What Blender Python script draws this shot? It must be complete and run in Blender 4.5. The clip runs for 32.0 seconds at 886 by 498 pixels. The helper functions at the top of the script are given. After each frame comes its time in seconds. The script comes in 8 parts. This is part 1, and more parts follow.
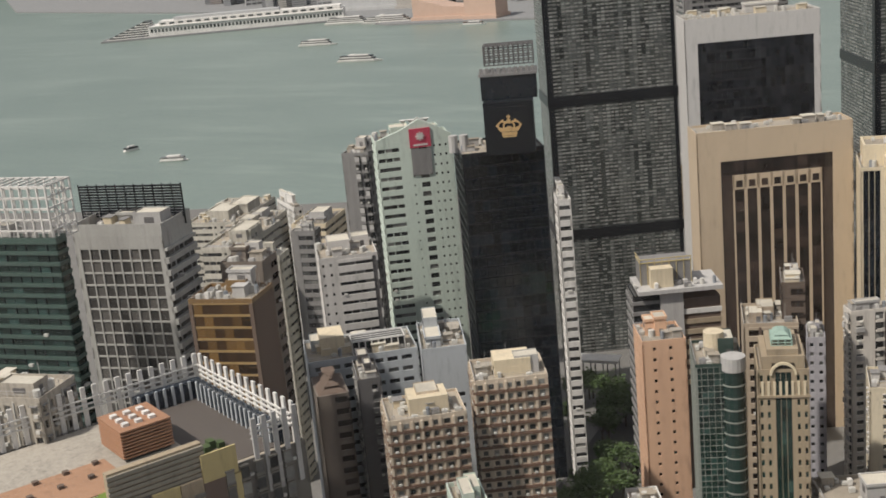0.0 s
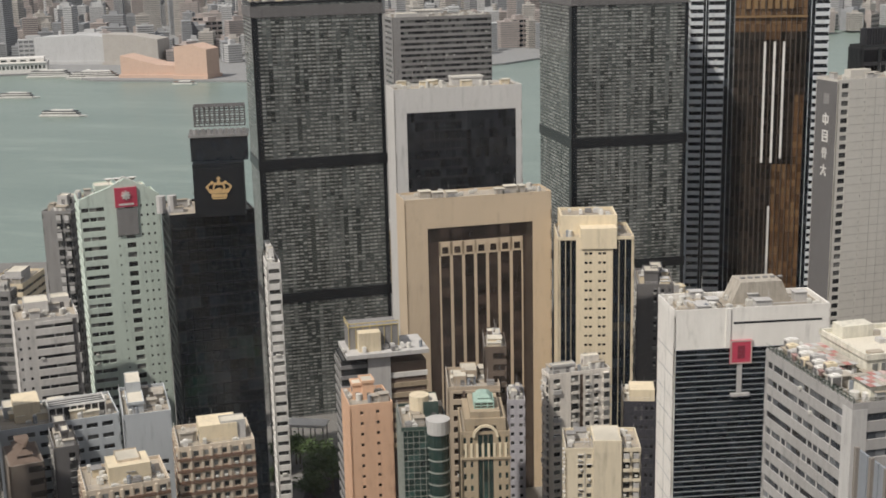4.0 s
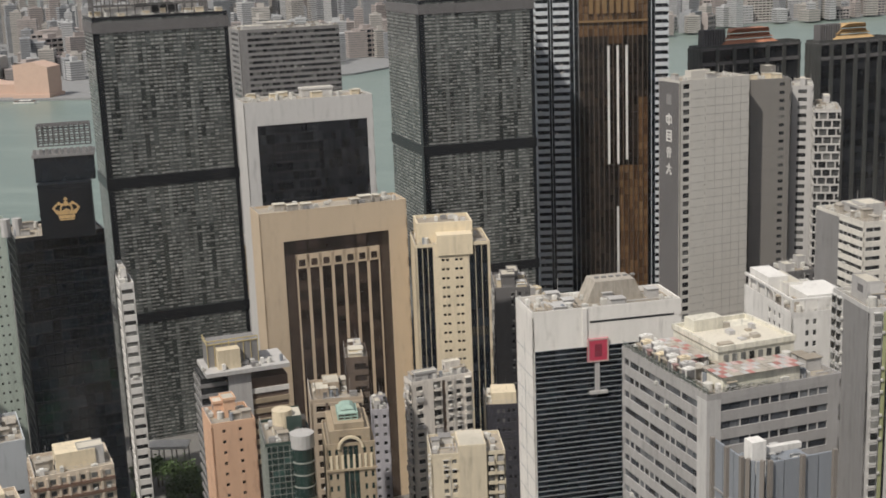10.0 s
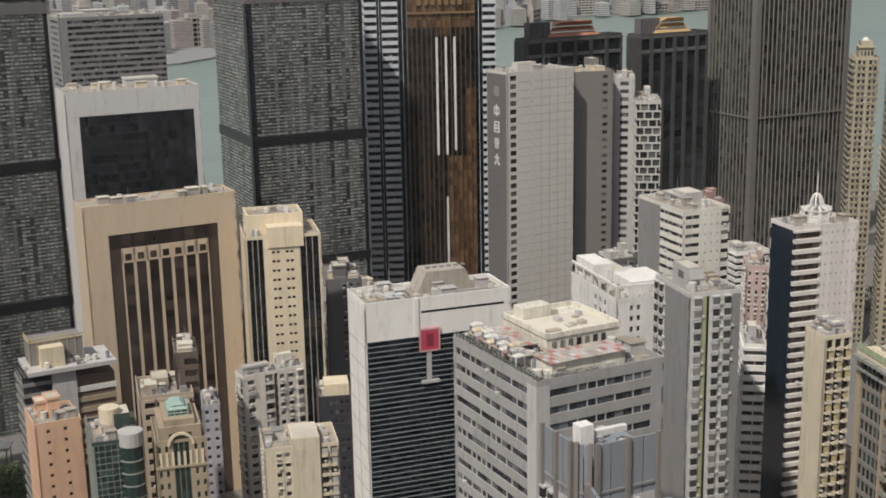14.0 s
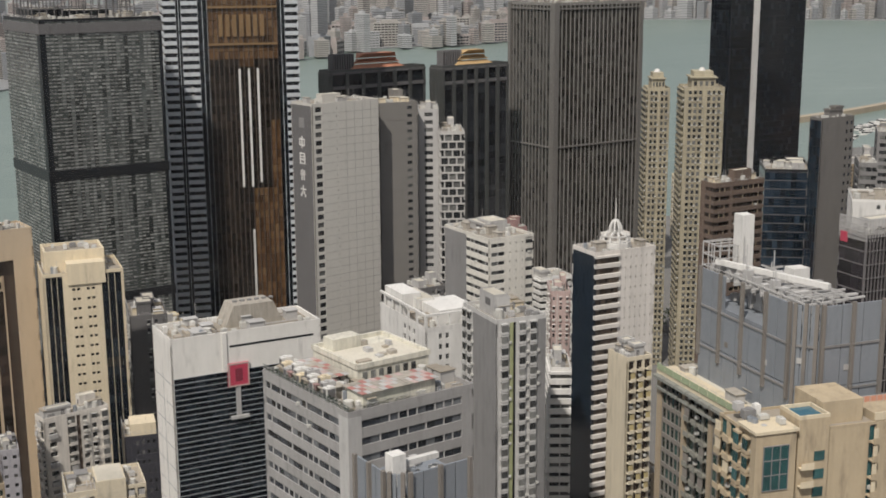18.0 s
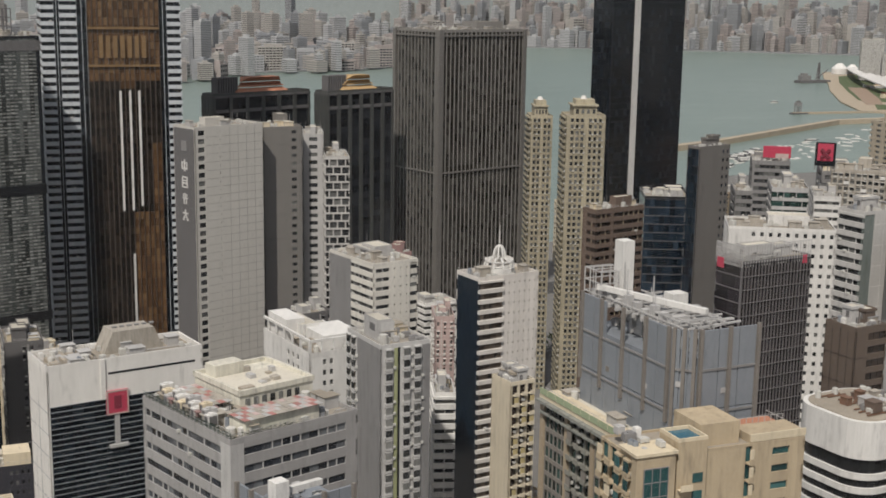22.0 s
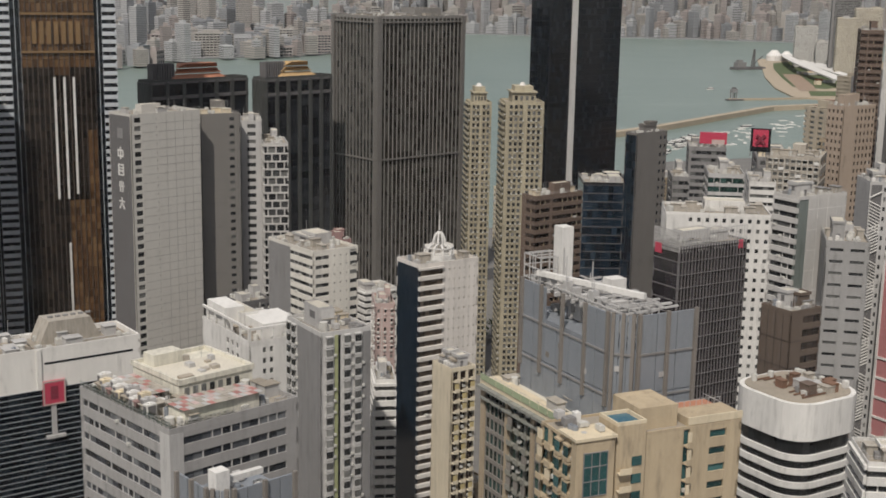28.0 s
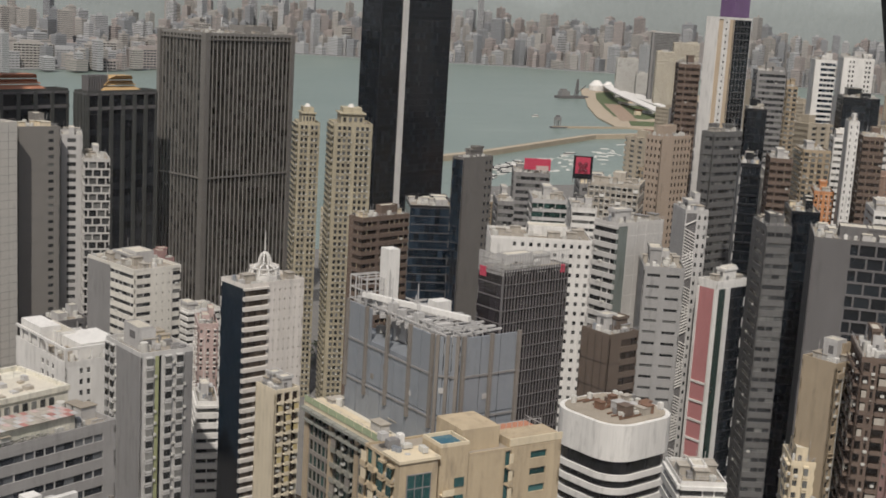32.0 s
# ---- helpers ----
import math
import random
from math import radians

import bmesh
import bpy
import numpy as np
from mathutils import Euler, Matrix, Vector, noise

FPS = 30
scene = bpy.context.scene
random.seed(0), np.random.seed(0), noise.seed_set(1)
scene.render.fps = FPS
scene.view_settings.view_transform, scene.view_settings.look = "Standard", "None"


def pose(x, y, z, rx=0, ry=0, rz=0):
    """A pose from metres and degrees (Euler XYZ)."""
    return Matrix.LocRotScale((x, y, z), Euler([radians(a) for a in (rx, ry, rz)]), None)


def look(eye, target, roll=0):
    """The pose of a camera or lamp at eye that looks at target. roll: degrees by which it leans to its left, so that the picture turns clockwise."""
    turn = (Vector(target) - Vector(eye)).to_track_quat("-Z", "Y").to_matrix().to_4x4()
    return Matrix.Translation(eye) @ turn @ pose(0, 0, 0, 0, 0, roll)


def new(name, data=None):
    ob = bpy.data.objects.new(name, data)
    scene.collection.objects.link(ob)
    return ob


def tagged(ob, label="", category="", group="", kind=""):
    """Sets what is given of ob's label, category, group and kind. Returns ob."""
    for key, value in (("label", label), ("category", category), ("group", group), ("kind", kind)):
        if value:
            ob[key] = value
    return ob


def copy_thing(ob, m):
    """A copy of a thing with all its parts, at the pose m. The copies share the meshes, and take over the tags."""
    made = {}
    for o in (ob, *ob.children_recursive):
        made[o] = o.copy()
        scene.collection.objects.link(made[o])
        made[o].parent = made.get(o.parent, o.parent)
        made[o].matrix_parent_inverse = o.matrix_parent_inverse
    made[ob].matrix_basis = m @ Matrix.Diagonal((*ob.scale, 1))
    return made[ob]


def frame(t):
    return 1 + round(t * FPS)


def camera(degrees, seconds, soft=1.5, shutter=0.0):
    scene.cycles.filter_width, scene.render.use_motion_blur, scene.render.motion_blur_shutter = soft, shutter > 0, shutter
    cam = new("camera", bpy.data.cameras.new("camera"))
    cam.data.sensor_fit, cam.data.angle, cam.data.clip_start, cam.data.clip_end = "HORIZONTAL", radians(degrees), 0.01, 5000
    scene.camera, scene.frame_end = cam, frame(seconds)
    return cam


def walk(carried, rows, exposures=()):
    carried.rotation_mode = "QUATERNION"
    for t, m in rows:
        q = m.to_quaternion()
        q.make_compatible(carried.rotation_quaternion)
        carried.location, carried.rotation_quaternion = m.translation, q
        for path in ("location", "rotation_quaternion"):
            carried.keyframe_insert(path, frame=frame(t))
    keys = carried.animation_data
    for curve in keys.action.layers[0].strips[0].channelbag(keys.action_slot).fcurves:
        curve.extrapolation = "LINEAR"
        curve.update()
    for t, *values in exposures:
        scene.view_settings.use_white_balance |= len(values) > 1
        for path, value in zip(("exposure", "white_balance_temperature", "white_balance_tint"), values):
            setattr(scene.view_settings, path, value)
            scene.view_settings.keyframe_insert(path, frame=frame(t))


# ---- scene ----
# camera height above the ground datum
EYE = 200.0


def row(t, pan, tilt, lean):
    return t, pose(0, 0, EYE, 90 + tilt, 0, -pan) @ pose(0, 0, 0, 0, 0, lean)


# seconds, pan, tilt, lean in degrees
TURNS = [
    (0, -30.05, -15.53, -5.46), (0.5, -28.51, -15.44, -4.89), (1, -27.08, -15.21, -4.42), 
    (1.5, -26.01, -14.94, -4.53), (2, -25.22, -14.71, -3.97), (2.5, -22.43, -14.45, -2.87), 
    (3, -19.33, -13.87, -1.72), (3.5, -17.63, -13.66, -1.44), (5.5, -14.73, -12.84, -1.08), 
    (6, -13.82, -12.79, -1.09), (6.5, -12.96, -12.78, -0.77), (7, -12.44, -12.79, -0.69), 
    (7.5, -12.01, -12.80, -0.67), (8, -11.50, -12.84, -1.01), (8.5, -11.08, -12.92, -1.66), 
    (9, -10.84, -13.01, -1.99), (9.5, -10.52, -13.14, -2.30), (10, -10.14, -13.24, -2.21), 
    (10.5, -9.63, -13.29, -2.60), (11, -9.09, -13.39, -2.41), (11.5, -8.49, -13.50, -2.19), 
    (12, -7.08, -13.46, -1.56), (12.5, -5.08, -13.38, -1.40), (13, -4.31, -13.50, -1.50), 
    (13.5, -3.28, -13.82, -1.40), (15.5, 0.16, -13.89, -1.00), (16, 2.21, -14.48, -1.53), 
    (16.5, 4.66, -14.34, -1.05), (17, 6.22, -13.59, -0.09), (17.5, 7.30, -13.00, 0.31), 
    (18, 6.27, -12.59, -0.34), (18.5, 4.24, -12.37, -0.67), (19, 3.99, -12.28, -1.09), 
    (19.5, 4.46, -12.48, -1.63), (20, 5.67, -12.53, -1.51), (20.5, 7.33, -12.34, -0.95), 
    (21, 9.92, -11.82, 0.07), (21.5, 10.78, -11.63, 0.81), (22, 11.49, -11.45, 0.87), 
    (22.5, 12.25, -11.39, 1.25), (23, 13.11, -11.32, 2.01), (23.5, 13.13, -11.59, 1.59), 
    (24, 12.10, -11.64, 1.11), (24.5, 13.21, -11.85, -0.62), (25, 12.96, -12.00, -0.26), 
    (25.5, 13.33, -12.05, 0.45), (27.5, 12.08, -12.14, 1.11), (28, 14.22, -11.99, 1.09), 
    (28.5, 16.88, -11.85, 1.91), (29, 18.80, -11.25, 2.73), (29.5, 19.55, -11.09, 2.79), 
    (30, 20.19, -10.95, 1.52), (30.5, 21.07, -10.90, 1.98), (31, 21.65, -10.81, 2.73), 
    (31.5, 22.01, -10.75, 2.95), (32, 22.01, -10.73, 3.47), 
]
cam = camera(37.84, 32.0, 1.75)
walk(cam, [row(*r) for r in TURNS], exposures=[(0, -0.08, 6650, 13), (3.5, 0.0, 6600, 13), (10, -0.08, 6550, 13), (18, -0.17, 6500, 13), (24, -0.3, 6500, 13), (32, -0.28, 6550, 14)])

# ---- world and sun: a bright hazy afternoon with broken cloud ----
SUN_ELEV, SUN_BEAR = radians(52), radians(-151)
world = bpy.data.worlds.new("sky")
scene.world = world
world.use_nodes = True
nt = world.node_tree
nt.nodes.clear()
w_out = nt.nodes.new("ShaderNodeOutputWorld")
w_bg = nt.nodes.new("ShaderNodeBackground")
w_sky = nt.nodes.new("ShaderNodeTexSky")
w_sky.sky_type = "NISHITA"
w_sky.sun_disc = False
w_sky.sun_elevation = SUN_ELEV
w_sky.sun_rotation = SUN_BEAR
w_sky.air_density, w_sky.dust_density, w_sky.ozone_density = 1.0, 2.5, 1.0
w_co = nt.nodes.new("ShaderNodeTexCoord")
w_map = nt.nodes.new("ShaderNodeMapping")
w_map.inputs["Scale"].default_value = (1.6, 1.6, 5.0)
w_n = nt.nodes.new("ShaderNodeTexNoise")
w_n.inputs["Scale"].default_value = 2.2
w_n.inputs["Detail"].default_value = 8.0
w_n.inputs["Roughness"].default_value = 0.55
w_r = nt.nodes.new("ShaderNodeValToRGB")
w_r.color_ramp.elements[0].position, w_r.color_ramp.elements[1].position = 0.40, 0.56
w_mix = nt.nodes.new("ShaderNodeMix")
w_mix.data_type = "RGBA"
w_mix.inputs[7].default_value = (9.0, 9.1, 9.3, 1)
nt.links.new(w_co.outputs["Generated"], w_map.inputs["Vector"])
nt.links.new(w_map.outputs[0], w_n.inputs["Vector"])
nt.links.new(w_n.outputs[0], w_r.inputs[0])
nt.links.new(w_r.outputs[0], w_mix.inputs[0])
nt.links.new(w_sky.outputs[0], w_mix.inputs[6])
nt.links.new(w_mix.outputs[2], w_bg.inputs[0])
nt.links.new(w_bg.outputs[0], w_out.inputs[0])
w_bg.inputs[1].default_value = 0.068
sun_data = bpy.data.lights.new("sun", "SUN")
sun_data.energy = 4.3
sun_data.angle = radians(1.5)
sun_data.color = (1.0, 0.95, 0.87)
sun = new("sun", sun_data)
sun.matrix_world = look(
    (900 * math.sin(SUN_BEAR), 900 * math.cos(SUN_BEAR), 900 * math.tan(SUN_ELEV)), (0, 0, 0))


# ---- materials ----
MATS = {}


def base_nodes(name):
    m = bpy.data.materials.new(name)
    m.use_nodes = True
    t = m.node_tree
    return m, t, t.nodes["Principled BSDF"]


def mathn(t, op, a, b=None, clamp=False):
    n = t.nodes.new("ShaderNodeMath")
    n.operation = op
    n.use_clamp = clamp
    for i, v in enumerate((a, b)):
        if v is None:
            continue
        if isinstance(v, (int, float)):
            n.inputs[i].default_value = v
        else:
            t.links.new(v, n.inputs[i])
    return n.outputs[0]


def noisen(t, scale, stretch=(1, 1, 1), detail=4.0, rough=0.6):
    co = t.nodes.new("ShaderNodeTexCoord")
    mp = t.nodes.new("ShaderNodeMapping")
    mp.inputs["Scale"].default_value = stretch
    n = t.nodes.new("ShaderNodeTexNoise")
    n.inputs["Scale"].default_value = scale
    n.inputs["Detail"].default_value = detail
    n.inputs["Roughness"].default_value = rough
    t.links.new(co.outputs["Object"], mp.inputs["Vector"])
    t.links.new(mp.outputs[0], n.inputs["Vector"])
    return n.outputs[0]


def luck(t):
    """A random value per object and per loose piece."""
    oi = t.nodes.new("ShaderNodeObjectInfo")
    ge = t.nodes.new("ShaderNodeNewGeometry")
    return mathn(t, "FRACT", mathn(t, "ADD", oi.outputs["Random"], ge.outputs["Random Per Island"]))


def tint(t, value, col, lo, hi, dirt=(0.10, 0.085, 0.07)):
    mx = t.nodes.new("ShaderNodeMix")
    mx.data_type = "RGBA"
    mx.inputs[6].default_value = (*[c * hi for c in col], 1)
    mx.inputs[7].default_value = (*[c * lo + d * 0.15 for c, d in zip(col, dirt)], 1)
    t.links.new(value, mx.inputs[0])
    return mx.outputs[2]


def wallmat(name, col, rough=0.85, streak=0.55, lo=0.62, bump=0.15, metal=0.0, spec=0.5):
    if name in MATS:
        return MATS[name]
    m, t, p = base_nodes(name)
    big = noisen(t, 0.09, (1, 1, 0.5), 5.0)
    run = noisen(t, 1.0, (0.9, 0.9, 0.045), 5.0, 0.7)
    fine = noisen(t, 2.2, (1, 1, 1), 6.0, 0.75)
    v = mathn(t, "ADD", mathn(t, "MULTIPLY", big, 0.55), mathn(t, "MULTIPLY", run, streak))
    v = mathn(t, "ADD", v, mathn(t, "MULTIPLY", fine, 0.45))
    v = mathn(t, "ADD", v, mathn(t, "MULTIPLY", luck(t), 0.18))
    lo_edge = 0.25 + 0.5 * (0.55 + streak + 0.45)
    v = mathn(t, "MULTIPLY", mathn(t, "SUBTRACT", v, lo_edge - 0.30), 1.75, True)
    soot = t.nodes.new("ShaderNodeValToRGB")
    soot.color_ramp.elements[0].position, soot.color_ramp.elements[1].position = 0.53, 0.74
    t.links.new(noisen(t, 0.5, (1, 1, 0.22), 7.0, 0.72), soot.inputs[0])
    gm = t.nodes.new("ShaderNodeMix")
    gm.data_type = "RGBA"
    gm.inputs[7].default_value = (*[c * 0.42 + 0.012 for c in col], 1)
    t.links.new(mathn(t, "MULTIPLY", soot.outputs[0], min(0.9, streak * 1.25)), gm.inputs[0])
    t.links.new(tint(t, v, col, lo, 1.0), gm.inputs[6])
    t.links.new(gm.outputs[2], p.inputs["Base Color"])
    p.inputs["Roughness"].default_value = rough
    p.inputs["Metallic"].default_value = metal
    p.inputs["Specular IOR Level"].default_value = spec
    b = t.nodes.new("ShaderNodeBump")
    b.inputs["Strength"].default_value = bump
    b.inputs["Distance"].default_value = 0.08
    t.links.new(fine, b.inputs["Height"])
    t.links.new(b.outputs[0], p.inputs["Normal"])
    MATS[name] = m
    return m


def glassmat(name, col, rough=0.12, light=0.35, lightcol=(0.32, 0.33, 0.32), spec=0.5, wob=0.12, blot=0.35):
    """Tinted window glass: most panes dark, some with pale blinds behind them. Low blot values paint wide reflections.
    """
    if name in MATS:
        return MATS[name]
    m, t, p = base_nodes(name)
    k = luck(t)
    r = t.nodes.new("ShaderNodeValToRGB")
    r.color_ramp.interpolation = "LINEAR"
    e = r.color_ramp.elements
    e[0].position, e[0].color = 0.0, (*[c * 0.55 for c in col], 1)
    e[1].position, e[1].color = 1.0, (*lightcol, 1)
    a = e.new(max(0.05, 0.9 - light))
    a.color = (*[c * 1.25 for c in col], 1)
    t.links.new(k, r.inputs[0])
    blot = noisen(t, blot, (1, 1, 0.6), 6.0, 0.65)
    mx = t.nodes.new("ShaderNodeMix")
    mx.data_type = "RGBA"
    mx.blend_type = "MULTIPLY"
    mx.inputs[0].default_value = 0.7
    g = t.nodes.new("ShaderNodeValToRGB")
    g.color_ramp.elements[0].position, g.color_ramp.elements[1].position = 0.3, 0.65
    g.color_ramp.elements[0].color = (0.35, 0.35, 0.35, 1)
    t.links.new(blot, g.inputs[0])
    t.links.new(r.outputs[0], mx.inputs[6])
    t.links.new(g.outputs[0], mx.inputs[7])
    t.links.new(mx.outputs[2], p.inputs["Base Color"])
    p.inputs["Roughness"].default_value = rough
    p.inputs["Specular IOR Level"].default_value = spec
    b = t.nodes.new("ShaderNodeBump")
    b.inputs["Strength"].default_value = wob
    b.inputs["Distance"].default_value = 0.3
    t.links.new(noisen(t, 0.5, (1, 1, 1), 3.0), b.inputs["Height"])
    t.links.new(b.outputs[0], p.inputs["Normal"])
    MATS[name] = m
    return m


WHITE = wallmat("white_paint", (0.70, 0.685, 0.65), lo=0.55)
CREAM = wallmat("cream_render", (0.68, 0.585, 0.42))
BEIGE = wallmat("beige_stone", (0.53, 0.425, 0.305), streak=0.35, lo=0.75)
SALMON = wallmat("salmon_tile", (0.66, 0.42, 0.28), lo=0.74)
GREY = wallmat("grey_render", (0.23, 0.225, 0.22), lo=0.55)
PALE = wallmat("pale_grey_panel", (0.46, 0.45, 0.435), lo=0.58)
PANEL = wallmat("silver_panel", (0.54, 0.52, 0.475), rough=0.5, lo=0.8, streak=0.25)
DGREY = wallmat("dark_grey_render", (0.13, 0.125, 0.125))
STEEL = wallmat("blue_grey_steel", (0.22, 0.24, 0.263), rough=0.45, lo=0.75, streak=0.4)
BROWN = wallmat("brown_tile", (0.14, 0.10, 0.077))
TAN = wallmat("tan_render", (0.36, 0.29, 0.20))
OLD = wallmat("weathered_render", (0.40, 0.365, 0.31), streak=0.9, lo=0.45)
MINT = wallmat("mint_paint", (0.52, 0.60, 0.53), lo=0.8)
BLUEG = wallmat("blue_grey_paint", (0.45, 0.48, 0.50), lo=0.7)
PINK = wallmat("pink_tile", (0.34, 0.215, 0.20))
ROSE = wallmat("rose_render", (0.50, 0.38, 0.35))
REDPANEL = wallmat("red_panel", (0.44, 0.19, 0.19), rough=0.5, lo=0.8, streak=0.3)
ORANGE = wallmat("orange_render", (0.55, 0.25, 0.11))
YELLOW = wallmat("yellow_panel", (0.50, 0.41, 0.20))
BRICK = wallmat("brown_brick", (0.40, 0.32, 0.25))
BLACK = wallmat("black_metal", (0.010, 0.012, 0.015), rough=0.3, lo=0.7, streak=0.2, spec=0.3)
GREEN = wallmat("dark_green_panel", (0.035, 0.062, 0.053), rough=0.35, lo=0.7)
RIB = wallmat("aluminium_rib", (0.185, 0.175, 0.16), rough=0.45, lo=0.75, metal=0.2)
ROOFM = wallmat("roof_felt", (0.37, 0.325, 0.26), lo=0.28, streak=0.1)
ROOFC = wallmat("stained_roof_screed", (0.60, 0.56, 0.47), lo=0.32, streak=0.1)
ROOFD = wallmat("dark_deck", (0.10, 0.085, 0.075), lo=0.6)
TERRA = wallmat("terracotta", (0.45, 0.20, 0.12), lo=0.7)
OCHRE = wallmat("ochre_metal", (0.48, 0.32, 0.15), lo=0.75)
WOOD = wallmat("timber_slats", (0.36, 0.19, 0.11), lo=0.7)
RED = wallmat("red_sign_paint", (0.46, 0.05, 0.09), rough=0.4, lo=0.9, streak=0.1)
GOLD = wallmat("gold_sign", (0.62, 0.42, 0.20), rough=0.4, lo=0.85, metal=0.2)
LIME = wallmat("lime_paint", (0.36, 0.38, 0.20))
G_DARKC = glassmat("dark_curtain_glass", (0.022, 0.024, 0.028), rough=0.08, light=0.2, lightcol=(0.045, 0.05, 0.055))
GOLDFRAME = wallmat("gold_bronze_frame", (0.21, 0.13, 0.058), rough=0.45, lo=0.7)
BUFF = wallmat("buff_tile", (0.42, 0.375, 0.27), lo=0.42, streak=0.8)
G_DARK = glassmat("dark_glass", (0.042, 0.044, 0.046), light=0.32, lightcol=(0.2, 0.2, 0.19))
G_BLACK = glassmat("black_glass", (0.010, 0.0135, 0.018), rough=0.07, light=0.16, lightcol=(0.026, 0.033, 0.04))
G_BROWN = glassmat("brown_glass", (0.042, 0.032, 0.027), light=0.25, lightcol=(0.085, 0.062, 0.05))
G_NAVY = glassmat("navy_glass", (0.012, 0.022, 0.034), rough=0.07, light=0.15, lightcol=(0.025, 0.04, 0.055))
G_GREEN = glassmat("green_glass", (0.02, 0.04, 0.035), rough=0.08, light=0.2, lightcol=(0.05, 0.10, 0.09))
G_BLUE = glassmat("blue_glass", (0.012, 0.02, 0.031), rough=0.08, light=0.18, lightcol=(0.035, 0.055, 0.08))
# the wide blot of the next four paints blurred reflections into their colour
G_GREY = glassmat("grey_curtain_glass", (0.07, 0.078, 0.075), rough=0.1, light=0.35, lightcol=(0.16, 0.172, 0.165), blot=0.09)
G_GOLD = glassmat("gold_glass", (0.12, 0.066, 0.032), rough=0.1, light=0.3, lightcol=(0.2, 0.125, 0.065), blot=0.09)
VEIL = glassmat("veil_spandrel", (0.18, 0.183, 0.172), rough=0.35, light=0.45, lightcol=(0.36, 0.365, 0.345), blot=0.06)
G_CLOUD = glassmat("bronze_glass_painted_reflections", (0.035, 0.032, 0.028), rough=0.12, light=0.5, lightcol=(0.10, 0.095, 0.085), blot=0.05)
G_ROOM = glassmat("room_window", (0.05, 0.052, 0.052), rough=0.15, light=0.45, lightcol=(0.30, 0.30, 0.28))


# ---- mesh helpers ----
class Boxes:
    """Collects boxes and quads for one mesh."""

    def __init__(self):
        self.v, self.f = [], []

    def quad(self, a, b, c, d):
        n = len(self.v)
        self.v += [a, b, c, d]
        self.f.append((n, n + 1, n + 2, n + 3))

    def box(self, x0, x1, y0, y1, z0, z1, bottom=False):
        n = len(self.v)
        self.v += [(x0, y0, z0), (x1, y0, z0), (x1, y1, z0), (x0, y1, z0),
                   (x0, y0, z1), (x1, y0, z1), (x1, y1, z1), (x0, y1, z1)]
        for q in ((0, 1, 5, 4), (1, 2, 6, 5), (2, 3, 7, 6), (3, 0, 4, 7), (4, 5, 6, 7)):
            self.f.append(tuple(n + i for i in q))
        if bottom:
            self.f.append((n + 3, n + 2, n + 1, n))

    def slab(self, F, a0, a1, z0, z1, d0, d1):
        """A box on a face F = (ox, oy, ux, uy, nx, ny): along the face a0..a1, outwards d0..d1."""
        ox, oy, ux, uy, nx, ny = F
        n = len(self.v)
        for z in (z0, z1):
            for a, d in ((a0, d1), (a1, d1), (a1, d0), (a0, d0)):
                self.v.append((ox + ux * a + nx * d, oy + uy * a + ny * d, z))
        for q in ((0, 1, 5, 4), (1, 2, 6, 5), (3, 0, 4, 7), (4, 5, 6, 7), (3, 2, 1, 0)):
            self.f.append(tuple(n + i for i in q))

    def cyl(self, x, y, z0, z1, r0, r1=None, k=10, cap=True):
        r1 = r0 if r1 is None else r1
        n = len(self.v)
        for z, r in ((z0, r0), (z1, r1)):
            for i in range(k):
                a = 2 * math.pi * i / k
                self.v.append((x + r * math.cos(a), y + r * math.sin(a), z))
        for i in range(k):
            j = (i + 1) % k
            self.f.append((n + i, n + j, n + k + j, n + k + i))
        if cap:
            self.f.append(tuple(range(n + k, n + 2 * k)))

    def beam(self, a, b, w):
        """A square bar from a to b."""
        a, b = Vector(a), Vector(b)
        d = (b - a).normalized()
        s = d.cross(Vector((0, 0, 1)))
        s = s.normalized() if s.length > 1e-3 else Vector((1, 0, 0))
        u = s.cross(d)
        n = len(self.v)
        for p in (a, b):
            for i, j in ((-1, -1), (1, -1), (1, 1), (-1, 1)):
                self.v.append(tuple(p + s * (i * w / 2) + u * (j * w / 2)))
        for q in ((0, 1, 5, 4), (1, 2, 6, 5), (2, 3, 7, 6), (3, 0, 4, 7), (4, 5, 6, 7), (3, 2, 1, 0)):
            self.f.append(tuple(n + i for i in q))

    def mesh(self, name, material):
        me = bpy.data.meshes.new(name)
        me.from_pydata(self.v, [], self.f)
        me.materials.append(material)
        me.validate()
        return me


def part(name, boxes, material, parent, label="", kind=""):
    if not boxes.f:
        return None
    ob = new(name, boxes.mesh(name, material))
    ob.parent = parent
    return tagged(ob, label=label, kind=kind)


def thing(name, label, category, m, group="", kind=""):
    e = new(name)
    e.empty_display_size = 1.0
    e.matrix_world = m
    return tagged(e, label, category, group, kind)


# ---- facades ----
PANE_MESH = {}
EXTRA = {}
WINDOW_BUDGET = [1450]


def pane_mesh(w, h, material):
    key = (round(w, 2), round(h, 2), material.name)
    if key not in PANE_MESH:
        b = Boxes()
        b.slab((0, 0, 1, 0, 0, -1), -w / 2, w / 2, 0, h, 0, 0.07)
        b.slab((0, 0, 1, 0, 0, -1), -w / 2, w / 2, h * 0.66, h * 0.66 + 0.06, 0.07, 0.1)
        PANE_MESH[key] = b.mesh("window", material)
    return PANE_MESH[key]


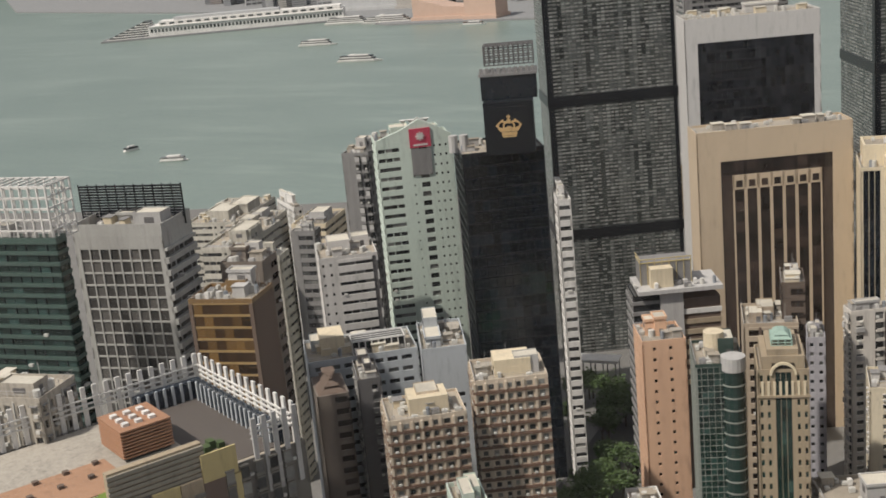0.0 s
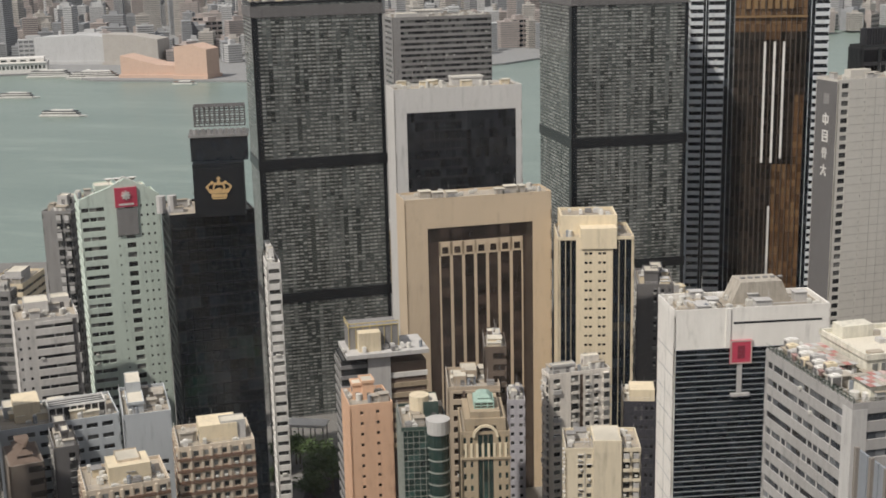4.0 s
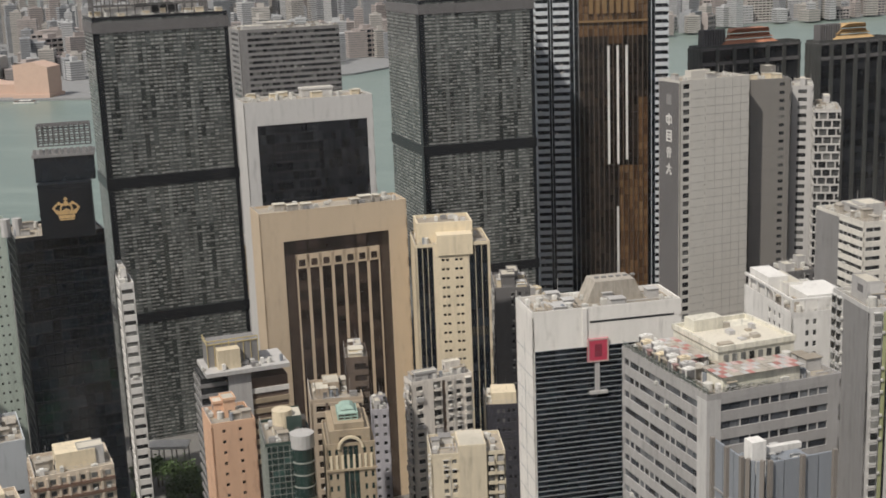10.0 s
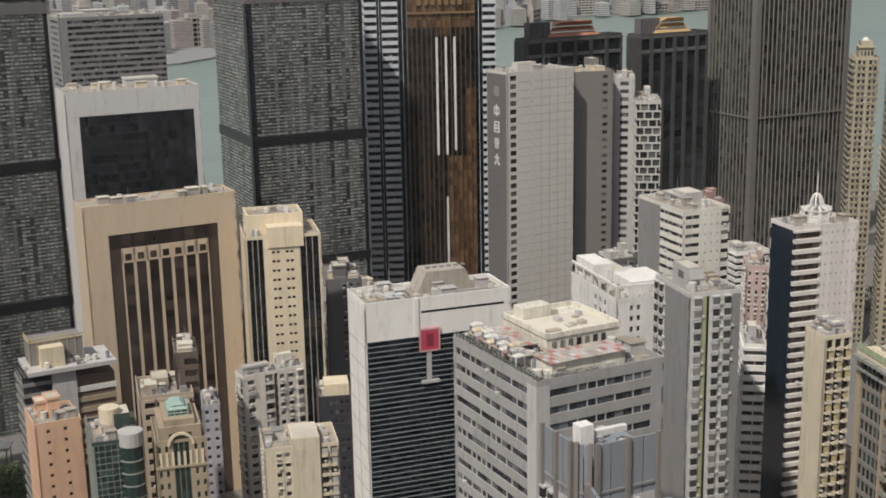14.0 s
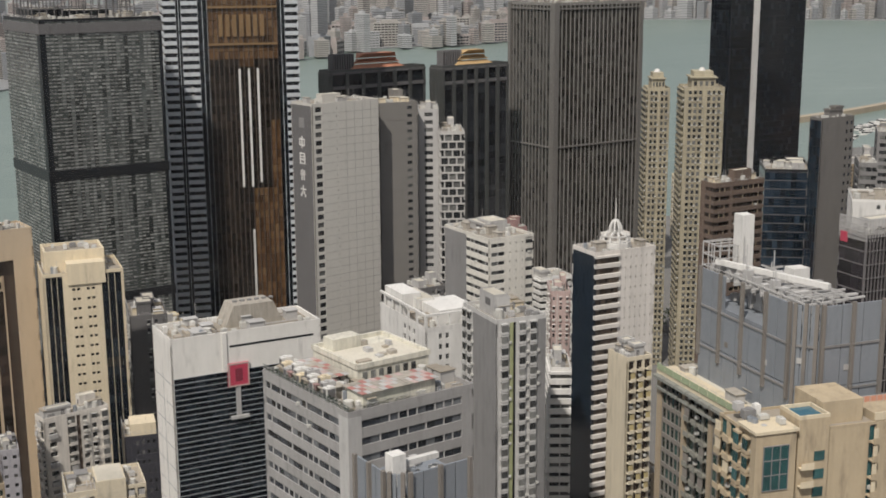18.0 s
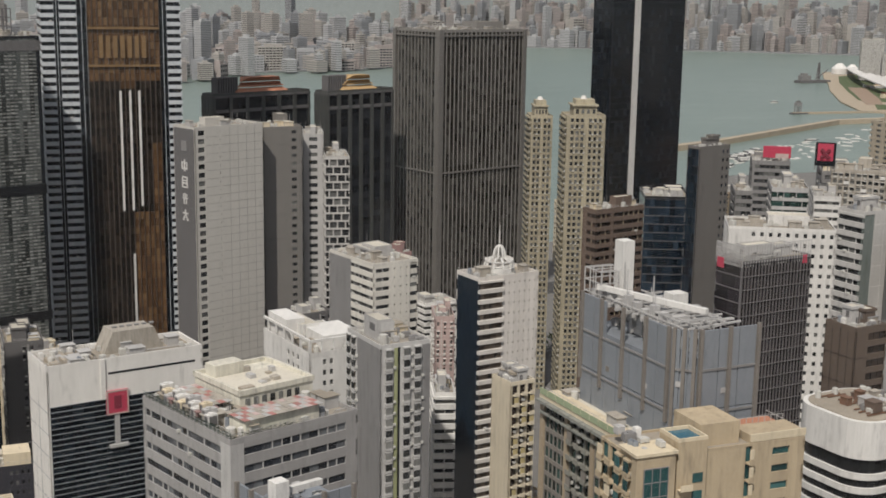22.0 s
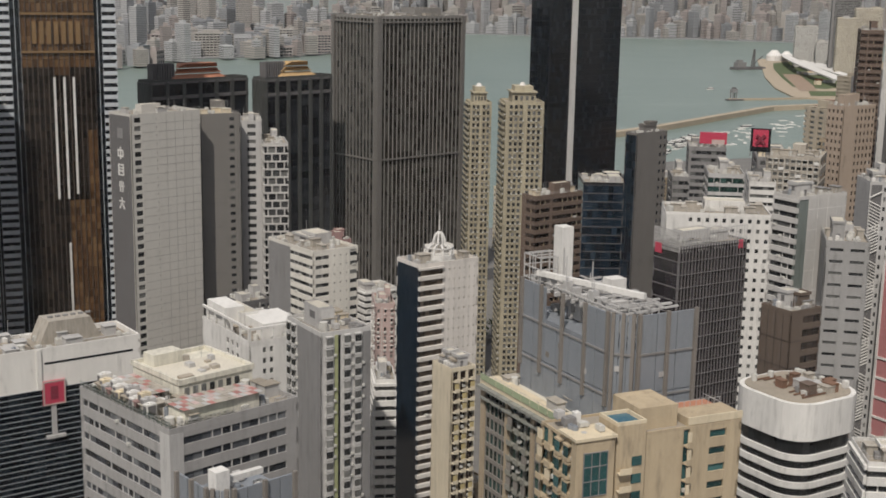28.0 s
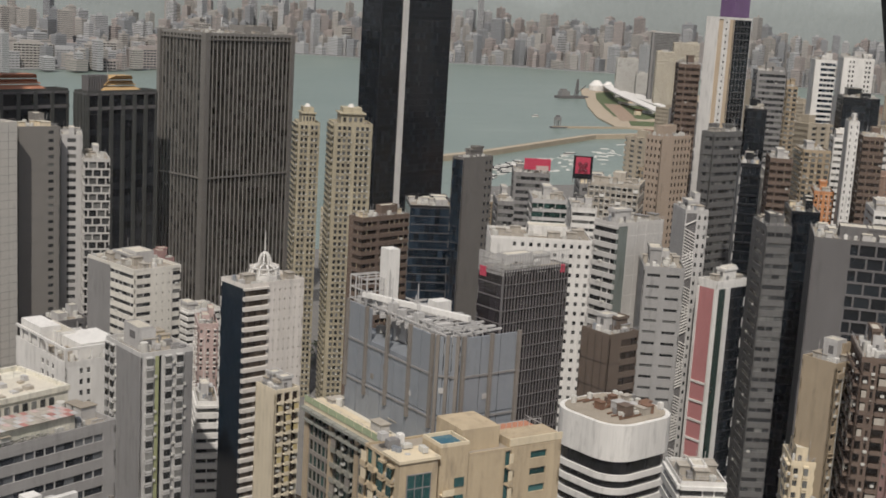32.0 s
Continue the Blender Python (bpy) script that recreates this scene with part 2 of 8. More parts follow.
def facade(wall, trim, panes, units, F, width, z0, z1, fl, zones, rnd):
    """Fills one face with zones of wall, windows, strips, curtain glass, ribs or balconies."""
    n = max(1, int(round((z1 - z0) / fl)))
    h = (z1 - z0) / n
    for zone in zones:
        a0, a1, kind = zone[0] * width, zone[1] * width, zone[2]
        p = zone[3:]
        w = a1 - a0
        if kind == "wall":
            wall.slab(F, a0, a1, z0, z1, -0.5, 0.0)
            if p:
                for i in range(1, n):
                    if i % p[0] == 0:
                        trim.slab(F, a0 + 0.02, a1 - 0.02, z0 + i * h - 0.06, z0 + i * h + 0.06, 0.0, 0.05)
                if len(p) > 1:
                    k = max(1, int(w / p[1]))
                    for i in range(1, k):
                        trim.slab(F, a0 + w * i / k - 0.05, a0 + w * i / k + 0.05, z0, z1, 0.0, 0.045)
        elif kind == "paint":
            EXTRA.setdefault(p[0].name, (p[0], Boxes()))[1].slab(F, a0, a1, z0, z1, -0.5, p[1])
        elif kind in ("win", "apt"):
            bays, ww, wh = p[0], p[1], p[2]
            bays = max(1, int(round(w / bays)))
            bw = w / bays
            gw = bw * ww
            for i in range(bays + 1):
                x = a0 + i * bw
                wall.slab(F, max(a0, x - (bw - gw) / 2), min(a1, x + (bw - gw) / 2), z0, z1, -0.5, 0.0)
            for j in range(n + 1):
                zb = z0 + j * h
                lo = zb - h * (1 - wh) * 0.45 if j else zb
                hi = min(z1, zb + h * (1 - wh) * 0.55)
                wall.slab(F, a0, a1, lo, hi, -0.5, -0.03)
            for j in range(n):
                zb = z0 + j * h + h * (1 - wh) * 0.55
                for i in range(bays):
                    x = a0 + i * bw + bw / 2
                    panes.append((F, x, zb, gw, h * wh, -0.42))
                    if kind == "apt":
                        if rnd.random() < 0.55:
                            s = x + rnd.uniform(-0.3, 0.3) * gw
                            units.slab(F, s - 0.4, s + 0.4, zb - 0.62, zb - 0.08, 0.0, 0.5)
                        if rnd.random() < 0.35:
                            trim.slab(F, x - gw / 2 - 0.1, x + gw / 2 + 0.1, zb + h * wh, zb + h * wh + 0.1, 0, 0.55)
                        if rnd.random() < 0.25:
                            trim.slab(F, x - gw / 2, x + gw / 2, zb - 0.5, zb - 0.42, 0, 0.5)
                        if rnd.random() < 0.12:
                            trim.slab(F, x - gw / 2 - 0.2, x + gw / 2 + 0.2, zb - 0.3, zb + h * wh * 0.7, 0.0, 0.6)
            if kind == "apt":
                for i in range(1, bays, 2):
                    units.slab(F, a0 + i * bw - 0.09, a0 + i * bw + 0.09, z0, z1, 0.0, 0.2)
        elif kind == "strip":
            wh, bay = p[0], p[1]
            bays = max(1, int(round(w / bay)))
            bw = w / bays
            out = p[2] if len(p) > 2 else 0.0
            for j in range(n + 1):
                zb = z0 + j * h
                lo = zb - h * (1 - wh) * 0.5 if j else zb
                hi = min(z1, zb + h * (1 - wh) * 0.5)
                wall.slab(F, a0, a1, lo, hi, -0.5, out)
            for j in range(n):
                zb = z0 + j * h + h * (1 - wh) * 0.5
                for i in range(bays):
                    panes.append((F, a0 + (i + 0.5) * bw, zb, bw - 0.1, h * wh, -0.35))
                    if i and rnd.random() < 0.5:
                        trim.slab(F, a0 + i * bw - 0.12, a0 + i * bw + 0.12, zb, zb + h * wh, -0.5, -0.1)
                    if bay < 4 and rnd.random() < 0.035:
                        units.slab(F, a0 + (i + 0.3) * bw, a0 + (i + 0.7) * bw, zb - 0.1, zb + 0.5, -0.3, out + 0.3)
        elif kind == "lines":
            wh, bay = p[0], p[1]
            bays = max(1, int(round(w / bay)))
            bw = w / bays
            for j in range(n + 1):
                zb = z0 + j * h
                trim.slab(F, a0, a1, max(z0, zb - h * (1 - wh) / 2), min(z1, zb + h * (1 - wh) / 2), -0.5, 0.12)
            for j in range(n):
                for i in range(bays):
                    panes.append((F, a0 + (i + 0.5) * bw, z0 + (j + (1 - wh) / 2) * h, bw - 0.06, h * wh, -0.12))
        elif kind == "band":
            # pale wall with small windows, a dark ledge at each floor
            bays = max(1, int(round(w / p[0])))
            bw = w / bays
            wall.slab(F, a0, a1, z0, z1, -0.5, 0.0)
            for j in range(n):
                zb = z0 + j * h
                trim.slab(F, a0, a1, zb + h * 0.05, zb + h * 0.33, 0.0, 0.5)
                for i in range(bays):
                    x = a0 + (i + 0.5) * bw
                    panes.append((F, x, zb + h * 0.45, bw * 0.45, h * 0.42, -0.02))
                    wall.slab(F, a0 + i * bw - 0.3, a0 + i * bw + 0.3, zb + h * 0.33, zb + h * 1.05, 0.0, 0.3 + 0.25 * (i % 2))
                    if rnd.random() < 0.4:
                        units.slab(F, x - 0.4, x + 0.4, zb + h * 0.38, zb + h * 0.55, 0.1, 0.55)
        elif kind == "glass":
            bay, wh, proud = p[0], p[1], p[2]
            mw = p[3] / 2 if len(p) > 3 else 0.07
            bays = max(1, int(round(w / bay)))
            bw = w / bays
            for i in range(bays + 1):
                x = a0 + i * bw
                trim.slab(F, max(a0, x - mw), min(a1, x + mw), z0, z1, -0.5, proud)
            for j in range(n + 1):
                zb = z0 + j * h
                trim.slab(F, a0, a1, max(z0, zb - h * (1 - wh) * 0.5), min(z1, zb + h * (1 - wh) * 0.5), -0.5,
                          proud - 0.03)
            for j in range(n):
                for i in range(bays):
                    panes.append((F, a0 + (i + 0.5) * bw, z0 + j * h + h * (1 - wh) * 0.5, bw - 0.14, h * wh, -0.12))
        elif kind == "veil":
            # curtain wall of short pale spandrels over columns of dark glass in uneven runs
            bays = max(1, int(round(w / p[0])))
            bw = w / bays
            for i in range(bays):
                j = 0
                while j < n:
                    run = min(n - j, rnd.randrange(4, 24))
                    panes.append((F, a0 + (i + 0.5) * bw, z0 + j * h + 0.03, bw - 0.08, run * h - 0.06, -0.12))
                    j += run
            for i in range(bays):
                dark = rnd.random() < 0.16
                for j in range(n):
                    if dark and rnd.random() < 0.5 or rnd.random() < 0.05:
                        continue
                    x = a0 + i * bw + rnd.uniform(0.06, 0.2)
                    trim.slab(F, x, x + bw - rnd.uniform(0.15, 0.4), z0 + j * h + 0.1, z0 + (j + rnd.uniform(0.42, 0.6)) * h, -0.06, 0.03)
        elif kind == "ribs":
            count, rw, depth, step = p[0], p[1], p[2], p[3]
            ztop = z1 - (p[4] if len(p) > 4 else 0.0)
            bw = w / count
            for i in range(count + 1):
                x = a0 + i * bw
                wall.slab(F, max(a0, x - rw / 2), min(a1, x + rw / 2), z0, ztop, -0.5, depth)
            for j in range(0, n, step):
                for i in range(count):
                    panes.append((F, a0 + (i + 0.5) * bw, z0 + j * h + 0.06, bw - rw, h * min(step, n - j) - 0.12, -0.3))
        elif kind == "balc":
            bay, depth = p[0], p[1]
            bays = max(1, int(round(w / bay)))
            bw = w / bays
            for i in range(bays + 1):
                x = a0 + i * bw
                wall.slab(F, max(a0, x - 0.35), min(a1, x + 0.35), z0, z1, -0.5, 0.0)
            for j in range(n):
                zb = z0 + j * h
                wall.slab(F, a0, a1, zb, zb + 0.35, -0.5, -0.03)
                for i in range(bays):
                    x0, x1 = a0 + i * bw + 0.5, a0 + (i + 1) * bw - 0.5
                    wall.slab(F, x0, x1, zb + 0.1, zb + 0.3, -0.03, depth)
                    wall.slab(F, x0, x1, zb + 0.3, zb + 1.15, depth - 0.12, depth)
                    panes.append((F, (x0 + x1) / 2, zb + 0.35, x1 - x0 - 0.2, h - 0.5, -0.4))
                    if rnd.random() < 0.3:
                        trim.slab(F, x0 + 0.1, x1 - 0.1, zb + 1.15, zb + h - 0.3, depth - 0.3, depth - 0.15)
                    if rnd.random() < 0.4:
                        s = rnd.uniform(x0 + 0.5, x1 - 0.5)
                        units.slab(F, s - 0.4, s + 0.4, zb + 1.3, zb + 1.9, -0.1, 0.45)
        elif kind == "bay":
            # projecting bay windows in stacks
            bay, depth = p[0], p[1]
            bays = max(1, int(round(w / bay)))
            bw = w / bays
            wall.slab(F, a0, a1, z0, z1, -0.5, 0.0)
            for i in range(bays):
                x0, x1 = a0 + i * bw + bw * 0.2, a0 + (i + 1) * bw - bw * 0.2
                for j in range(n):
                    zb = z0 + j * h
                    wall.slab(F, x0, x1, zb + 0.2, zb + 0.85, 0, depth)
                    wall.slab(F, x0, x1, zb + h - 0.35, zb + h, 0, depth)
                    panes.append((F, (x0 + x1) / 2, zb + 0.85, x1 - x0 - 0.15, h - 1.2, depth - 0.15))
                    if rnd.random() < 0.5:
                        s = x1 + bw * 0.2
                        units.slab(F, s - 0.4, s + 0.4, zb + 0.6, zb + 1.2, 0, 0.5)
        elif kind == "cell":
            # deep boxes, one in each bay, set alternately
            bay, depth = p[0], p[1]
            bays = max(1, int(round(w / bay)))
            bw = w / bays
            for j in range(n + 1):
                zb = z0 + j * h
                wall.slab(F, a0, a1, max(z0, zb - 0.35), min(z1, zb + 0.35), -0.5, depth)
            for j in range(n):
                off = 0.5 * bw * (j % 2)
                x = a0 + off
                while x <= a1:
                    wall.slab(F, max(a0, x - 0.3), min(a1, x + 0.3), z0 + j * h, z0 + (j + 1) * h, -0.5, depth - 0.02)
                    if x + bw <= a1 + 0.1:
                        panes.append((F, x + bw / 2, z0 + j * h + 0.36, min(bw, a1 - x) - 0.62, h - 0.72, -0.35))
                    x += bw


class Style:
    def __init__(self, fl, wall, trim, glass, front, side, header=0.0):
        self.header = header
        self.fl, self.wall, self.trim, self.glass, self.front, self.side = fl, wall, trim, glass, front, side


ROOF_KINDS = {}
UNIT = wallmat("ac_casing", (0.55, 0.54, 0.50))
SERIAL = [0]


def tower(name, label, x, y, br, wl, wr, top, style, roof="clutter", base=4.0, sep=False, category=""):
    """A building whose nearest corner stands at x, y; wr runs along the bearing br, wl to its left."""
    SERIAL[0] += 1
    NEAR_ROOFS[0] = sep
    rnd = random.Random(SERIAL[0])
    e = thing(name, label, category or ("building" if "block" in name else "tower"), pose(x, y, base, 0, 0, 90 - br))
    H = top - base
    s = style
    core, wall, trim, units = Boxes(), Boxes(), Boxes(), Boxes()
    core.box(0.5, wr - 0.5, 0.5, wl - 0.5, 0, H - 0.3)
    panes = []
    front = (0, 0, 1, 0, 0, -1)
    left = (0, wl, 0, -1, -1, 0)
    facade(wall, trim, panes, units, front, wr, 0, H - s.header, s.fl, s.front, rnd)
    facade(wall, trim, panes, units, left, wl, 0, H - s.header, s.fl, s.side, rnd)
    if s.header:
        wall.slab(front, 0, wr, H - s.header, H, -0.5, 0.0)
        wall.slab(left, 0, wl, H - s.header, H, -0.5, 0.0)
    dull = [(0, 1, "strip", 0.5, 6.0)]
    rest = []
    facade(wall, trim, rest, units, (wr, 0, 0, 1, 1, 0), wl, 0, H, s.fl * 2, dull, rnd)
    facade(wall, trim, rest, units, (wr, wl, -1, 0, 0, 1), wr, 0, H, s.fl * 2, dull, rnd)
    part("glazed_core", core, s.glass, e)
    for material, boxes in EXTRA.values():
        part("painted_strip", boxes, material, e)
    EXTRA.clear()
    part("wall", wall, s.wall, e)
    part("trim", trim, s.trim, e, kind="stuff")
    part("window_cooling", units, UNIT, e, kind="stuff")
    near = []
    if sep and panes:
        k = min(300, WINDOW_BUDGET[0], len(panes))
        panes.sort(key=lambda q: -q[2])
        near, panes = panes[:k], panes[k:]
        WINDOW_BUDGET[0] -= k
    for F, a, z, w, h, d in near:
        ob = new("window", pane_mesh(w, h, s.glass))
        ox, oy, ux, uy, nx, ny = F
        ob.matrix_basis = Matrix.Translation((ox + ux * a + nx * d, oy + uy * a + ny * d, z)) @ Matrix.Rotation(
            math.atan2(uy, ux), 4, "Z")
        ob.parent = e
    more = Boxes()
    for F, a, z, w, h, d in panes + rest:
        more.slab(F, a - w / 2, a + w / 2, z, z + h, d, d + 0.07)
    part("window_panes", more, s.glass, e, kind="stuff")
    ROOF_KINDS[roof](e, wl, wr, H, s, rnd)
    return e


# ---- roofs ----
def parapet(e, wl, wr, H, s, h=1.1, t=0.3):
    b = Boxes()
    b.box(0.0, wr, 0.0, t, H, H + h)
    b.box(0.0, wr, wl - t, wl, H, H + h)
    b.box(0.0, t, t, wl - t, H, H + h)
    b.box(wr - t, wr, t, wl - t, H, H + h)
    part("parapet", b, s.wall, e)
    r = Boxes()
    r.box(0.3, wr - 0.3, 0.3, wl - 0.3, H - 0.3, H + 0.12)
    part("roof_slab", r, ROOFM, e)


UNIT_MESH = {}


def roof_unit(e, x, y, z, i):
    """One of a few casings with feet and a fan ring, shared by all roofs."""
    if i not in UNIT_MESH:
        r = random.Random(300 + i)
        w, d, h = r.uniform(0.9, 2.2), r.uniform(0.8, 1.7), r.uniform(0.9, 2.0)
        b = Boxes()
        if i < 5:
            b.box(0, w, 0, d, 0.2, h, True)
            b.box(0.1, 0.25, 0.1, d - 0.1, 0, 0.2)
            b.box(w - 0.25, w - 0.1, 0.1, d - 0.1, 0, 0.2)
            b.cyl(w / 2, d / 2, h, h + 0.15, min(w, d) * 0.36, k=8)
        else:
            b.cyl(w / 2, w / 2, 0, h + 0.6, w * 0.5, k=10)
            b.cyl(w / 2, w / 2, h + 0.6, h + 0.8, w * 0.2, k=8)
        UNIT_MESH[i] = b.mesh("roof_unit", (UNIT, PALE, GREY, UNIT, WHITE, STEEL, UNIT)[i])
    ob = new("roof_unit" if i < 5 else "water_tank", UNIT_MESH[i])
    ob.location = (x, y, z)
    ob.parent = e


NEAR_ROOFS = [True]
SPARE = [False]


def plant(e, wl, wr, H, s, rnd, rooms=2, bits=14):
    z = H + 0.12
    if wl < 3.5 or wr < 3.5:
        return
    if NEAR_ROOFS[0]:
        for i in range(bits):
            if rnd.random() < 0.7:
                roof_unit(e, rnd.uniform(0.6, max(0.7, wr - 2.6)), rnd.uniform(0.6, max(0.7, wl - 2.6)), z, rnd.randrange(7))
        bits = bits // 3
    for i in range(rooms):
        w, d, h = rnd.uniform(0.22, 0.4) * wr, rnd.uniform(0.25, 0.45) * wl, rnd.uniform(2.6, 5.5)
        x, y = rnd.uniform(1, max(1.1, wr - w - 1)), rnd.uniform(1, max(1.1, wl - d - 1))
        b = Boxes()
        b.box(x, x + w, y, y + d, z, z + h)
        t = 0.3 if rnd.random() < 0.4 else 0.02
        for q in ((x - t, x + w + t, y - t, y), (x - t, x + w + t, y + d, y + d + t), (x - t, x, y, y + d), (x + w, x + w + t, y, y + d)):
            b.box(*q, z + h - 0.3, z + h + 0.45, True)
        room = part("plant_room", b, s.wall if rnd.random() < 0.6 else PALE, e)
        c = Boxes()
        c.box(x, x + w, y, y + d, z + h, z + h + 0.1)
        part("room_roof", c, ROOFC, room)
        if not NEAR_ROOFS[0]:
            continue
        c = Boxes()
        k = rnd.uniform(0.1, 0.6) * w
        c.box(x + k, x + k + min(1.2, w * 0.3), y - 0.06, y, z, z + 2.1)
        c.box(x - 0.06, x, y + d * 0.25, y + d * 0.6, z + h * 0.45, z + h * 0.8, True)
        part("louvre_door", c, DGREY, room)
    u, pipes = Boxes(), Boxes()
    hut, hutroof = Boxes(), Boxes()
    for i in range(0 if SPARE[0] else 3 + int(wl * wr / 130)):
        w, d, h = rnd.uniform(1.6, 4.2), rnd.uniform(1.6, 3.8), rnd.uniform(1.6, 2.8)
        x, y = rnd.uniform(0.5, max(0.6, wr - w - 0.5)), rnd.uniform(0.5, max(0.6, wl - d - 0.5))
        hut.box(x, x + w, y, y + d, z, z + h)
        hutroof.box(x - 0.25, x + w + 0.25, y - 0.25, y + d + 0.25, z + h, z + h + 0.14, True)
    part("roof_hut", hut, (OLD, CREAM, PALE, OLD)[rnd.randrange(4)], e, kind="stuff")
    part("hut_roof", hutroof, (ROOFC, GREY, ROOFM, ROOFC, OLD, PALE, OLD, ROOFM)[rnd.randrange(8)], e, kind="stuff")
    rail = Boxes()
    for q in range(0 if SPARE[0] else int(wr / 1.6)):
        rail.box(q * 1.6 + 0.2, q * 1.6 + 0.27, 0.1, 0.17, H + 0.5, H + 2.1)
    for q in range(0 if SPARE[0] else int(wl / 1.6)):
        rail.box(0.1, 0.17, q * 1.6 + 0.2, q * 1.6 + 0.27, H + 0.5, H + 2.1)
    for zz in () if SPARE[0] else (H + 1.5, H + 2.04):
        rail.box(0.1, wr - 0.1, 0.1, 0.16, zz, zz + 0.06, True)
        rail.box(0.1, 0.16, 0.1, wl - 0.1, zz, zz + 0.06, True)
    part("guard_rail", rail, PALE, e, kind="stuff")
    bits = bits * 2 + int(wl * wr / 40)
    for i in range(bits):
        x, y = rnd.uniform(1, wr - 2), rnd.uniform(1, wl - 2)
        k = rnd.random()
        if k < 0.55:
            w, d, h = rnd.uniform(0.7, 1.8), rnd.uniform(0.7, 1.6), rnd.uniform(0.8, 1.7)
            u.box(x, x + w, y, y + d, z + 0.2, z + h)
            u.box(x + 0.1, x + 0.25, y + 0.1, y + d - 0.1, z, z + 0.2)
            u.box(x + w - 0.25, x + w - 0.1, y + 0.1, y + d - 0.1, z, z + 0.2)
            u.cyl(x + w / 2, y + d / 2, z + h, z + h + 0.15, min(w, d) * 0.36, k=8)
        elif k < 0.72:
            u.cyl(x, y, z, z + rnd.uniform(1.5, 2.6), rnd.uniform(0.6, 1.1))
        else:
            L = rnd.uniform(2, 0.5 * max(wr, wl))
            if rnd.random() < 0.5:
                pipes.box(x, min(wr - 0.6, x + L), y, y + 0.22, z + 0.25, z + 0.47, True)
            else:
                pipes.box(x, x + 0.22, y, min(wl - 0.6, y + L), z + 0.3, z + 0.52, True)
    for i in range(5):
        x, y = rnd.uniform(1, wr - 1), rnd.uniform(1, wl - 1)
        pipes.box(x, x + 0.08, y, y + 0.08, z, z + rnd.uniform(3, 6))
    part("roof_clutter", u, UNIT, e, kind="stuff")
    part("pipework", pipes, PALE, e, kind="stuff")


def roof_clutter(e, wl, wr, H, s, rnd):
    parapet(e, wl, wr, H, s)
    plant(e, wl, wr, H, s, rnd)


def roof_flat(e, wl, wr, H, s, rnd):
    parapet(e, wl, wr, H, s, 0.9)
    plant(e, wl, wr, H, s, rnd, 1, 8)


def lattice_frame(b, x0, x1, y0, y1, z0, z1, nx, ny, nz, w):
    for k in range(nz + 1):
        z = z0 + (z1 - z0) * k / nz
        for y in (y0, y1):
            b.beam((x0, y, z), (x1, y, z), w)
        for x in (x0, x1):
            b.beam((x, y0, z), (x, y1, z), w)
    for i in range(nx + 1):
        x = x0 + (x1 - x0) * i / nx
        for y in (y0, y1):
            b.beam((x, y, z0), (x, y, z1), w)
    for i in range(1, ny):
        y = y0 + (y1 - y0) * i / ny
        for x in (x0, x1):
            b.beam((x, y, z0), (x, y, z1), w)
    for i in range(1, ny + 1):
        y = y0 + (y1 - y0) * (i - 0.5) / ny
        b.beam((x0, y, z1), (x1, y, z1), w)


def roof_scaffold(e, wl, wr, H, s, rnd):
    parapet(e, wl, wr, H, s)
    b = Boxes()
    lattice_frame(b, 0.5, max(wr - 0.5, 10), 1, wl - 1, H, H + 13, 4, 14, 5, 0.35)
    part("steel_scaffold", b, WHITE, e, "white painted steel frame")
    plant(e, wl, max(wr, 10), H, s, rnd, 1, 10)


def roof_bare(e, wl, wr, H, s, rnd):
    parapet(e, wl, wr, H, s, 0.5)


def roof_crown(e, wl, wr, H, s, rnd):
    parapet(e, wl, wr, H, s, 0.8)
    b = Boxes()
    b.box(1, wr - 1, 0.6, wl - 2, H, H + 4.0)
    b.box(2.4, wr - 2.4, 1.2, wl - 3, H + 4.0, H + 5.6)
    b.box(-0.3, wr + 0.3, -0.3, 0.0, H - 6.6, H - 6.0, True)
    part("stepped_crown", b, s.wall, e)
    for i in range(8):
        q = Boxes()
        x = 0.8 + (wr - 2.2) * i / 7
        q.box(x, x + 0.6, -0.25, 0.0, H - 6.0, H - 2.4, True)
        part("crown_pier", q, CREAM, e)
    q = Boxes()
    last = None
    for i in range(11):
        a = math.pi * i / 10
        pt = (wr / 2 - 3.0 * math.cos(a), -0.2, H - 0.6 + 3.0 * math.sin(a))
        if last:
            q.beam(last, pt, 0.6)
        last = pt
    part("arch", q, CREAM, e)
    q = Boxes()
    q.box(wr / 2 - 2.7, wr / 2 + 2.7, 0.45, 0.6, H + 0.1, H + 2.2, True)
    part("arch_window", q, G_BROWN, e)
    verd = wallmat("verdigris", (0.30, 0.42, 0.36))
    d = Boxes()
    lattice_frame(d, wr * 0.3, wr * 0.7, wl * 0.2, wl * 0.6, H + 5.6, H + 7.2, 3, 3, 2, 0.25)
    part("roof_lantern", d, verd, e, "verdigris metal lantern")
    hip_roof(e, "lantern_roof", wr * 0.3, wr * 0.7, wl * 0.2, wl * 0.6, H + 7.2, 1.8, 1.2, verd, 2)


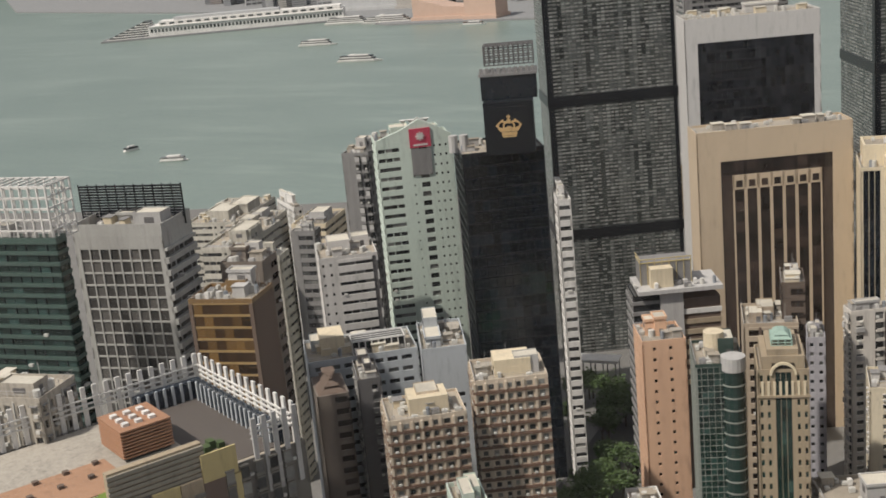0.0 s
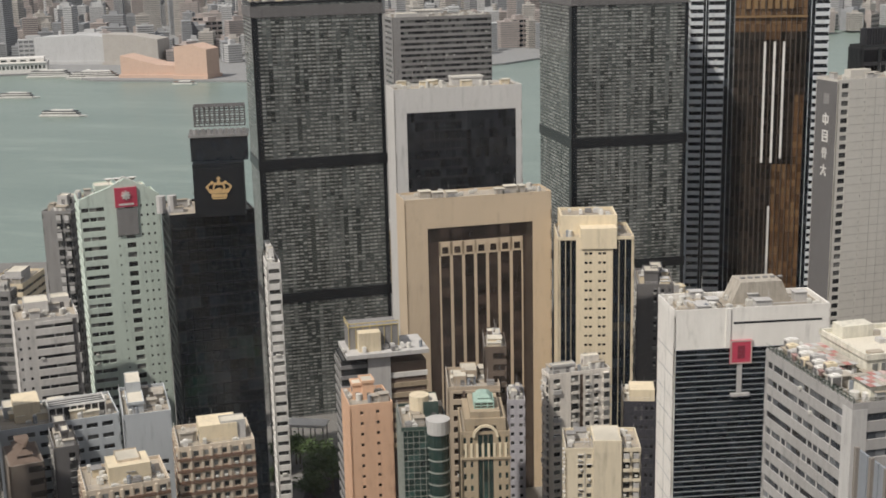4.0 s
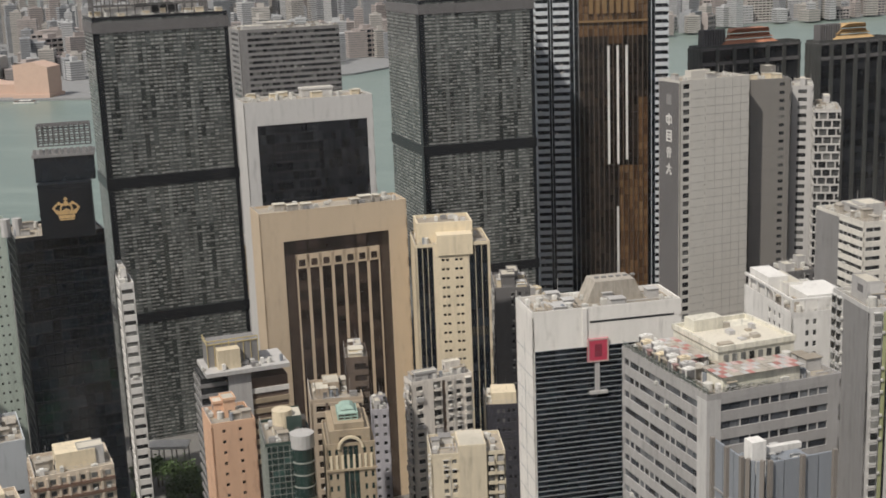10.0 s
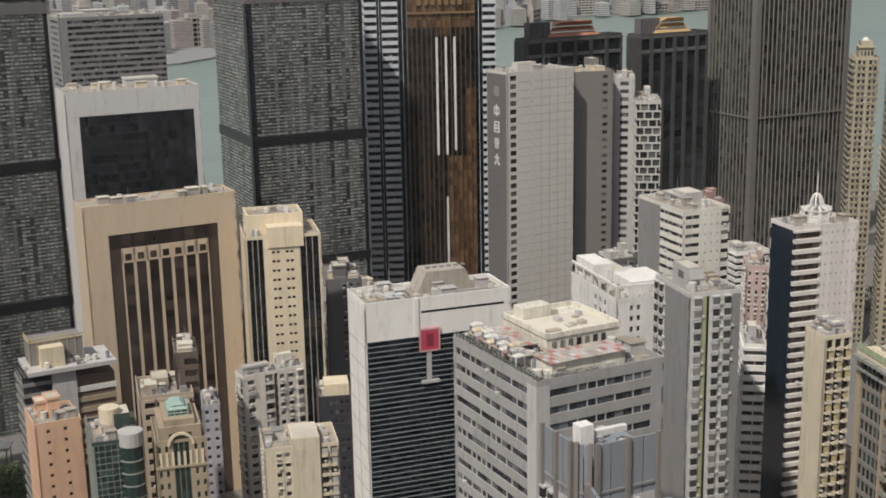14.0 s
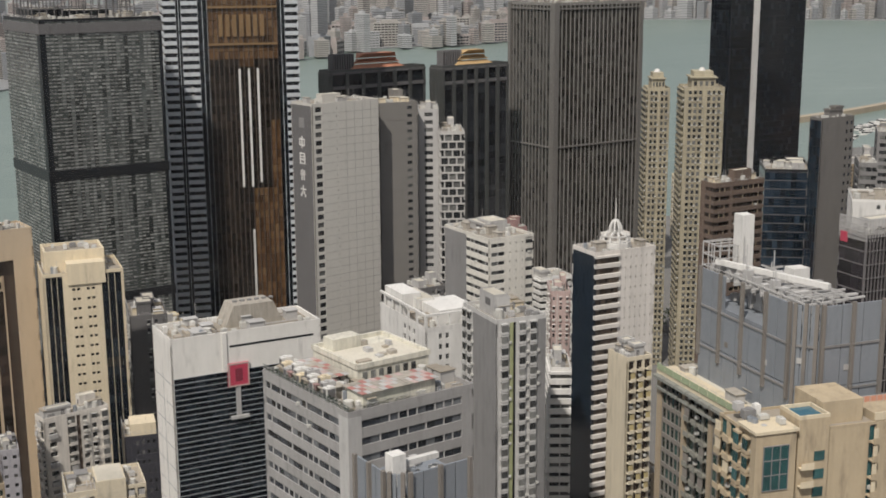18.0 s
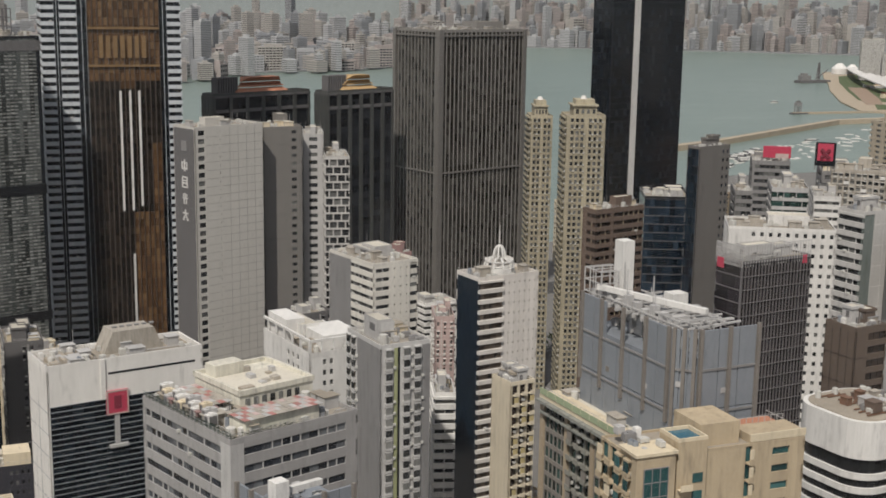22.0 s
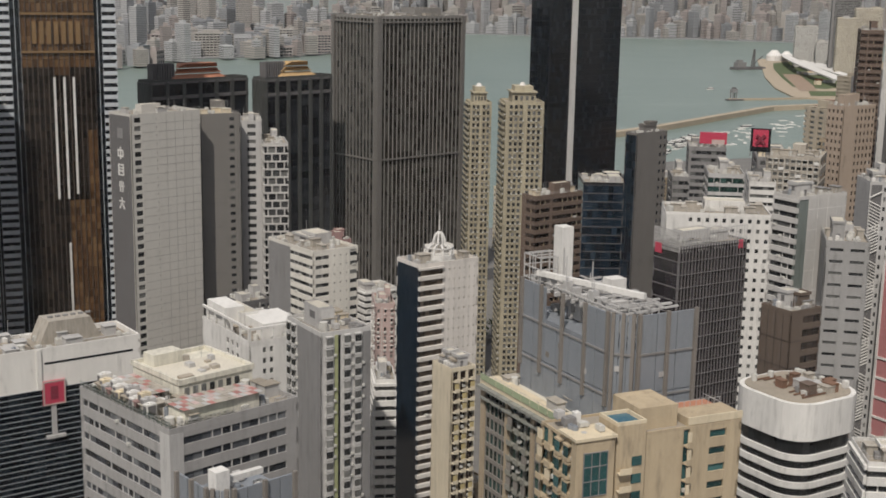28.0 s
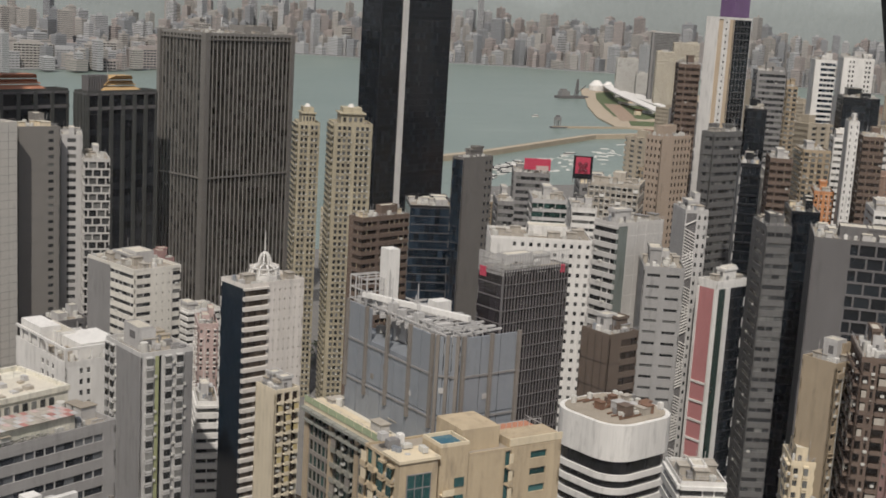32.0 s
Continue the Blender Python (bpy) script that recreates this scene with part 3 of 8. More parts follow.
def roof_beige(e, wl, wr, H, s, rnd):
    parapet(e, wl, wr, H, s, 0.9)
    plant(e, wl, wr, H, s, rnd, 0, 6)
    c = Boxes()
    z = H - s.header
    c.box(wr * 0.15, wr * 0.87, 0.35, 0.5, z - 5.0, z, True)
    part("recess_head", c, G_BROWN, e)
    for i in range(7):
        x = wr * 0.225 + wr * 0.575 * (i + 0.5) / 7
        q = Boxes()
        q.box(x - 1.1, x + 1.1, 0.03, 0.12, z - 9.2, z - 6.9, True)
        part("square_window", q, G_BROWN, e)
    q = Boxes()
    q.box(wr * 0.225, wr * 0.80, 0.1, 0.4, z - 10.0, z - 5.0, True)
    part("rib_cap", q, s.wall, e)


def roof_bay(e, wl, wr, H, s, rnd):
    parapet(e, wl, wr, H, s, 0.9)
    plant(e, wl, wr, H, s, rnd, 1, 10)
    g = Boxes()
    g.cyl(wr * 0.78, 0.8, 0, H - 1, 2.8, 2.8, 18)
    bay = part("round_bay", g, G_GREEN, e, "round green glass bay")
    for k in range(int(H / 3.3)):
        q = Boxes()
        q.cyl(wr * 0.78, 0.8, k * 3.3, k * 3.3 + 0.35, 2.95, 2.95, 18)
        part("bay_band", q, s.trim, bay)
    q = Boxes()
    q.cyl(wr * 0.78, 0.8, H - 1, H + 2.6, 3.1, 3.1, 18)
    part("bay_cap", q, PALE, e)
    q = Boxes()
    q.cyl(wr * 0.45, wl * 0.5, H, H + 6.5, 2.6, 2.6, 18)
    part("water_drum", q, CREAM, e)


def roof_screen(e, wl, wr, H, s, rnd):
    parapet(e, wl, wr, H, s)
    plant(e, wl, wr, H, s, rnd, 2, 16)
    b = Boxes()
    lattice_frame(b, 2, wr - 6, wl * 0.3, wl * 0.8, H + 1, H + 12, 14, 5, 3, 0.4)
    part("roof_screen", b, DGREY, e, "dark open steel screen")
    for z in (H - 66, H - 122, H - 5):
        c = Boxes()
        c.box(-0.35, wr + 0.35, -0.35, wl + 0.35, z, z + 4.2, True)
        part("floor_band", c, DGREY if z > H - 20 else BLACK, e, "dark louvred plant floor")


def roof_louvre(e, wl, wr, H, s, rnd):
    parapet(e, wl, wr, H, s, 3.2)
    plant(e, wl, wr, H + 0.5, s, rnd, 2, 18)
    b = Boxes()
    y = wl * 0.2
    for k in range(12):
        z = H + 2.0 + k * 0.75
        b.box(wr * 0.75, wr * 0.75 + 0.4, -0.5, wl + 4, z, z + 0.5, True)
    for k in range(12):
        yy = -0.5 + (wl + 4.5) * k / 11
        b.box(wr * 0.75 + 0.4, wr * 0.75 + 0.7, yy, yy + 0.3, H, H + 11)
    part("roof_louvre", b, BLACK, e, "black louvred plant screen")


def roof_gable(e, wl, wr, H, s, rnd):
    parapet(e, wl, wr, H, s, 1.0)
    b = Boxes()
    m = wr * 0.58
    for y0, y1 in ((0.05, 1.2),):
        n = len(b.v)
        pts = [(0.1, H), (wr - 0.1, H), (wr - 0.1, H + 2.0), (wr * 0.8, H + 5.2), (m, H + 8), (wr * 0.36, H + 5.2), (0.1, H + 2.0)]
        b.v += [(x, y0, z) for x, z in pts] + [(x, y1, z) for x, z in pts]
        k = len(pts)
        b.f.append(tuple(n + i for i in range(k)))
        b.f.append(tuple(n + k + i for i in reversed(range(k))))
        for i in range(k):
            j = (i + 1) % k
            b.f.append((n + i, n + k + i, n + k + j, n + j))
    part("gable", b, s.wall, e)
    r = Boxes()
    r.beam((wr * 0.22, 2.5, H + 1.2), (m, 2.5, H + 8.2), 0.5)
    r.beam((m, 2.5, H + 8.2), (wr, 2.5, H + 1.2), 0.5)
    r.beam((m, 2.5, H + 0.5), (m, 2.5, H + 8.2), 0.4)
    part("roof_frame", r, WHITE, e)
    g = Boxes()
    g.box(m - 3.6, m + 3.6, -0.5, 0.05, H - 1.5, H + 5.0, True)
    sign = part("sign", g, RED, e, "red sign panel with a white emblem")
    g2 = Boxes()
    g2.cyl(m, 0, 0, 0.01, 1.2)
    em = Boxes()
    for i in range(8):
        a = math.pi * i / 4
        em.beam((m, -0.56, H + 2.4), (m + 1.5 * math.cos(a), -0.56, H + 2.4 + 1.5 * math.sin(a)), 0.5)
    em.box(m - 2.4, m + 2.4, -0.58, -0.5, H - 0.9, H - 0.3, True)
    part("emblem", em, WHITE, sign)
    v = Boxes()
    v.box(m - 3.4, m + 3.4, -0.4, 0.05, H - 11, H - 2.0, True)
    part("louvre_panel", v, GREY, e)
    d = Boxes()
    for i in range(4):
        d.cyl(wr * 0.4 + i * 2.6, 5, H + 6.5, H + 7.4, 0.4, 1.4, 10)
        d.box(wr * 0.4 + i * 2.6 - 0.1, wr * 0.4 + i * 2.6 + 0.1, 4.9, 5.1, H, H + 6.6)
    part("satellite_dish", d, WHITE, e, kind="stuff")
    plant(e, wl, wr, H, s, rnd, 2, 16)


def roof_core(e, wl, wr, H, s, rnd):
    parapet(e, wl, wr, H, s)
    b = Boxes()
    b.box(wr * 0.05, wr * 0.8, wl * 0.25, wl * 0.9, H, H + 6.2)
    for q in ((0.05, 0.8, 0.25, 0.28), (0.05, 0.8, 0.87, 0.9), (0.05, 0.08, 0.28, 0.87), (0.77, 0.8, 0.28, 0.87)):
        b.box(wr * q[0], wr * q[1], wl * q[2], wl * q[3], H + 6.2, H + 7.3)
    b.box(wr * 0.30, wr * 0.77, -0.5, wl * 0.3, H - 3, H + 4.0)
    part("core_block", b, s.wall, e)
    b = Boxes()
    b.box(wr * 0.08, wr * 0.77, wl * 0.28, wl * 0.87, H + 6.2, H + 6.35)
    part("core_roof", b, ROOFM, e)
    for k in range(10):
        roof_unit(e, rnd.uniform(wr * 0.1, wr * 0.68), rnd.uniform(wl * 0.32, wl * 0.75), H + 6.35, rnd.randrange(7))
    plant(e, wl, wr, H, s, rnd, 0, 10)


def roof_trap(e, wl, wr, H, s, rnd):
    parapet(e, wl, wr, H, s, 1.4, 0.5)
    b = Boxes()
    x0, x1, y0, y1 = wr * 0.42, wr * 0.82, wl * 0.5, wl * 0.97
    n = len(b.v)
    for z, i in ((H, 0), (H + 5.5, 2.5)):
        b.v += [(x0 + i, y0, z), (x1 - i, y0, z), (x1 - i, y1, z), (x0 + i, y1, z)]
    for q in ((0, 1, 5, 4), (1, 2, 6, 5), (2, 3, 7, 6), (3, 0, 4, 7), (4, 5, 6, 7)):
        b.f.append(tuple(n + i for i in q))
    part("plant_room", b, OLD, e)
    lv = Boxes()
    for k in range(6):
        lv.box(x0 + 3.5 + k * 1.9, x0 + 4.6 + k * 1.9, y0 + 3.2, y1 - 3, H + 5.5, H + 5.9)
    part("roof_louvre", lv, GREY, e)
    g = Boxes()
    g.box(wr * 0.36, wr * 0.50, -0.55, 0.1, H - 12.5, H - 6.6, True)
    sign = part("sign", g, RED, e, "dull red square sign with a pale border")
    slot = Boxes()
    slot.box(wr * 0.38, wr * 0.95, -0.06, 0.05, H - 2.6, H - 2.1, True)
    part("header_slot", slot, BLACK, e)
    pier = Boxes()
    pier.box(wr * 0.33, wr * 0.36, -0.35, 0.05, H - 8.5, H + 1.3, True)
    part("header_pier", pier, s.wall, e)
    tier = Boxes()
    for k in range(5):
        tier.box(wr * 0.06 + k * wr * 0.07, wr * 0.11 + k * wr * 0.07, wl * 0.2, wl * 0.75, H + 0.12, H + 1.0 + 0.5 * (k % 2), True)
    part("roof_duct", tier, ROOFM, e, kind="stuff")
    r = Boxes()
    x0, x1, z0, z1 = wr * 0.36, wr * 0.50, H - 12.5, H - 6.6
    for q in ((x0, x1, z0, z0 + 0.35), (x0, x1, z1 - 0.35, z1), (x0, x0 + 0.35, z0 + 0.35, z1 - 0.35), (x1 - 0.35, x1, z0 + 0.35, z1 - 0.35)):
        r.box(q[0], q[1], -0.62, -0.55, q[2], q[3], True)
    part("sign_border", r, ROSE, sign)
    r = Boxes()
    cx, cz = (x0 + x1) / 2, (z0 + z1) / 2
    r.box(cx - 0.9, cx + 0.9, -0.62, -0.55, cz - 1.6, cz + 1.6, True)
    part("emblem", r, wallmat("dark_red_emblem", (0.2, 0.02, 0.04)), sign)
    k = Boxes()
    k.box(wr * 0.41, wr * 0.44, -0.4, 0.1, H - 20, H - 12.5, True)
    k.box(wr * 0.37, wr * 0.49, -0.9, 0.1, H - 20.7, H - 20, True)
    part("centre_fin", k, PALE, e)
    plant(e, wl, wr, H, s, rnd, 0, 20)


def roof_busy(e, wl, wr, H, s, rnd):
    parapet(e, wl, wr, H, s, 1.2, 0.4)
    b = Boxes()
    x0, x1, y0, y1 = wr * 0.36, wr * 0.95, wl * 0.4, wl * 0.92
    b.box(x0, x1, y0, y1, H, H + 4.4)
    for q in ((x0 - 0.3, x1 + 0.3, y0 - 0.3, y0 + 0.3), (x0 - 0.3, x1 + 0.3, y1 - 0.3, y1 + 0.3), (x0 - 0.3, x0 + 0.3, y0, y1), (x1 - 0.3, x1 + 0.3, y0, y1)):
        b.box(*q, H + 4.2, H + 5.3, True)
    b.box(x0 + 2, x0 + 9, y1 - 5, y1 - 1, H + 4.4, H + 7.0)
    part("penthouse", b, wallmat("stained_white_wall", (0.68, 0.65, 0.55), streak=1.0, lo=0.42), e)
    b = Boxes()
    b.box(x0 + 0.3, x1 - 0.3, y0 + 0.3, y1 - 5.2, H + 4.4, H + 4.55)
    part("penthouse_roof", b, ROOFC, e)
    for i in range(9):
        b = Boxes()
        px, py = rnd.uniform(x0 + 1, x1 - 4), rnd.uniform(y0 + 1, y1 - 3)
        b.box(px, px + rnd.uniform(0.8, 3), py, py + rnd.uniform(0.8, 2), H + 4.55, H + rnd.uniform(4.9, 5.7))
        part("roof_box", b, (OLD, PALE, ROOFM)[i % 3], e)
    for k in range(7):
        b = Boxes()
        b.box(x0 + 1.2 + k * 2.0, x0 + 2.3 + k * 2.0, y0 - 0.12, y0, H + 1.8, H + 3.4, True)
        part("window", b, G_ROOM, e)
    c = Boxes()
    c.box(wr * 0.15, wr * 0.72, wl * 0.05, wl * 0.22, H, H + 3.6)
    part("lean_to", c, MATS["stained_white_wall"], e)
    tarp = (wallmat("faded_red_tarp", (0.40, 0.185, 0.16), lo=0.5), ROSE, OLD, PALE, OLD)
    for tx0, tx1, ty0, ty1, nx, ny, tz in ((0.13, 0.74, 0.03, 0.25, 15, 4, 3.6), (0.1, 0.33, 0.44, 0.86, 5, 8, 3.0)):
        for i in range(nx):
            for k in range(ny):
                t = Boxes()
                ax, ay = wr * (tx0 + (tx1 - tx0) * i / nx), wl * (ty0 + (ty1 - ty0) * k / ny)
                lift = rnd.uniform(0, 0.12)
                t.box(ax, ax + wr * (tx1 - tx0) / nx - 0.03, ay, ay + wl * (ty1 - ty0) / ny - 0.03, H + tz + lift, H + tz + 0.1 + lift, True)
                part("roof_sheet", t, tarp[(i * 3 + k * 2 + rnd.randrange(2)) % 5], e)
    posts = Boxes()
    for k in range(6):
        posts.box(wr * 0.11, wr * 0.11 + 0.2, wl * (0.45 + 0.08 * k), wl * (0.45 + 0.08 * k) + 0.2, H, H + 3.0)
        posts.box(wr * 0.31, wr * 0.31 + 0.2, wl * (0.45 + 0.08 * k), wl * (0.45 + 0.08 * k) + 0.2, H, H + 3.0)
    part("tarp_post", posts, GREY, e, kind="stuff")
    for i in range(12):
        t = Boxes()
        y = wl * 0.28 + wl * 0.62 * i / 12
        x = 1.0 + (i % 3) * 0.5
        t.box(x, x + 2.2 + 0.5 * (i % 2), y, y + 1.5, H + 0.5, H + 3.2 + 0.6 * (i % 3), True)
        t.box(x + 0.2, x + 0.4, y + 0.2, y + 1.3, H, H + 0.5)
        t.cyl(x + 1.1, y + 0.75, H + 3.2 + 0.6 * (i % 3), H + 3.45 + 0.6 * (i % 3), 0.55, 0.55, 8)
        unit = part("cooling_tower", t, (WHITE, PALE, CREAM, WHITE)[i % 4], e)
        t = Boxes()
        t.box(x - 0.05, x, y + 0.2, y + 1.3, H + 0.9, H + 2.9 + 0.6 * (i % 3), True)
        t.box(x + 0.3, x + 2.0, y - 0.05, y, H + 0.9, H + 2.9, True)
        part("louvre", t, DGREY, unit)
    for i in range(6):
        t = Boxes()
        y = wl * (0.3 + 0.1 * i)
        t.box(1.0, wr * 0.2, y, y + wl * 0.08, H + 2.6, H + 2.8 + 0.1 * (i % 2), True)
        t.box(1.3, wr * 0.18, y + 0.4, y + wl * 0.06, H, H + 2.6)
        part("roof_shed", t, (OLD, PINK, ROOFM)[i % 3], e)
    plant(e, wl, wr, H, s, rnd, 0, 80)
    lv = Boxes()
    for i in range(1500):
        y, x, z = rnd.uniform(0.4, wl - 0.6), rnd.uniform(0.3, 1.8), H + rnd.uniform(0.6, 2.2) * rnd.uniform(0.5, 1)
        if rnd.random() < 0.3:
            x, y = rnd.uniform(0.4, wr * 0.5), rnd.uniform(0.3, 1.2)
        d = rnd.uniform(0.15, 0.45)
        lv.quad((x - d, y, z), (x, y - d, z + d * 0.6), (x + d, y, z), (x, y + d, z - d * 0.5))
    part("roof_plants", lv, wallmat("shrub_leaves", (0.08, 0.12, 0.045), lo=0.5, streak=0.1), e, "green potted shrubs along the parapet", kind="stuff")
    f = Boxes()
    for i in range(24):
        f.box(0.1, 0.2, wl * i / 24, wl * i / 24 + 0.1, H + 1.2, H + 2.4)
    f.box(0.1, 0.18, 0, wl, H + 2.3, H + 2.4, True)
    f.box(0.1, 0.18, 0, wl, H + 1.7, H + 1.8, True)
    part("roof_rail", f, GREEN, e)


def hip_roof(e, name, x0, x1, y0, y1, z, h, inset, material, layers=3):
    for k in range(layers):
        b = Boxes()
        n = len(b.v)
        i0, i1 = inset * k * 0.55, inset * (k * 0.55 + 0.8)
        za, zb = z + h * k / layers, z + h * (k + 0.8) / layers
        b.v += [(x0 + i0, y0 + i0, za), (x1 - i0, y0 + i0, za), (x1 - i0, y1 - i0, za), (x0 + i0, y1 - i0, za)]
        b.v += [(x0 + i1, y0 + i1, zb), (x1 - i1, y0 + i1, zb), (x1 - i1, y1 - i1, zb), (x0 + i1, y1 - i1, zb)]
        for q in ((0, 1, 5, 4), (1, 2, 6, 5), (2, 3, 7, 6), (3, 0, 4, 7), (4, 5, 6, 7)):
            b.f.append(tuple(n + i for i in q))
        part(name, b, material, e)


def roof_terra(e, wl, wr, H, s, rnd, material=None):
    parapet(e, wl, wr, H, s, 1.6)
    cr = Boxes()
    cr.box(-0.5, wr + 0.5, -0.5, wl + 0.5, H - 9, H - 7.2, True)
    cr.box(-0.5, wr + 0.5, -0.5, wl + 0.5, H - 1.0, H + 0.2, True)
    part("cornice", cr, DGREY, e)
    hip_roof(e, "roof", wr * 0.25, wr * 0.8, wl * 0.1, wl * 0.8, H + 1, 9, 4, material or TERRA)
    b = Boxes()
    for i in range(9):
        b.box(wr * 0.08 + i * 1.6, wr * 0.08 + i * 1.6 + 0.9, wl * 0.4, wl * 0.9, H, H + 9.5)
    part("cooling_towers", b, DGREY, e)
    a = Boxes()
    for i in range(3):
        a.cyl(wr * (0.35 + 0.12 * i), wl * 0.4, H + 8, H + 15, 0.12, k=5)
    part("antenna", a, PALE, e)


def roof_ochre(e, wl, wr, H, s, rnd):
    roof_terra(e, wl, wr, H, s, rnd, OCHRE)


def roof_dome(e, wl, wr, H, s, rnd):
    parapet(e, wl, wr, H, s, 1.2)
    plant(e, wl, wr, H, s, rnd, 1, 6)
    cx, cy, r = wr * 0.52, wl * 0.5, min(wl, wr) * 0.36
    b = Boxes()
    b.cyl(cx, cy, H, H + 2.4, r * 1.05, r * 1.05, 10)
    part("drum", b, WHITE, e)
    d = Boxes()
    for i in range(10):
        a = 2 * math.pi * i / 10
        last = None
        for k in range(7):
            q = k / 6 * math.pi / 2
            rr = r * (0.42 + 0.58 * math.cos(q))
            pt = (cx + rr * math.cos(a), cy + rr * math.sin(a), H + 2.4 + r * 0.62 * math.sin(q))
            if last:
                d.beam(last, pt, 0.5)
            last = pt
    for q, rr in ((0.9, 0.84), (0.5, 0.95)):
        for i in range(10):
            a, a2 = 2 * math.pi * i / 10, 2 * math.pi * (i + 1) / 10
            z = H + 2.4 + r * 0.62 * (1 - q) * 1.4
            d.beam((cx + r * rr * math.cos(a), cy + r * rr * math.sin(a), z),
                   (cx + r * rr * math.cos(a2), cy + r * rr * math.sin(a2), z), 0.35)
    for i in range(8):
        a = 2 * math.pi * i / 8
        last = None
        for k in range(6):
            q = k / 5 * math.pi / 2
            pt = (cx + r * 0.42 * math.cos(q) * math.cos(a), cy + r * 0.42 * math.cos(q) * math.sin(a),
                  H + 2.4 + r * 0.62 + r * 0.85 * math.sin(q))
            if last:
                d.beam(last, pt, 0.45)
            last = pt
    part("crown_ribs", d, WHITE, e, "white open crown of curved ribs")
    a = Boxes()
    a.cyl(cx, cy, H + 2.4 + r * 1.6, H + 2.4 + r * 2.9, 0.25, 0.08, 6)
    part("spire", a, WHITE, e)


def roof_twin(e, wl, wr, H, s, rnd):
    parapet(e, wl, wr, H, s)
    b = Boxes()
    b.box(wr * 0.2, wr * 0.8, wl * 0.15, wl * 0.85, H, H + 5)
    b.box(wr * 0.16, wr * 0.84, wl * 0.1, wl * 0.9, H + 5, H + 5.6, True)
    b.box(wr * 0.26, wr * 0.74, wl * 0.22, wl * 0.78, H + 5.6, H + 8)
    part("roof_block", b, s.wall, e)
    for i in range(4):
        q = Boxes()
        x = wr * (0.26 + 0.14 * i)
        q.box(x, x + wr * 0.07, wl * 0.15 - 0.15, wl * 0.15, H + 1.6, H + 3.6, True)
        part("attic_window", q, s.glass, e)
    f = Boxes()
    f.cyl(wr * 0.5, wl * 0.5, H + 8, H + 9.4, 1.6, 0.9, 10)
    part("roof_cap", f, WHITE, e)


def roof_frame(e, wl, wr, H, s, rnd):
    parapet(e, wl, wr, H, s, 1.5)
    b = Boxes()
    b.box(wr * 0.3, wr * 0.9, wl * 0.1, wl * 0.55, H, H + 5)
    b.box(wr * 0.05, wr * 0.35, wl * 0.55, wl * 0.95, H, H + 7)
    part("core_block", b, s.wall, e)
    f = Boxes()
    f.box(0, wr, 0.0, 0.6, H + 4.5, H + 5.2, True)
    f.box(0, 0.6, 0.6, wl, H + 4.5, H + 5.2, True)
    for i in range(6):
        f.box(wr * i / 5.2, wr * i / 5.2 + 0.6, 0.05, 0.55, H, H + 4.5)
        f.box(0.05, 0.55, 0.6 + (wl - 1.2) * i / 5.5, 1.2 + (wl - 1.2) * i / 5.5, H, H + 4.5)
    part("roof_frame", f, s.wall, e)
    plant(e, wl, wr, H, s, rnd, 1, 14)


def roof_rail(e, wl, wr, H, s, rnd):
    parapet(e, wl, wr, H, s, 0.6)
    b = Boxes()
    for i in range(26):
        b.box(wr * i / 25 - 0.06, wr * i / 25 + 0.06, -0.1, 0.05, H - 1, H + 4.5)
        b.box(-0.1, 0.05, wl * i / 25 - 0.06, wl * i / 25 + 0.06, H - 1, H + 4.5)
    for z in (H + 1.2, H + 2.8, H + 4.4):
        b.box(0, wr, -0.12, 0.06, z, z + 0.14, True)
        b.box(-0.12, 0.06, 0, wl, z, z + 0.14, True)
    part("roof_rail", b, PALE, e, "pale tall steel roof railing")
    g = Boxes()
    g.box(wr * 0.88, wr * 0.94, -0.3, 0, H - 1.6, H + 0.6, True)
    part("sign", g, RED, e)
    g = Boxes()
    g.box(-0.3, 0, wl * 0.68, wl * 0.92, H - 2.2, H + 0.4, True)
    part("sign", g, RED, e)
    plant(e, wl, wr, H, s, rnd, 2, 18)


def roof_ribbed(e, wl, wr, H, s, rnd):
    parapet(e, wl, wr, H, s, 1.6)
    plant(e, wl, wr, H, s, rnd, 1, 12)
    c = Boxes()
    c.box(-1.4, 2.2, -1.4, 2.2, 0, H + 1.2)
    c.box(wr - 1.6, wr + 1.0, -1.2, 1.6, 0, H + 1.2)
    c.box(-1.2, 1.6, wl - 1.6, wl + 1.0, 0, H + 1.2)
    part("corner_column", c, RIB, e, "pale metal corner columns")
    for z in (H - 82, H - 2.5):
        q = Boxes()
        q.box(-0.75, wr + 0.6, -0.75, wl + 0.6, z, z + 0.9, True)
        part("floor_band", q, RIB, e)


def roof_purple(e, wl, wr, H, s, rnd):
    parapet(e, wl, wr, H, s)
    b = Boxes()
    b.box(wr * 0.1, wr * 0.95, wl * 0.1, wl * 0.6, H, H + 11)
    part("sign_box", b, wallmat("purple_panel", (0.16, 0.09, 0.2), rough=0.4), e, "dark purple sign box")


def roof_pyramid(e, wl, wr, H, s, rnd):
    hip_roof(e, "roof", 0.5, wr - 0.5, 0.5, wl - 0.5, H, 5, 3.0, BROWN, 3)


def roof_yellowbox(e, wl, wr, H, s, rnd):
    parapet(e, wl, wr, H, s, 0.8)
    b = Boxes()
    b.box(wr * 0.2, wr * 0.95, wl * 0.08, wl * 0.6, H, H + 4.2)
    part("plant_room", b, CREAM, e, "pale yellow plant room")
    plant(e, wl, wr, H, s, rnd, 0, 8)


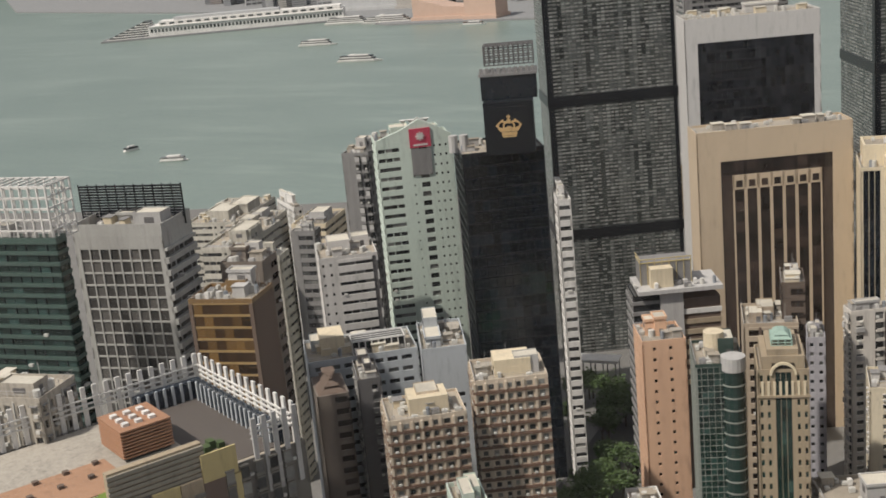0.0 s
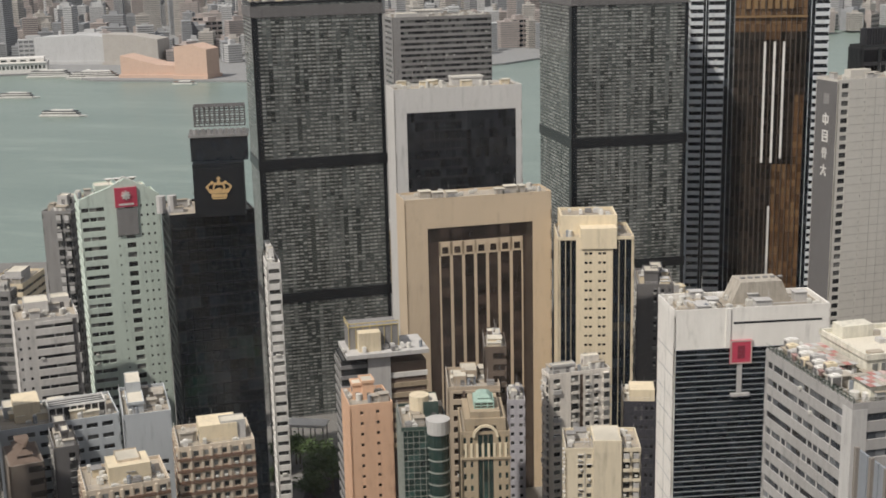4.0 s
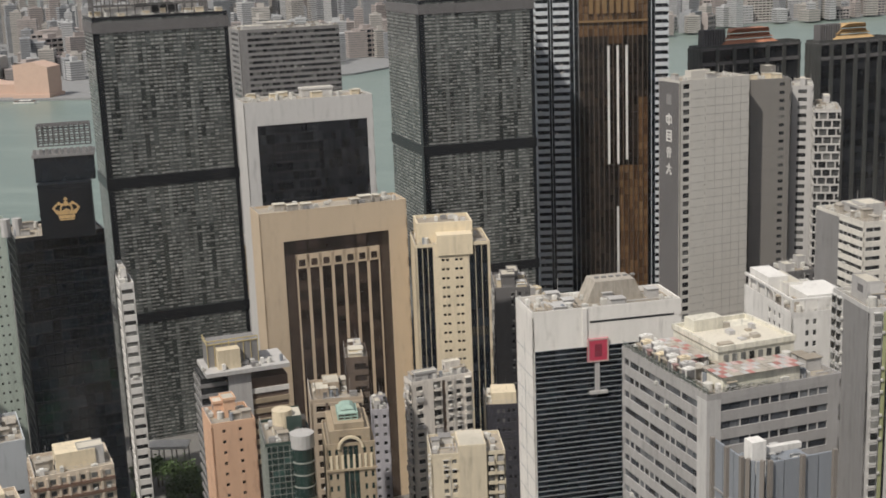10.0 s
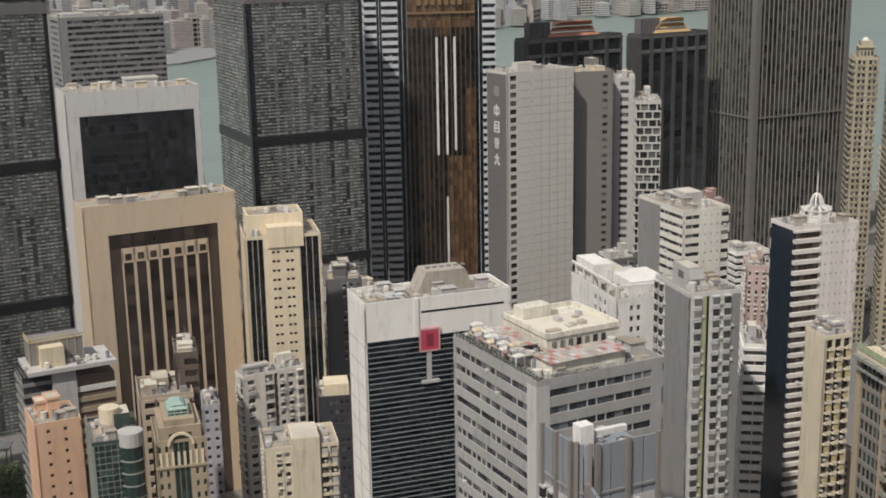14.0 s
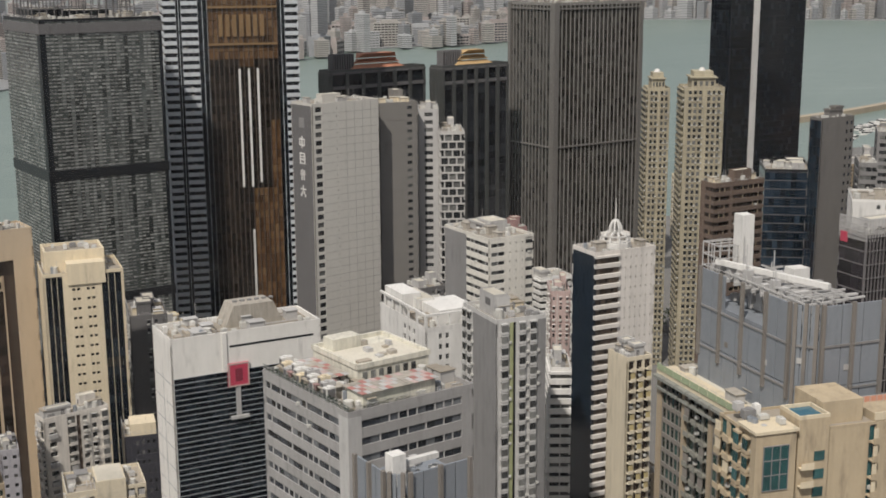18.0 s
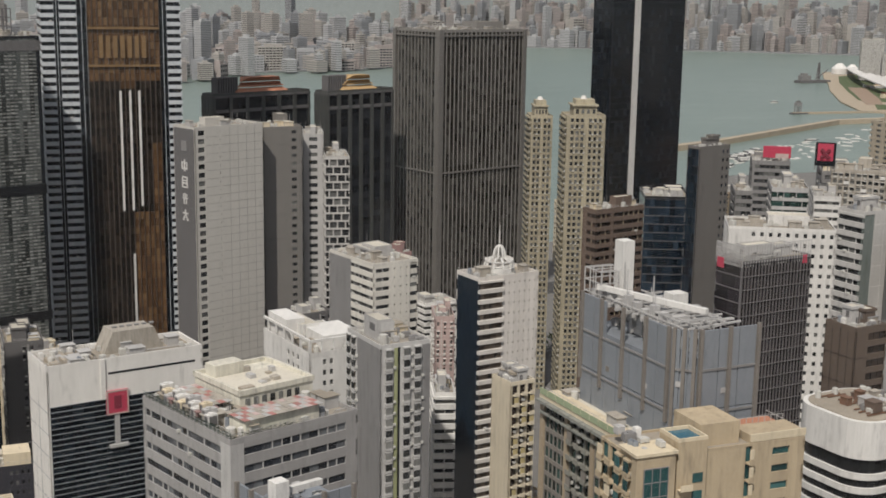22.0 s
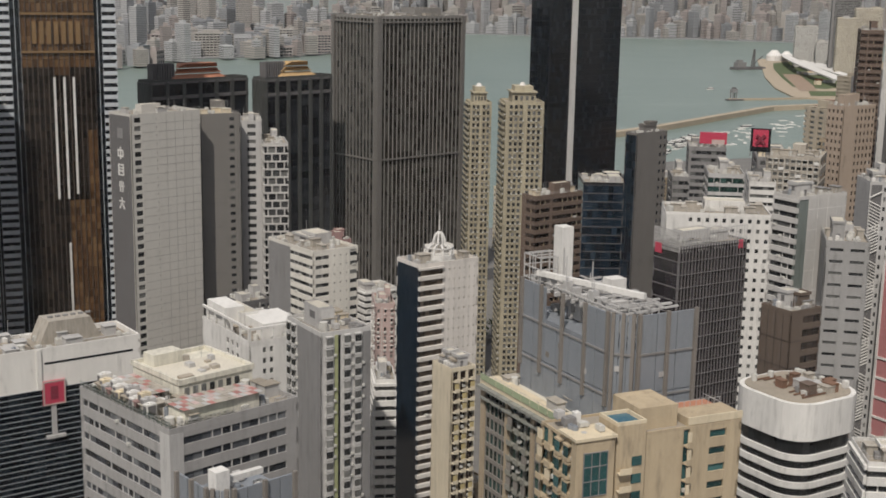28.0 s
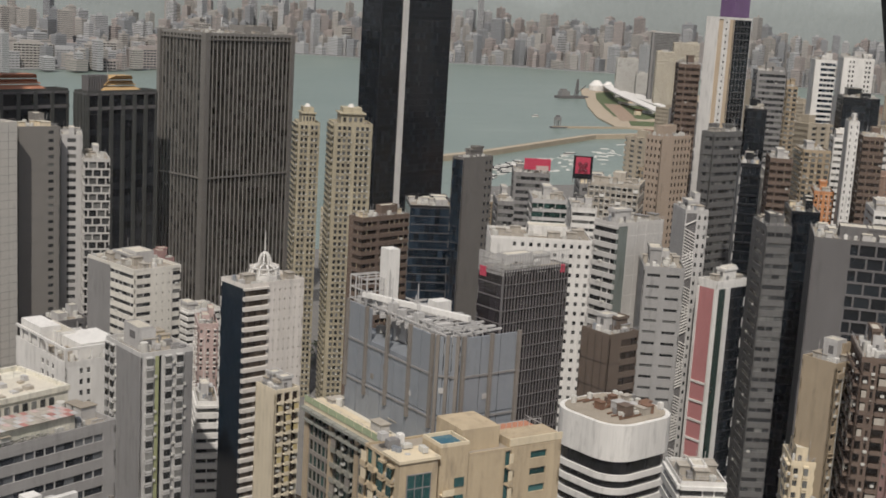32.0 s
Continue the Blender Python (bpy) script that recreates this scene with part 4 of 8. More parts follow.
def roof_spine(e, wl, wr, H, s, rnd):
    parapet(e, wl, wr, H, s)
    b = Boxes()
    b.box(wr * 0.37, wr * 0.74, -0.8, wl * 0.7, H, H + 3.6)
    part("stair_spine", b, s.wall, e)
    c = Boxes()
    c.box(wr * 0.39, wr * 0.72, -0.4, wl * 0.66, H + 3.6, H + 3.7)
    part("spine_roof", c, ROOFC, e)
    plant(e, wl, wr, H, s, rnd, 0, 12)


def roof_cabin(e, wl, wr, H, s, rnd):
    parapet(e, wl, wr, H, s, 0.9)
    b = Boxes()
    b.box(wr * 0.3, wr * 0.8, wl * 0.2, wl * 0.7, H, H + 4.6)
    b.box(wr * 0.55, wr * 0.62, wl * 0.2 - 0.06, wl * 0.2, H + 1.6, H + 2.6, True)
    part("stair_cabin", b, CREAM, e)
    plant(e, wl, wr, H, s, rnd, 1, 14)


def roof_glasshouse(e, wl, wr, H, s, rnd):
    parapet(e, wl, wr, H, s, 0.9)
    g = Boxes()
    g.box(wr * 0.42, wr * 0.9, wl * 0.15, wl * 0.5, H, H + 4.0)
    part("glass_cabin", g, G_DARK, e, "dark glazed roof cabin")
    f = Boxes()
    lattice_frame(f, wr * 0.42, wr * 0.9, wl * 0.15, wl * 0.5, H, H + 4.0, 8, 4, 1, 0.3)
    part("cabin_frame", f, WHITE, e)
    b = Boxes()
    b.box(wr * 0.14, wr * 0.36, wl * 0.3, wl * 0.8, H, H + 5.5)
    part("stair_cabin", b, CREAM, e)
    plant(e, wl, wr, H, s, rnd, 1, 26)


ROOF_KINDS.update(yellowbox=roof_yellowbox, spine=roof_spine, cabin=roof_cabin, glasshouse=roof_glasshouse)
ROOF_KINDS.update(clutter=roof_clutter, flat=roof_flat, scaffold=roof_scaffold, screen=roof_screen,
                  louvre=roof_louvre, gable=roof_gable, core=roof_core, trap=roof_trap, busy=roof_busy,
                  terra=roof_terra, ribbed=roof_ribbed, beige=roof_beige, bare=roof_bare, crown=roof_crown, bay=roof_bay, ochre=roof_ochre, dome=roof_dome, twin=roof_twin, frame=roof_frame,
                  rail=roof_rail, purple=roof_purple, pyramid=roof_pyramid)


# ---- the facade of each kind of building: floor height, wall, trim, glass, front zones, side zones ----
class S:
    white_cols = Style(3.2, wallmat("off_white_render", (0.58, 0.56, 0.53), lo=0.6), PALE, G_DARK, [(0, 0.26, "win", 2.2, 0.3, 0.3), (0.26, 0.32, "wall"), (0.32, 0.9, "strip", 0.36, 2.8, 0.2), (0.9, 1, "paint", DGREY, -0.2)], [(0, 1, "strip", 0.4, 2.6)])
    blush_band = Style(3.0, wallmat("blush_render", (0.60, 0.51, 0.405), lo=0.58), wallmat("maroon_tile", (0.15, 0.09, 0.062), lo=0.7), G_ROOM, [(0, 0.3, "band", 2.8), (0.3, 0.66, "band", 2.6), (0.66, 1, "band", 2.8)], [(0, 1, "band", 2.8)])
    pale_cols = Style(3.0, wallmat("weathered_pale", (0.70, 0.655, 0.59), streak=0.9, lo=0.5), PALE, G_ROOM, [(0, 0.04, "wall"), (0.04, 0.22, "apt", 2.6, 0.6, 0.5), (0.22, 0.34, "wall"), (0.34, 0.5, "balc", 3.0, 0.9), (0.5, 0.56, "paint", BROWN, -0.4),
                                                                                                              (0.56, 0.84, "apt", 2.5, 0.55, 0.5), (0.84, 1, "bay", 2.6, 0.9)], [(0, 0.4, "apt", 2.6, 0.5, 0.5), (0.4, 1, "balc", 3.0, 0.8)])
    cream_step = Style(3.0, wallmat("light_cream_render", (0.66, 0.585, 0.445), lo=0.62), PALE, G_ROOM, [(0, 0.14, "wall"), (0.14, 0.37, "apt", 2.5, 0.55, 0.45), (0.37, 0.74, "paint", wallmat("light_cream_render", (0, 0, 0)), 0.8), (0.74, 1, "balc", 2.6, 0.9)], [(0, 0.6, "wall"), (0.6, 1, "apt", 2.6, 0.4, 0.4)])
    navy_dots = Style(3.3, wallmat("navy_cladding", (0.045, 0.045, 0.055), rough=0.4, lo=0.7), BLACK, G_ROOM, [(0, 0.3, "wall", 1), (0.3, 0.95, "win", 1.9, 0.5, 0.4), (0.95, 1, "wall")], [(0, 1, "wall", 1)])
    blue_front = Style(3.5, BLUEG, BLUEG, G_DARK, [(0, 0.04, "wall"), (0.04, 0.96, "win", 4.4, 0.72, 0.4), (0.96, 1, "wall")], [(0, 1, "wall")])
    blue_top = Style(3.5, BLUEG, BLUEG, G_DARK, [(0, 0.08, "wall"), (0.08, 0.36, "win", 2.4, 0.7, 0.4), (0.36, 0.5, "wall"), (0.5, 0.92, "win", 4.4, 0.8, 0.4), (0.92, 1, "wall")], [(0, 1, "wall")], 12.0)
    lilac_win = Style(3.1, wallmat("lilac_grey", (0.42, 0.41, 0.44)), PALE, G_DARK, [(0, 1, "win", 2.4, 0.4, 0.4)], [(0, 1, "win", 2.4, 0.4, 0.4)])
    tan_bands = Style(3.3, wallmat("sand_band", (0.42, 0.345, 0.26)), BROWN, G_BROWN, [(0, 0.1, "wall"), (0.1, 0.28, "strip", 0.55, 2.6, 0.3), (0.28, 0.33, "paint", BROWN, 0.4), (0.33, 0.62, "strip", 0.55, 2.6, 0.3), (0.62, 0.67, "paint", BROWN, 0.4), (0.67, 1, "strip", 0.55, 2.6, 0.3)], [(0, 1, "wall")])
    cream_edge = Style(2.9, wallmat("light_cream_render", (0, 0, 0)), YELLOW, G_BROWN, [(0, 1, "balc", 2.6, 1.0)], [(0, 1, "wall")])
    coast_pale = Style(3.0, wallmat("coast_paint", (0.50, 0.49, 0.46), lo=0.65), PALE, G_ROOM, [(0, 1, "apt", 2.6, 0.5, 0.45)], [(0, 1, "apt", 2.6, 0.5, 0.45)])
    coast_cream = Style(3.0, wallmat("coast_cream", (0.58, 0.53, 0.43), lo=0.65), CREAM, G_ROOM, [(0, 1, "bay", 3.0, 0.8)], [(0, 1, "bay", 3.0, 0.8)])
    white_mid = Style(3.2, wallmat("ivory_paint", (0.70, 0.67, 0.60), lo=0.6), PALE, G_DARK, [(0, 0.05, "wall"), (0.05, 0.35, "strip", 0.42, 2.6), (0.35, 0.4, "wall"), (0.4, 0.82, "win", 2.3, 0.2, 0.2), (0.82, 1, "strip", 0.42, 2.6, -0.3)],
                      [(0, 0.5, "paint", GREY, 0.0), (0.5, 1, "strip", 0.42, 2.6)])
    rose_win = Style(3.0, ROSE, WHITE, G_ROOM, [(0, 1, "apt", 2.4, 0.34, 0.4)], [(0, 1, "apt", 2.6, 0.34, 0.4)])
    umber = Style(3.5, wallmat("umber_cladding", (0.12, 0.09, 0.07), lo=0.7), BLACK, G_BROWN, [(0, 0.4, "wall", 2, 2.5), (0.4, 1, "strip", 0.55, 2.6)], [(0, 1, "wall", 2, 2.5)])
    lime_tower = Style(3.0, wallmat("light_tile", (0.54, 0.53, 0.51), lo=0.6), WHITE, G_ROOM, [(0, 0.04, "wall"), (0.04, 0.27, "bay", 2.6, 0.7), (0.27, 0.34, "paint", LIME, 0.1), (0.34, 0.40, "paint", BLACK, -0.3), (0.40, 0.62, "bay", 2.6, 0.7),
                                                  (0.62, 0.84, "bay", 2.6, 0.7), (0.84, 1, "paint", GREY, 0.1)], [(0, 0.3, "bay", 3.0, 0.7), (0.3, 1, "paint", GREY, 0.0)])
    green_bands = Style(2.6, wallmat("green_spandrel", (0.06, 0.10, 0.085), rough=0.35, lo=0.7), BLACK, G_GREEN, [(0, 1, "strip", 0.66, 3.0, 0.12)], [(0, 1, "strip", 0.66, 3.0, 0.12)])
    grey_grid = Style(3.3, wallmat("grey_frame", (0.40, 0.395, 0.37), lo=0.6), PALE, glassmat("grey_brown_window", (0.09, 0.085, 0.08), rough=0.2, light=0.3, lightcol=(0.16, 0.15, 0.14)), [(0, 1, "strip", 0.55, 2.6, 0.9)],
                      [(0, 0.05, "wall"), (0.05, 0.95, "win", 3.0, 0.86, 0.86), (0.95, 1, "wall")], 3.4)
    gold = Style(3.1, GOLDFRAME, wallmat("gold_edge", (0.34, 0.23, 0.10), rough=0.4, lo=0.6), glassmat("amber_glass", (0.05, 0.027, 0.012), rough=0.1, light=0.35, lightcol=(0.26, 0.15, 0.05), blot=0.6), [(0, 1, "paint", BROWN, 0.0)], [(0, 0.06, "paint", BROWN, 0.2), (0.06, 0.94, "lines", 0.82, 2.6), (0.94, 1, "paint", BROWN, 0.2)])
    old_strip = Style(3.3, wallmat("stained_ivory", (0.50, 0.475, 0.41), streak=0.9, lo=0.42), OLD, G_DARK, [(0, 0.3, "win", 2.4, 0.4, 0.4), (0.3, 1, "strip", 0.36, 2.6)], [(0, 0.5, "strip", 0.4, 2.6), (0.5, 1, "win", 3.0, 0.4, 0.35)])
    brownwall = Style(3.5, wallmat("taupe_render", (0.20, 0.168, 0.14)), BROWN, G_BROWN, [(0, 0.55, "wall"), (0.55, 1, "strip", 0.5, 3.0)], [(0, 1, "wall", 5)])
    white_strip = Style(3.4, WHITE, WHITE, G_ROOM, [(0, 0.06, "wall"), (0.06, 0.94, "strip", 0.42, 2.6), (0.94, 1, "wall")],
                        [(0, 0.1, "wall"), (0.1, 0.9, "strip", 0.42, 2.6), (0.9, 1, "wall")])
    grey_strip = Style(3.5, GREY, DGREY, G_DARK, [(0, 0.08, "wall"), (0.08, 1, "strip", 0.5, 2.4)],
                       [(0, 0.3, "wall"), (0.3, 0.9, "strip", 0.5, 2.4), (0.9, 1, "wall")])
    cream_strip = Style(3.4, CREAM, CREAM, G_ROOM, [(0, 1, "strip", 0.42, 2.6)], [(0, 1, "strip", 0.42, 2.6)])
    blue_strip = Style(3.6, BLUEG, BLUEG, G_DARK, [(0, 1, "strip", 0.45, 2.6)],
                       [(0, 0.12, "wall"), (0.12, 0.88, "strip", 0.45, 2.6), (0.88, 1, "wall")])
    blue_plain = Style(3.6, BLUEG, BLUEG, G_DARK, [(0, 0.15, "wall"), (0.15, 0.85, "strip", 0.35, 5.5), (0.85, 1, "wall")], [(0, 1, "wall")])
    white_win = Style(3.0, WHITE, PALE, G_ROOM, [(0, 0.25, "apt", 2.6, 0.5, 0.5), (0.25, 0.45, "balc", 3.0, 0.9), (0.45, 1, "apt", 2.6, 0.5, 0.5)],
                      [(0, 1, "apt", 2.8, 0.5, 0.5)])
    cream_win = Style(3.0, CREAM, PALE, G_ROOM, [(0, 0.3, "apt", 2.6, 0.45, 0.5), (0.3, 0.55, "bay", 3.2, 0.8), (0.55, 1, "apt", 2.6, 0.45, 0.5)],
                      [(0, 0.5, "apt", 2.8, 0.5, 0.5), (0.5, 1, "bay", 3.0, 0.8)])
    old_win = Style(3.0, OLD, GREY, G_ROOM, [(0, 1, "apt", 2.5, 0.5, 0.5)], [(0, 0.5, "bay", 3.0, 0.8), (0.5, 1, "apt", 2.5, 0.5, 0.5)])
    grey_balc = Style(3.2, GREY, PALE, G_DARK, [(0, 1, "win", 3.0, 0.5, 0.6)], [(0, 0.45, "wall"), (0.45, 1, "balc", 3.5, 1.2)])
    mint = Style(3.3, MINT, MINT, G_ROOM, [(0, 0.02, "wall"), (0.02, 0.30, "strip", 0.42, 2.4), (0.30, 0.42, "wall"), (0.42, 0.5, "win", 2.0, 0.25, 0.22), (0.5, 0.54, "wall"),
                                           (0.54, 0.68, "win", 3.6, 0.8, 0.55), (0.68, 0.72, "wall"), (0.72, 0.95, "win", 2.2, 0.35, 0.26), (0.95, 1, "wall")], [(0, 1, "strip", 0.42, 2.4)])
    mint_plain = Style(3.0, MINT, PALE, G_ROOM, [(0, 1, "apt", 2.8, 0.4, 0.5)], [(0, 1, "wall")])
    black_glass = Style(3.7, BLACK, BLACK, G_BLACK, [(0, 1, "glass", 2.6, 0.9, 0.06)], [(0, 1, "glass", 2.6, 0.9, 0.06)])
    brown_balc = Style(3.0, BROWN, OLD, G_BROWN, [(0, 0.33, "balc", 3.2, 1.1), (0.33, 0.5, "apt", 2.4, 0.5, 0.5), (0.5, 1, "balc", 3.2, 1.1)], [(0, 1, "balc", 3.2, 1.1)])
    grey_plain = Style(3.1, DGREY, GREY, G_DARK, [(0, 0.4, "wall"), (0.4, 1, "apt", 2.8, 0.4, 0.45)], [(0, 1, "apt", 2.8, 0.4, 0.45)])
    dark_curtain = Style(1.5, BLACK, VEIL, G_GREY, [(0, 0.045, "wall"), (0.045, 0.97, "veil", 1.75), (0.97, 1, "wall")],
                         [(0, 0.92, "veil", 1.75), (0.92, 1, "wall")])
    white_frame = Style(3.7, wallmat("off_white_tile", (0.55, 0.54, 0.52), lo=0.8), BLACK, G_DARKC,
                        [(0, 0.095, "wall"), (0.095, 0.22, "glass", 1.8, 0.93, -0.1), (0.22, 0.56, "lines", 0.8, 2.2), (0.56, 0.95, "glass", 1.8, 0.93, -0.1), (0.95, 1, "wall")],
                        [(0, 1, "wall")], 8.5)
    beige_frame = Style(3.6, BEIGE, BEIGE, G_BROWN, [(0, 0.15, "wall"), (0.15, 0.225, "paint", G_BROWN, -0.42), (0.225, 0.80, "ribs", 7, 1.05, -0.1, 1, 5.2),
                                                      (0.80, 0.87, "paint", G_BROWN, -0.42), (0.87, 1, "wall")], [(0, 1, "wall")], 9.5)
    cream_tower = Style(3.2, CREAM, CREAM, G_BLACK, [(0, 0.03, "wall"), (0.03, 0.24, "ribs", 3, 0.15, -0.2, 1), (0.24, 0.34, "wall"), (0.34, 0.46, "win", 1.9, 0.7, 0.28), (0.46, 0.52, "wall"),
                                                     (0.52, 0.64, "win", 1.9, 0.7, 0.28), (0.64, 0.72, "wall"), (0.72, 0.97, "ribs", 3, 0.15, -0.2, 1), (0.97, 1, "wall")], [(0, 1, "wall")])
    salmon = Style(3.2, SALMON, SALMON, G_BROWN, [(0, 0.18, "wall"), (0.18, 0.38, "win", 2.4, 0.38, 0.32), (0.38, 0.55, "wall"), (0.55, 0.75, "win", 2.4, 0.38, 0.32), (0.75, 1, "wall")],
                   [(0, 1, "win", 3.2, 0.35, 0.35)])
    green_glass = Style(1.65, GREEN, wallmat("grey_green_frame", (0.28, 0.30, 0.27), lo=0.5), G_GREEN, [(0, 1, "glass", 1.5, 0.94, 0.1, 0.07)], [(0, 1, "glass", 1.5, 0.94, 0.1, 0.07)])
    beige_slot = Style(3.2, TAN, CREAM, G_GREEN, [(0, 0.28, "win", 1.9, 0.4, 0.5), (0.28, 0.34, "wall"), (0.34, 0.66, "ribs", 3, 0.12, -0.25, 1), (0.66, 0.72, "wall"), (0.72, 1, "win", 1.9, 0.4, 0.5)],
                       [(0, 1, "win", 2.6, 0.4, 0.5)])
    brown_strip = Style(3.4, BROWN, TAN, G_BROWN, [(0, 0.3, "strip", 0.5, 2.6, 0.2), (0.3, 0.36, "wall"), (0.36, 1, "strip", 0.5, 2.6, 0.2)], [(0, 0.3, "wall"), (0.3, 1, "strip", 0.5, 2.6)])
    slab_win = Style(2.9, OLD, WHITE, G_ROOM, [(0, 0.02, "wall"), (0.02, 0.98, "apt", 2.4, 0.72, 0.5), (0.98, 1, "wall")], [(0, 1, "apt", 2.6, 0.4, 0.5)])
    white_dark = Style(1.35, wallmat("warm_white_tile", (0.74, 0.715, 0.67), lo=0.7), wallmat("blind_edge", (0.27, 0.29, 0.31), lo=0.5), G_BLACK, [(0, 0.01, "wall"), (0.01, 0.985, "lines", 0.9, 2.6), (0.985, 1, "wall")], [(0, 1, "wall", 4, 5.0)], 8.5)
    office = Style(3.55, wallmat("mid_grey_panel", (0.345, 0.335, 0.325), lo=0.6), PALE, glassmat("blue_grey_window", (0.045, 0.05, 0.06), light=0.35, lightcol=(0.2, 0.21, 0.22)), [(0, 0.1, "paint", PALE, 0.06), (0.1, 0.9, "strip", 0.42, 2.2), (0.9, 1, "wall")],
                   [(0, 0.03, "wall"), (0.03, 0.9, "strip", 0.42, 2.2), (0.9, 1, "paint", PALE, 0.06)])
    grey_blank = Style(3.5, PANEL, wallmat("panel_joint", (0.26, 0.25, 0.235)), G_DARK, [(0, 0.04, "wall"), (0.04, 0.15, "win", 3.6, 0.85, 0.6), (0.15, 0.35, "wall", 1, 4.2), (0.35, 0.38, "win", 1.0, 0.4, 0.22), (0.38, 1, "wall", 1, 4.2)],
                       [(0, 1, "wall")])
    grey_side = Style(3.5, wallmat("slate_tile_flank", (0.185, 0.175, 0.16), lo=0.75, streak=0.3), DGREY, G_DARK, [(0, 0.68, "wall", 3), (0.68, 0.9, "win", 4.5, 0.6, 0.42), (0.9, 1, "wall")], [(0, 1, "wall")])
    grey_cols = Style(3.5, PALE, DGREY, G_DARK, [(0, 0.25, "wall"), (0.25, 0.75, "win", 3.6, 0.8, 0.5), (0.75, 1, "wall")], [(0, 1, "wall", 3)])
    lattice = Style(3.5, wallmat("grey_white_tile", (0.47, 0.455, 0.43)), WHITE, G_DARK, [(0, 1, "cell", 3.6, 0.4)], [(0, 1, "cell", 3.6, 0.4)])
    dark_piers = Style(3.8, wallmat("dark_green_grey_pier", (0.06, 0.063, 0.06), rough=0.5, lo=0.7), BLACK, G_DARKC, [(0, 1, "ribs", 6, 2.2, 0.7, 1)], [(0, 1, "ribs", 4, 2.2, 0.7, 1)])
    ribbed = Style(3.7, wallmat("pale_rib", (0.22, 0.21, 0.195), rough=0.45, lo=0.7), RIB, G_CLOUD, [(0, 0.03, "wall"), (0.03, 0.985, "ribs", 20, 0.34, 0.4, 1), (0.985, 1, "wall")],
                   [(0, 0.985, "ribs", 13, 0.34, 0.4, 1), (0.985, 1, "wall")])
    white_plain = Style(3.1, WHITE, WHITE, G_ROOM, [(0, 0.18, "wall"), (0.18, 0.4, "win", 2.6, 0.5, 0.5), (0.4, 0.7, "wall"), (0.7, 0.92, "win", 2.6, 0.5, 0.5), (0.92, 1, "wall")],
                        [(0, 0.5, "wall"), (0.5, 0.8, "win", 2.8, 0.5, 0.5), (0.8, 1, "wall")])
    grey_white = Style(3.0, PALE, WHITE, G_ROOM, [(0, 0.2, "wall"), (0.2, 0.5, "bay", 2.8, 0.7), (0.5, 0.78, "bay", 2.8, 0.7), (0.78, 1, "wall")],
                       [(0, 0.42, "bay", 3.2, 0.8), (0.42, 1, "wall")])
    pink_win = Style(3.0, PINK, WHITE, G_ROOM, [(0, 1, "win", 2.4, 0.34, 0.4)], [(0, 0.5, "balc", 2.8, 0.9), (0.5, 1, "win", 2.8, 0.34, 0.4)])
    white_balc = Style(3.0, WHITE, WHITE, G_DARK, [(0, 1, "strip", 0.48, 2.6, 0.6)], [(0, 1, "strip", 0.48, 2.6, 0.6)])
    white_dome = Style(3.1, wallmat("chalk_tile", (0.66, 0.62, 0.57), lo=0.68), BLACK, glassmat("taupe_window", (0.15, 0.12, 0.095), light=0.4, lightcol=(0.24, 0.2, 0.16)), [(0, 0.40, "strip", 0.62, 2.2, 0.7), (0.40, 0.46, "wall"), (0.46, 0.98, "win", 2.0, 0.2, 0.2), (0.98, 1, "wall")],
                       [(0, 1, "paint", G_NAVY, -0.1)])
    cream_bays = Style(2.9, BUFF, BUFF, G_DARK, [(0, 0.08, "wall"), (0.08, 0.46, "bay", 2.6, 1.0), (0.46, 0.54, "wall"), (0.54, 0.92, "bay", 2.6, 1.0), (0.92, 1, "wall")], [(0, 1, "bay", 3.4, 0.9)])
    black_strip = Style(3.8, BLACK, BLACK, G_BLACK, [(0, 0.27, "glass", 2.4, 0.93, 0.05), (0.27, 0.29, "wall"), (0.29, 0.37, "paint", WHITE, 0.3), (0.37, 1, "glass", 2.4, 0.93, 0.05)],
                        [(0, 1, "glass", 2.4, 0.93, 0.05)])
    blue_glass = Style(3.7, BLACK, DGREY, G_BLUE, [(0, 1, "lines", 0.93, 2.2)], [(0, 1, "lines", 0.93, 2.2)])
    grey_slab = Style(3.6, wallmat("dark_taupe", (0.15, 0.14, 0.13), lo=0.6), BLACK, G_NAVY, [(0, 0.72, "wall"), (0.72, 1, "win", 3.0, 0.5, 0.4)], [(0, 1, "glass", 2.4, 0.94, 0.1)])
    mesh = Style(3.5, DGREY, wallmat("mesh_frame", (0.15, 0.14, 0.14), lo=0.5), glassmat("plum_glass", (0.018, 0.014, 0.017), light=0.2, lightcol=(0.04, 0.034, 0.04)), [(0, 1, "glass", 1.1, 0.965, 0.4, 0.09)], [(0, 1, "lines", 0.93, 2.2)])
    white_sq = Style(3.3, WHITE, WHITE, G_DARK, [(0, 0.2, "wall"), (0.2, 1, "win", 2.9, 0.42, 0.42)], [(0, 1, "win", 2.9, 0.42, 0.42)])
    teal_glass = Style(3.5, PALE, PALE, G_GREEN, [(0, 1, "strip", 0.62, 2.4)], [(0, 1, "strip", 0.62, 2.4)])
    red_panels = Style(3.5, WHITE, BLACK, G_BLACK, [(0, 0.05, "paint", WHITE, 0.3), (0.05, 0.3, "paint", G_GREEN, 0.0), (0.3, 0.45, "paint", WHITE, 0.3), (0.45, 1, "glass", 2.4, 0.92, 0.05)], [(0, 0.1, "paint", WHITE, 0.4), (0.1, 0.9, "paint", REDPANEL, 0.0), (0.9, 1, "paint", WHITE, 0.4)], 1.6)
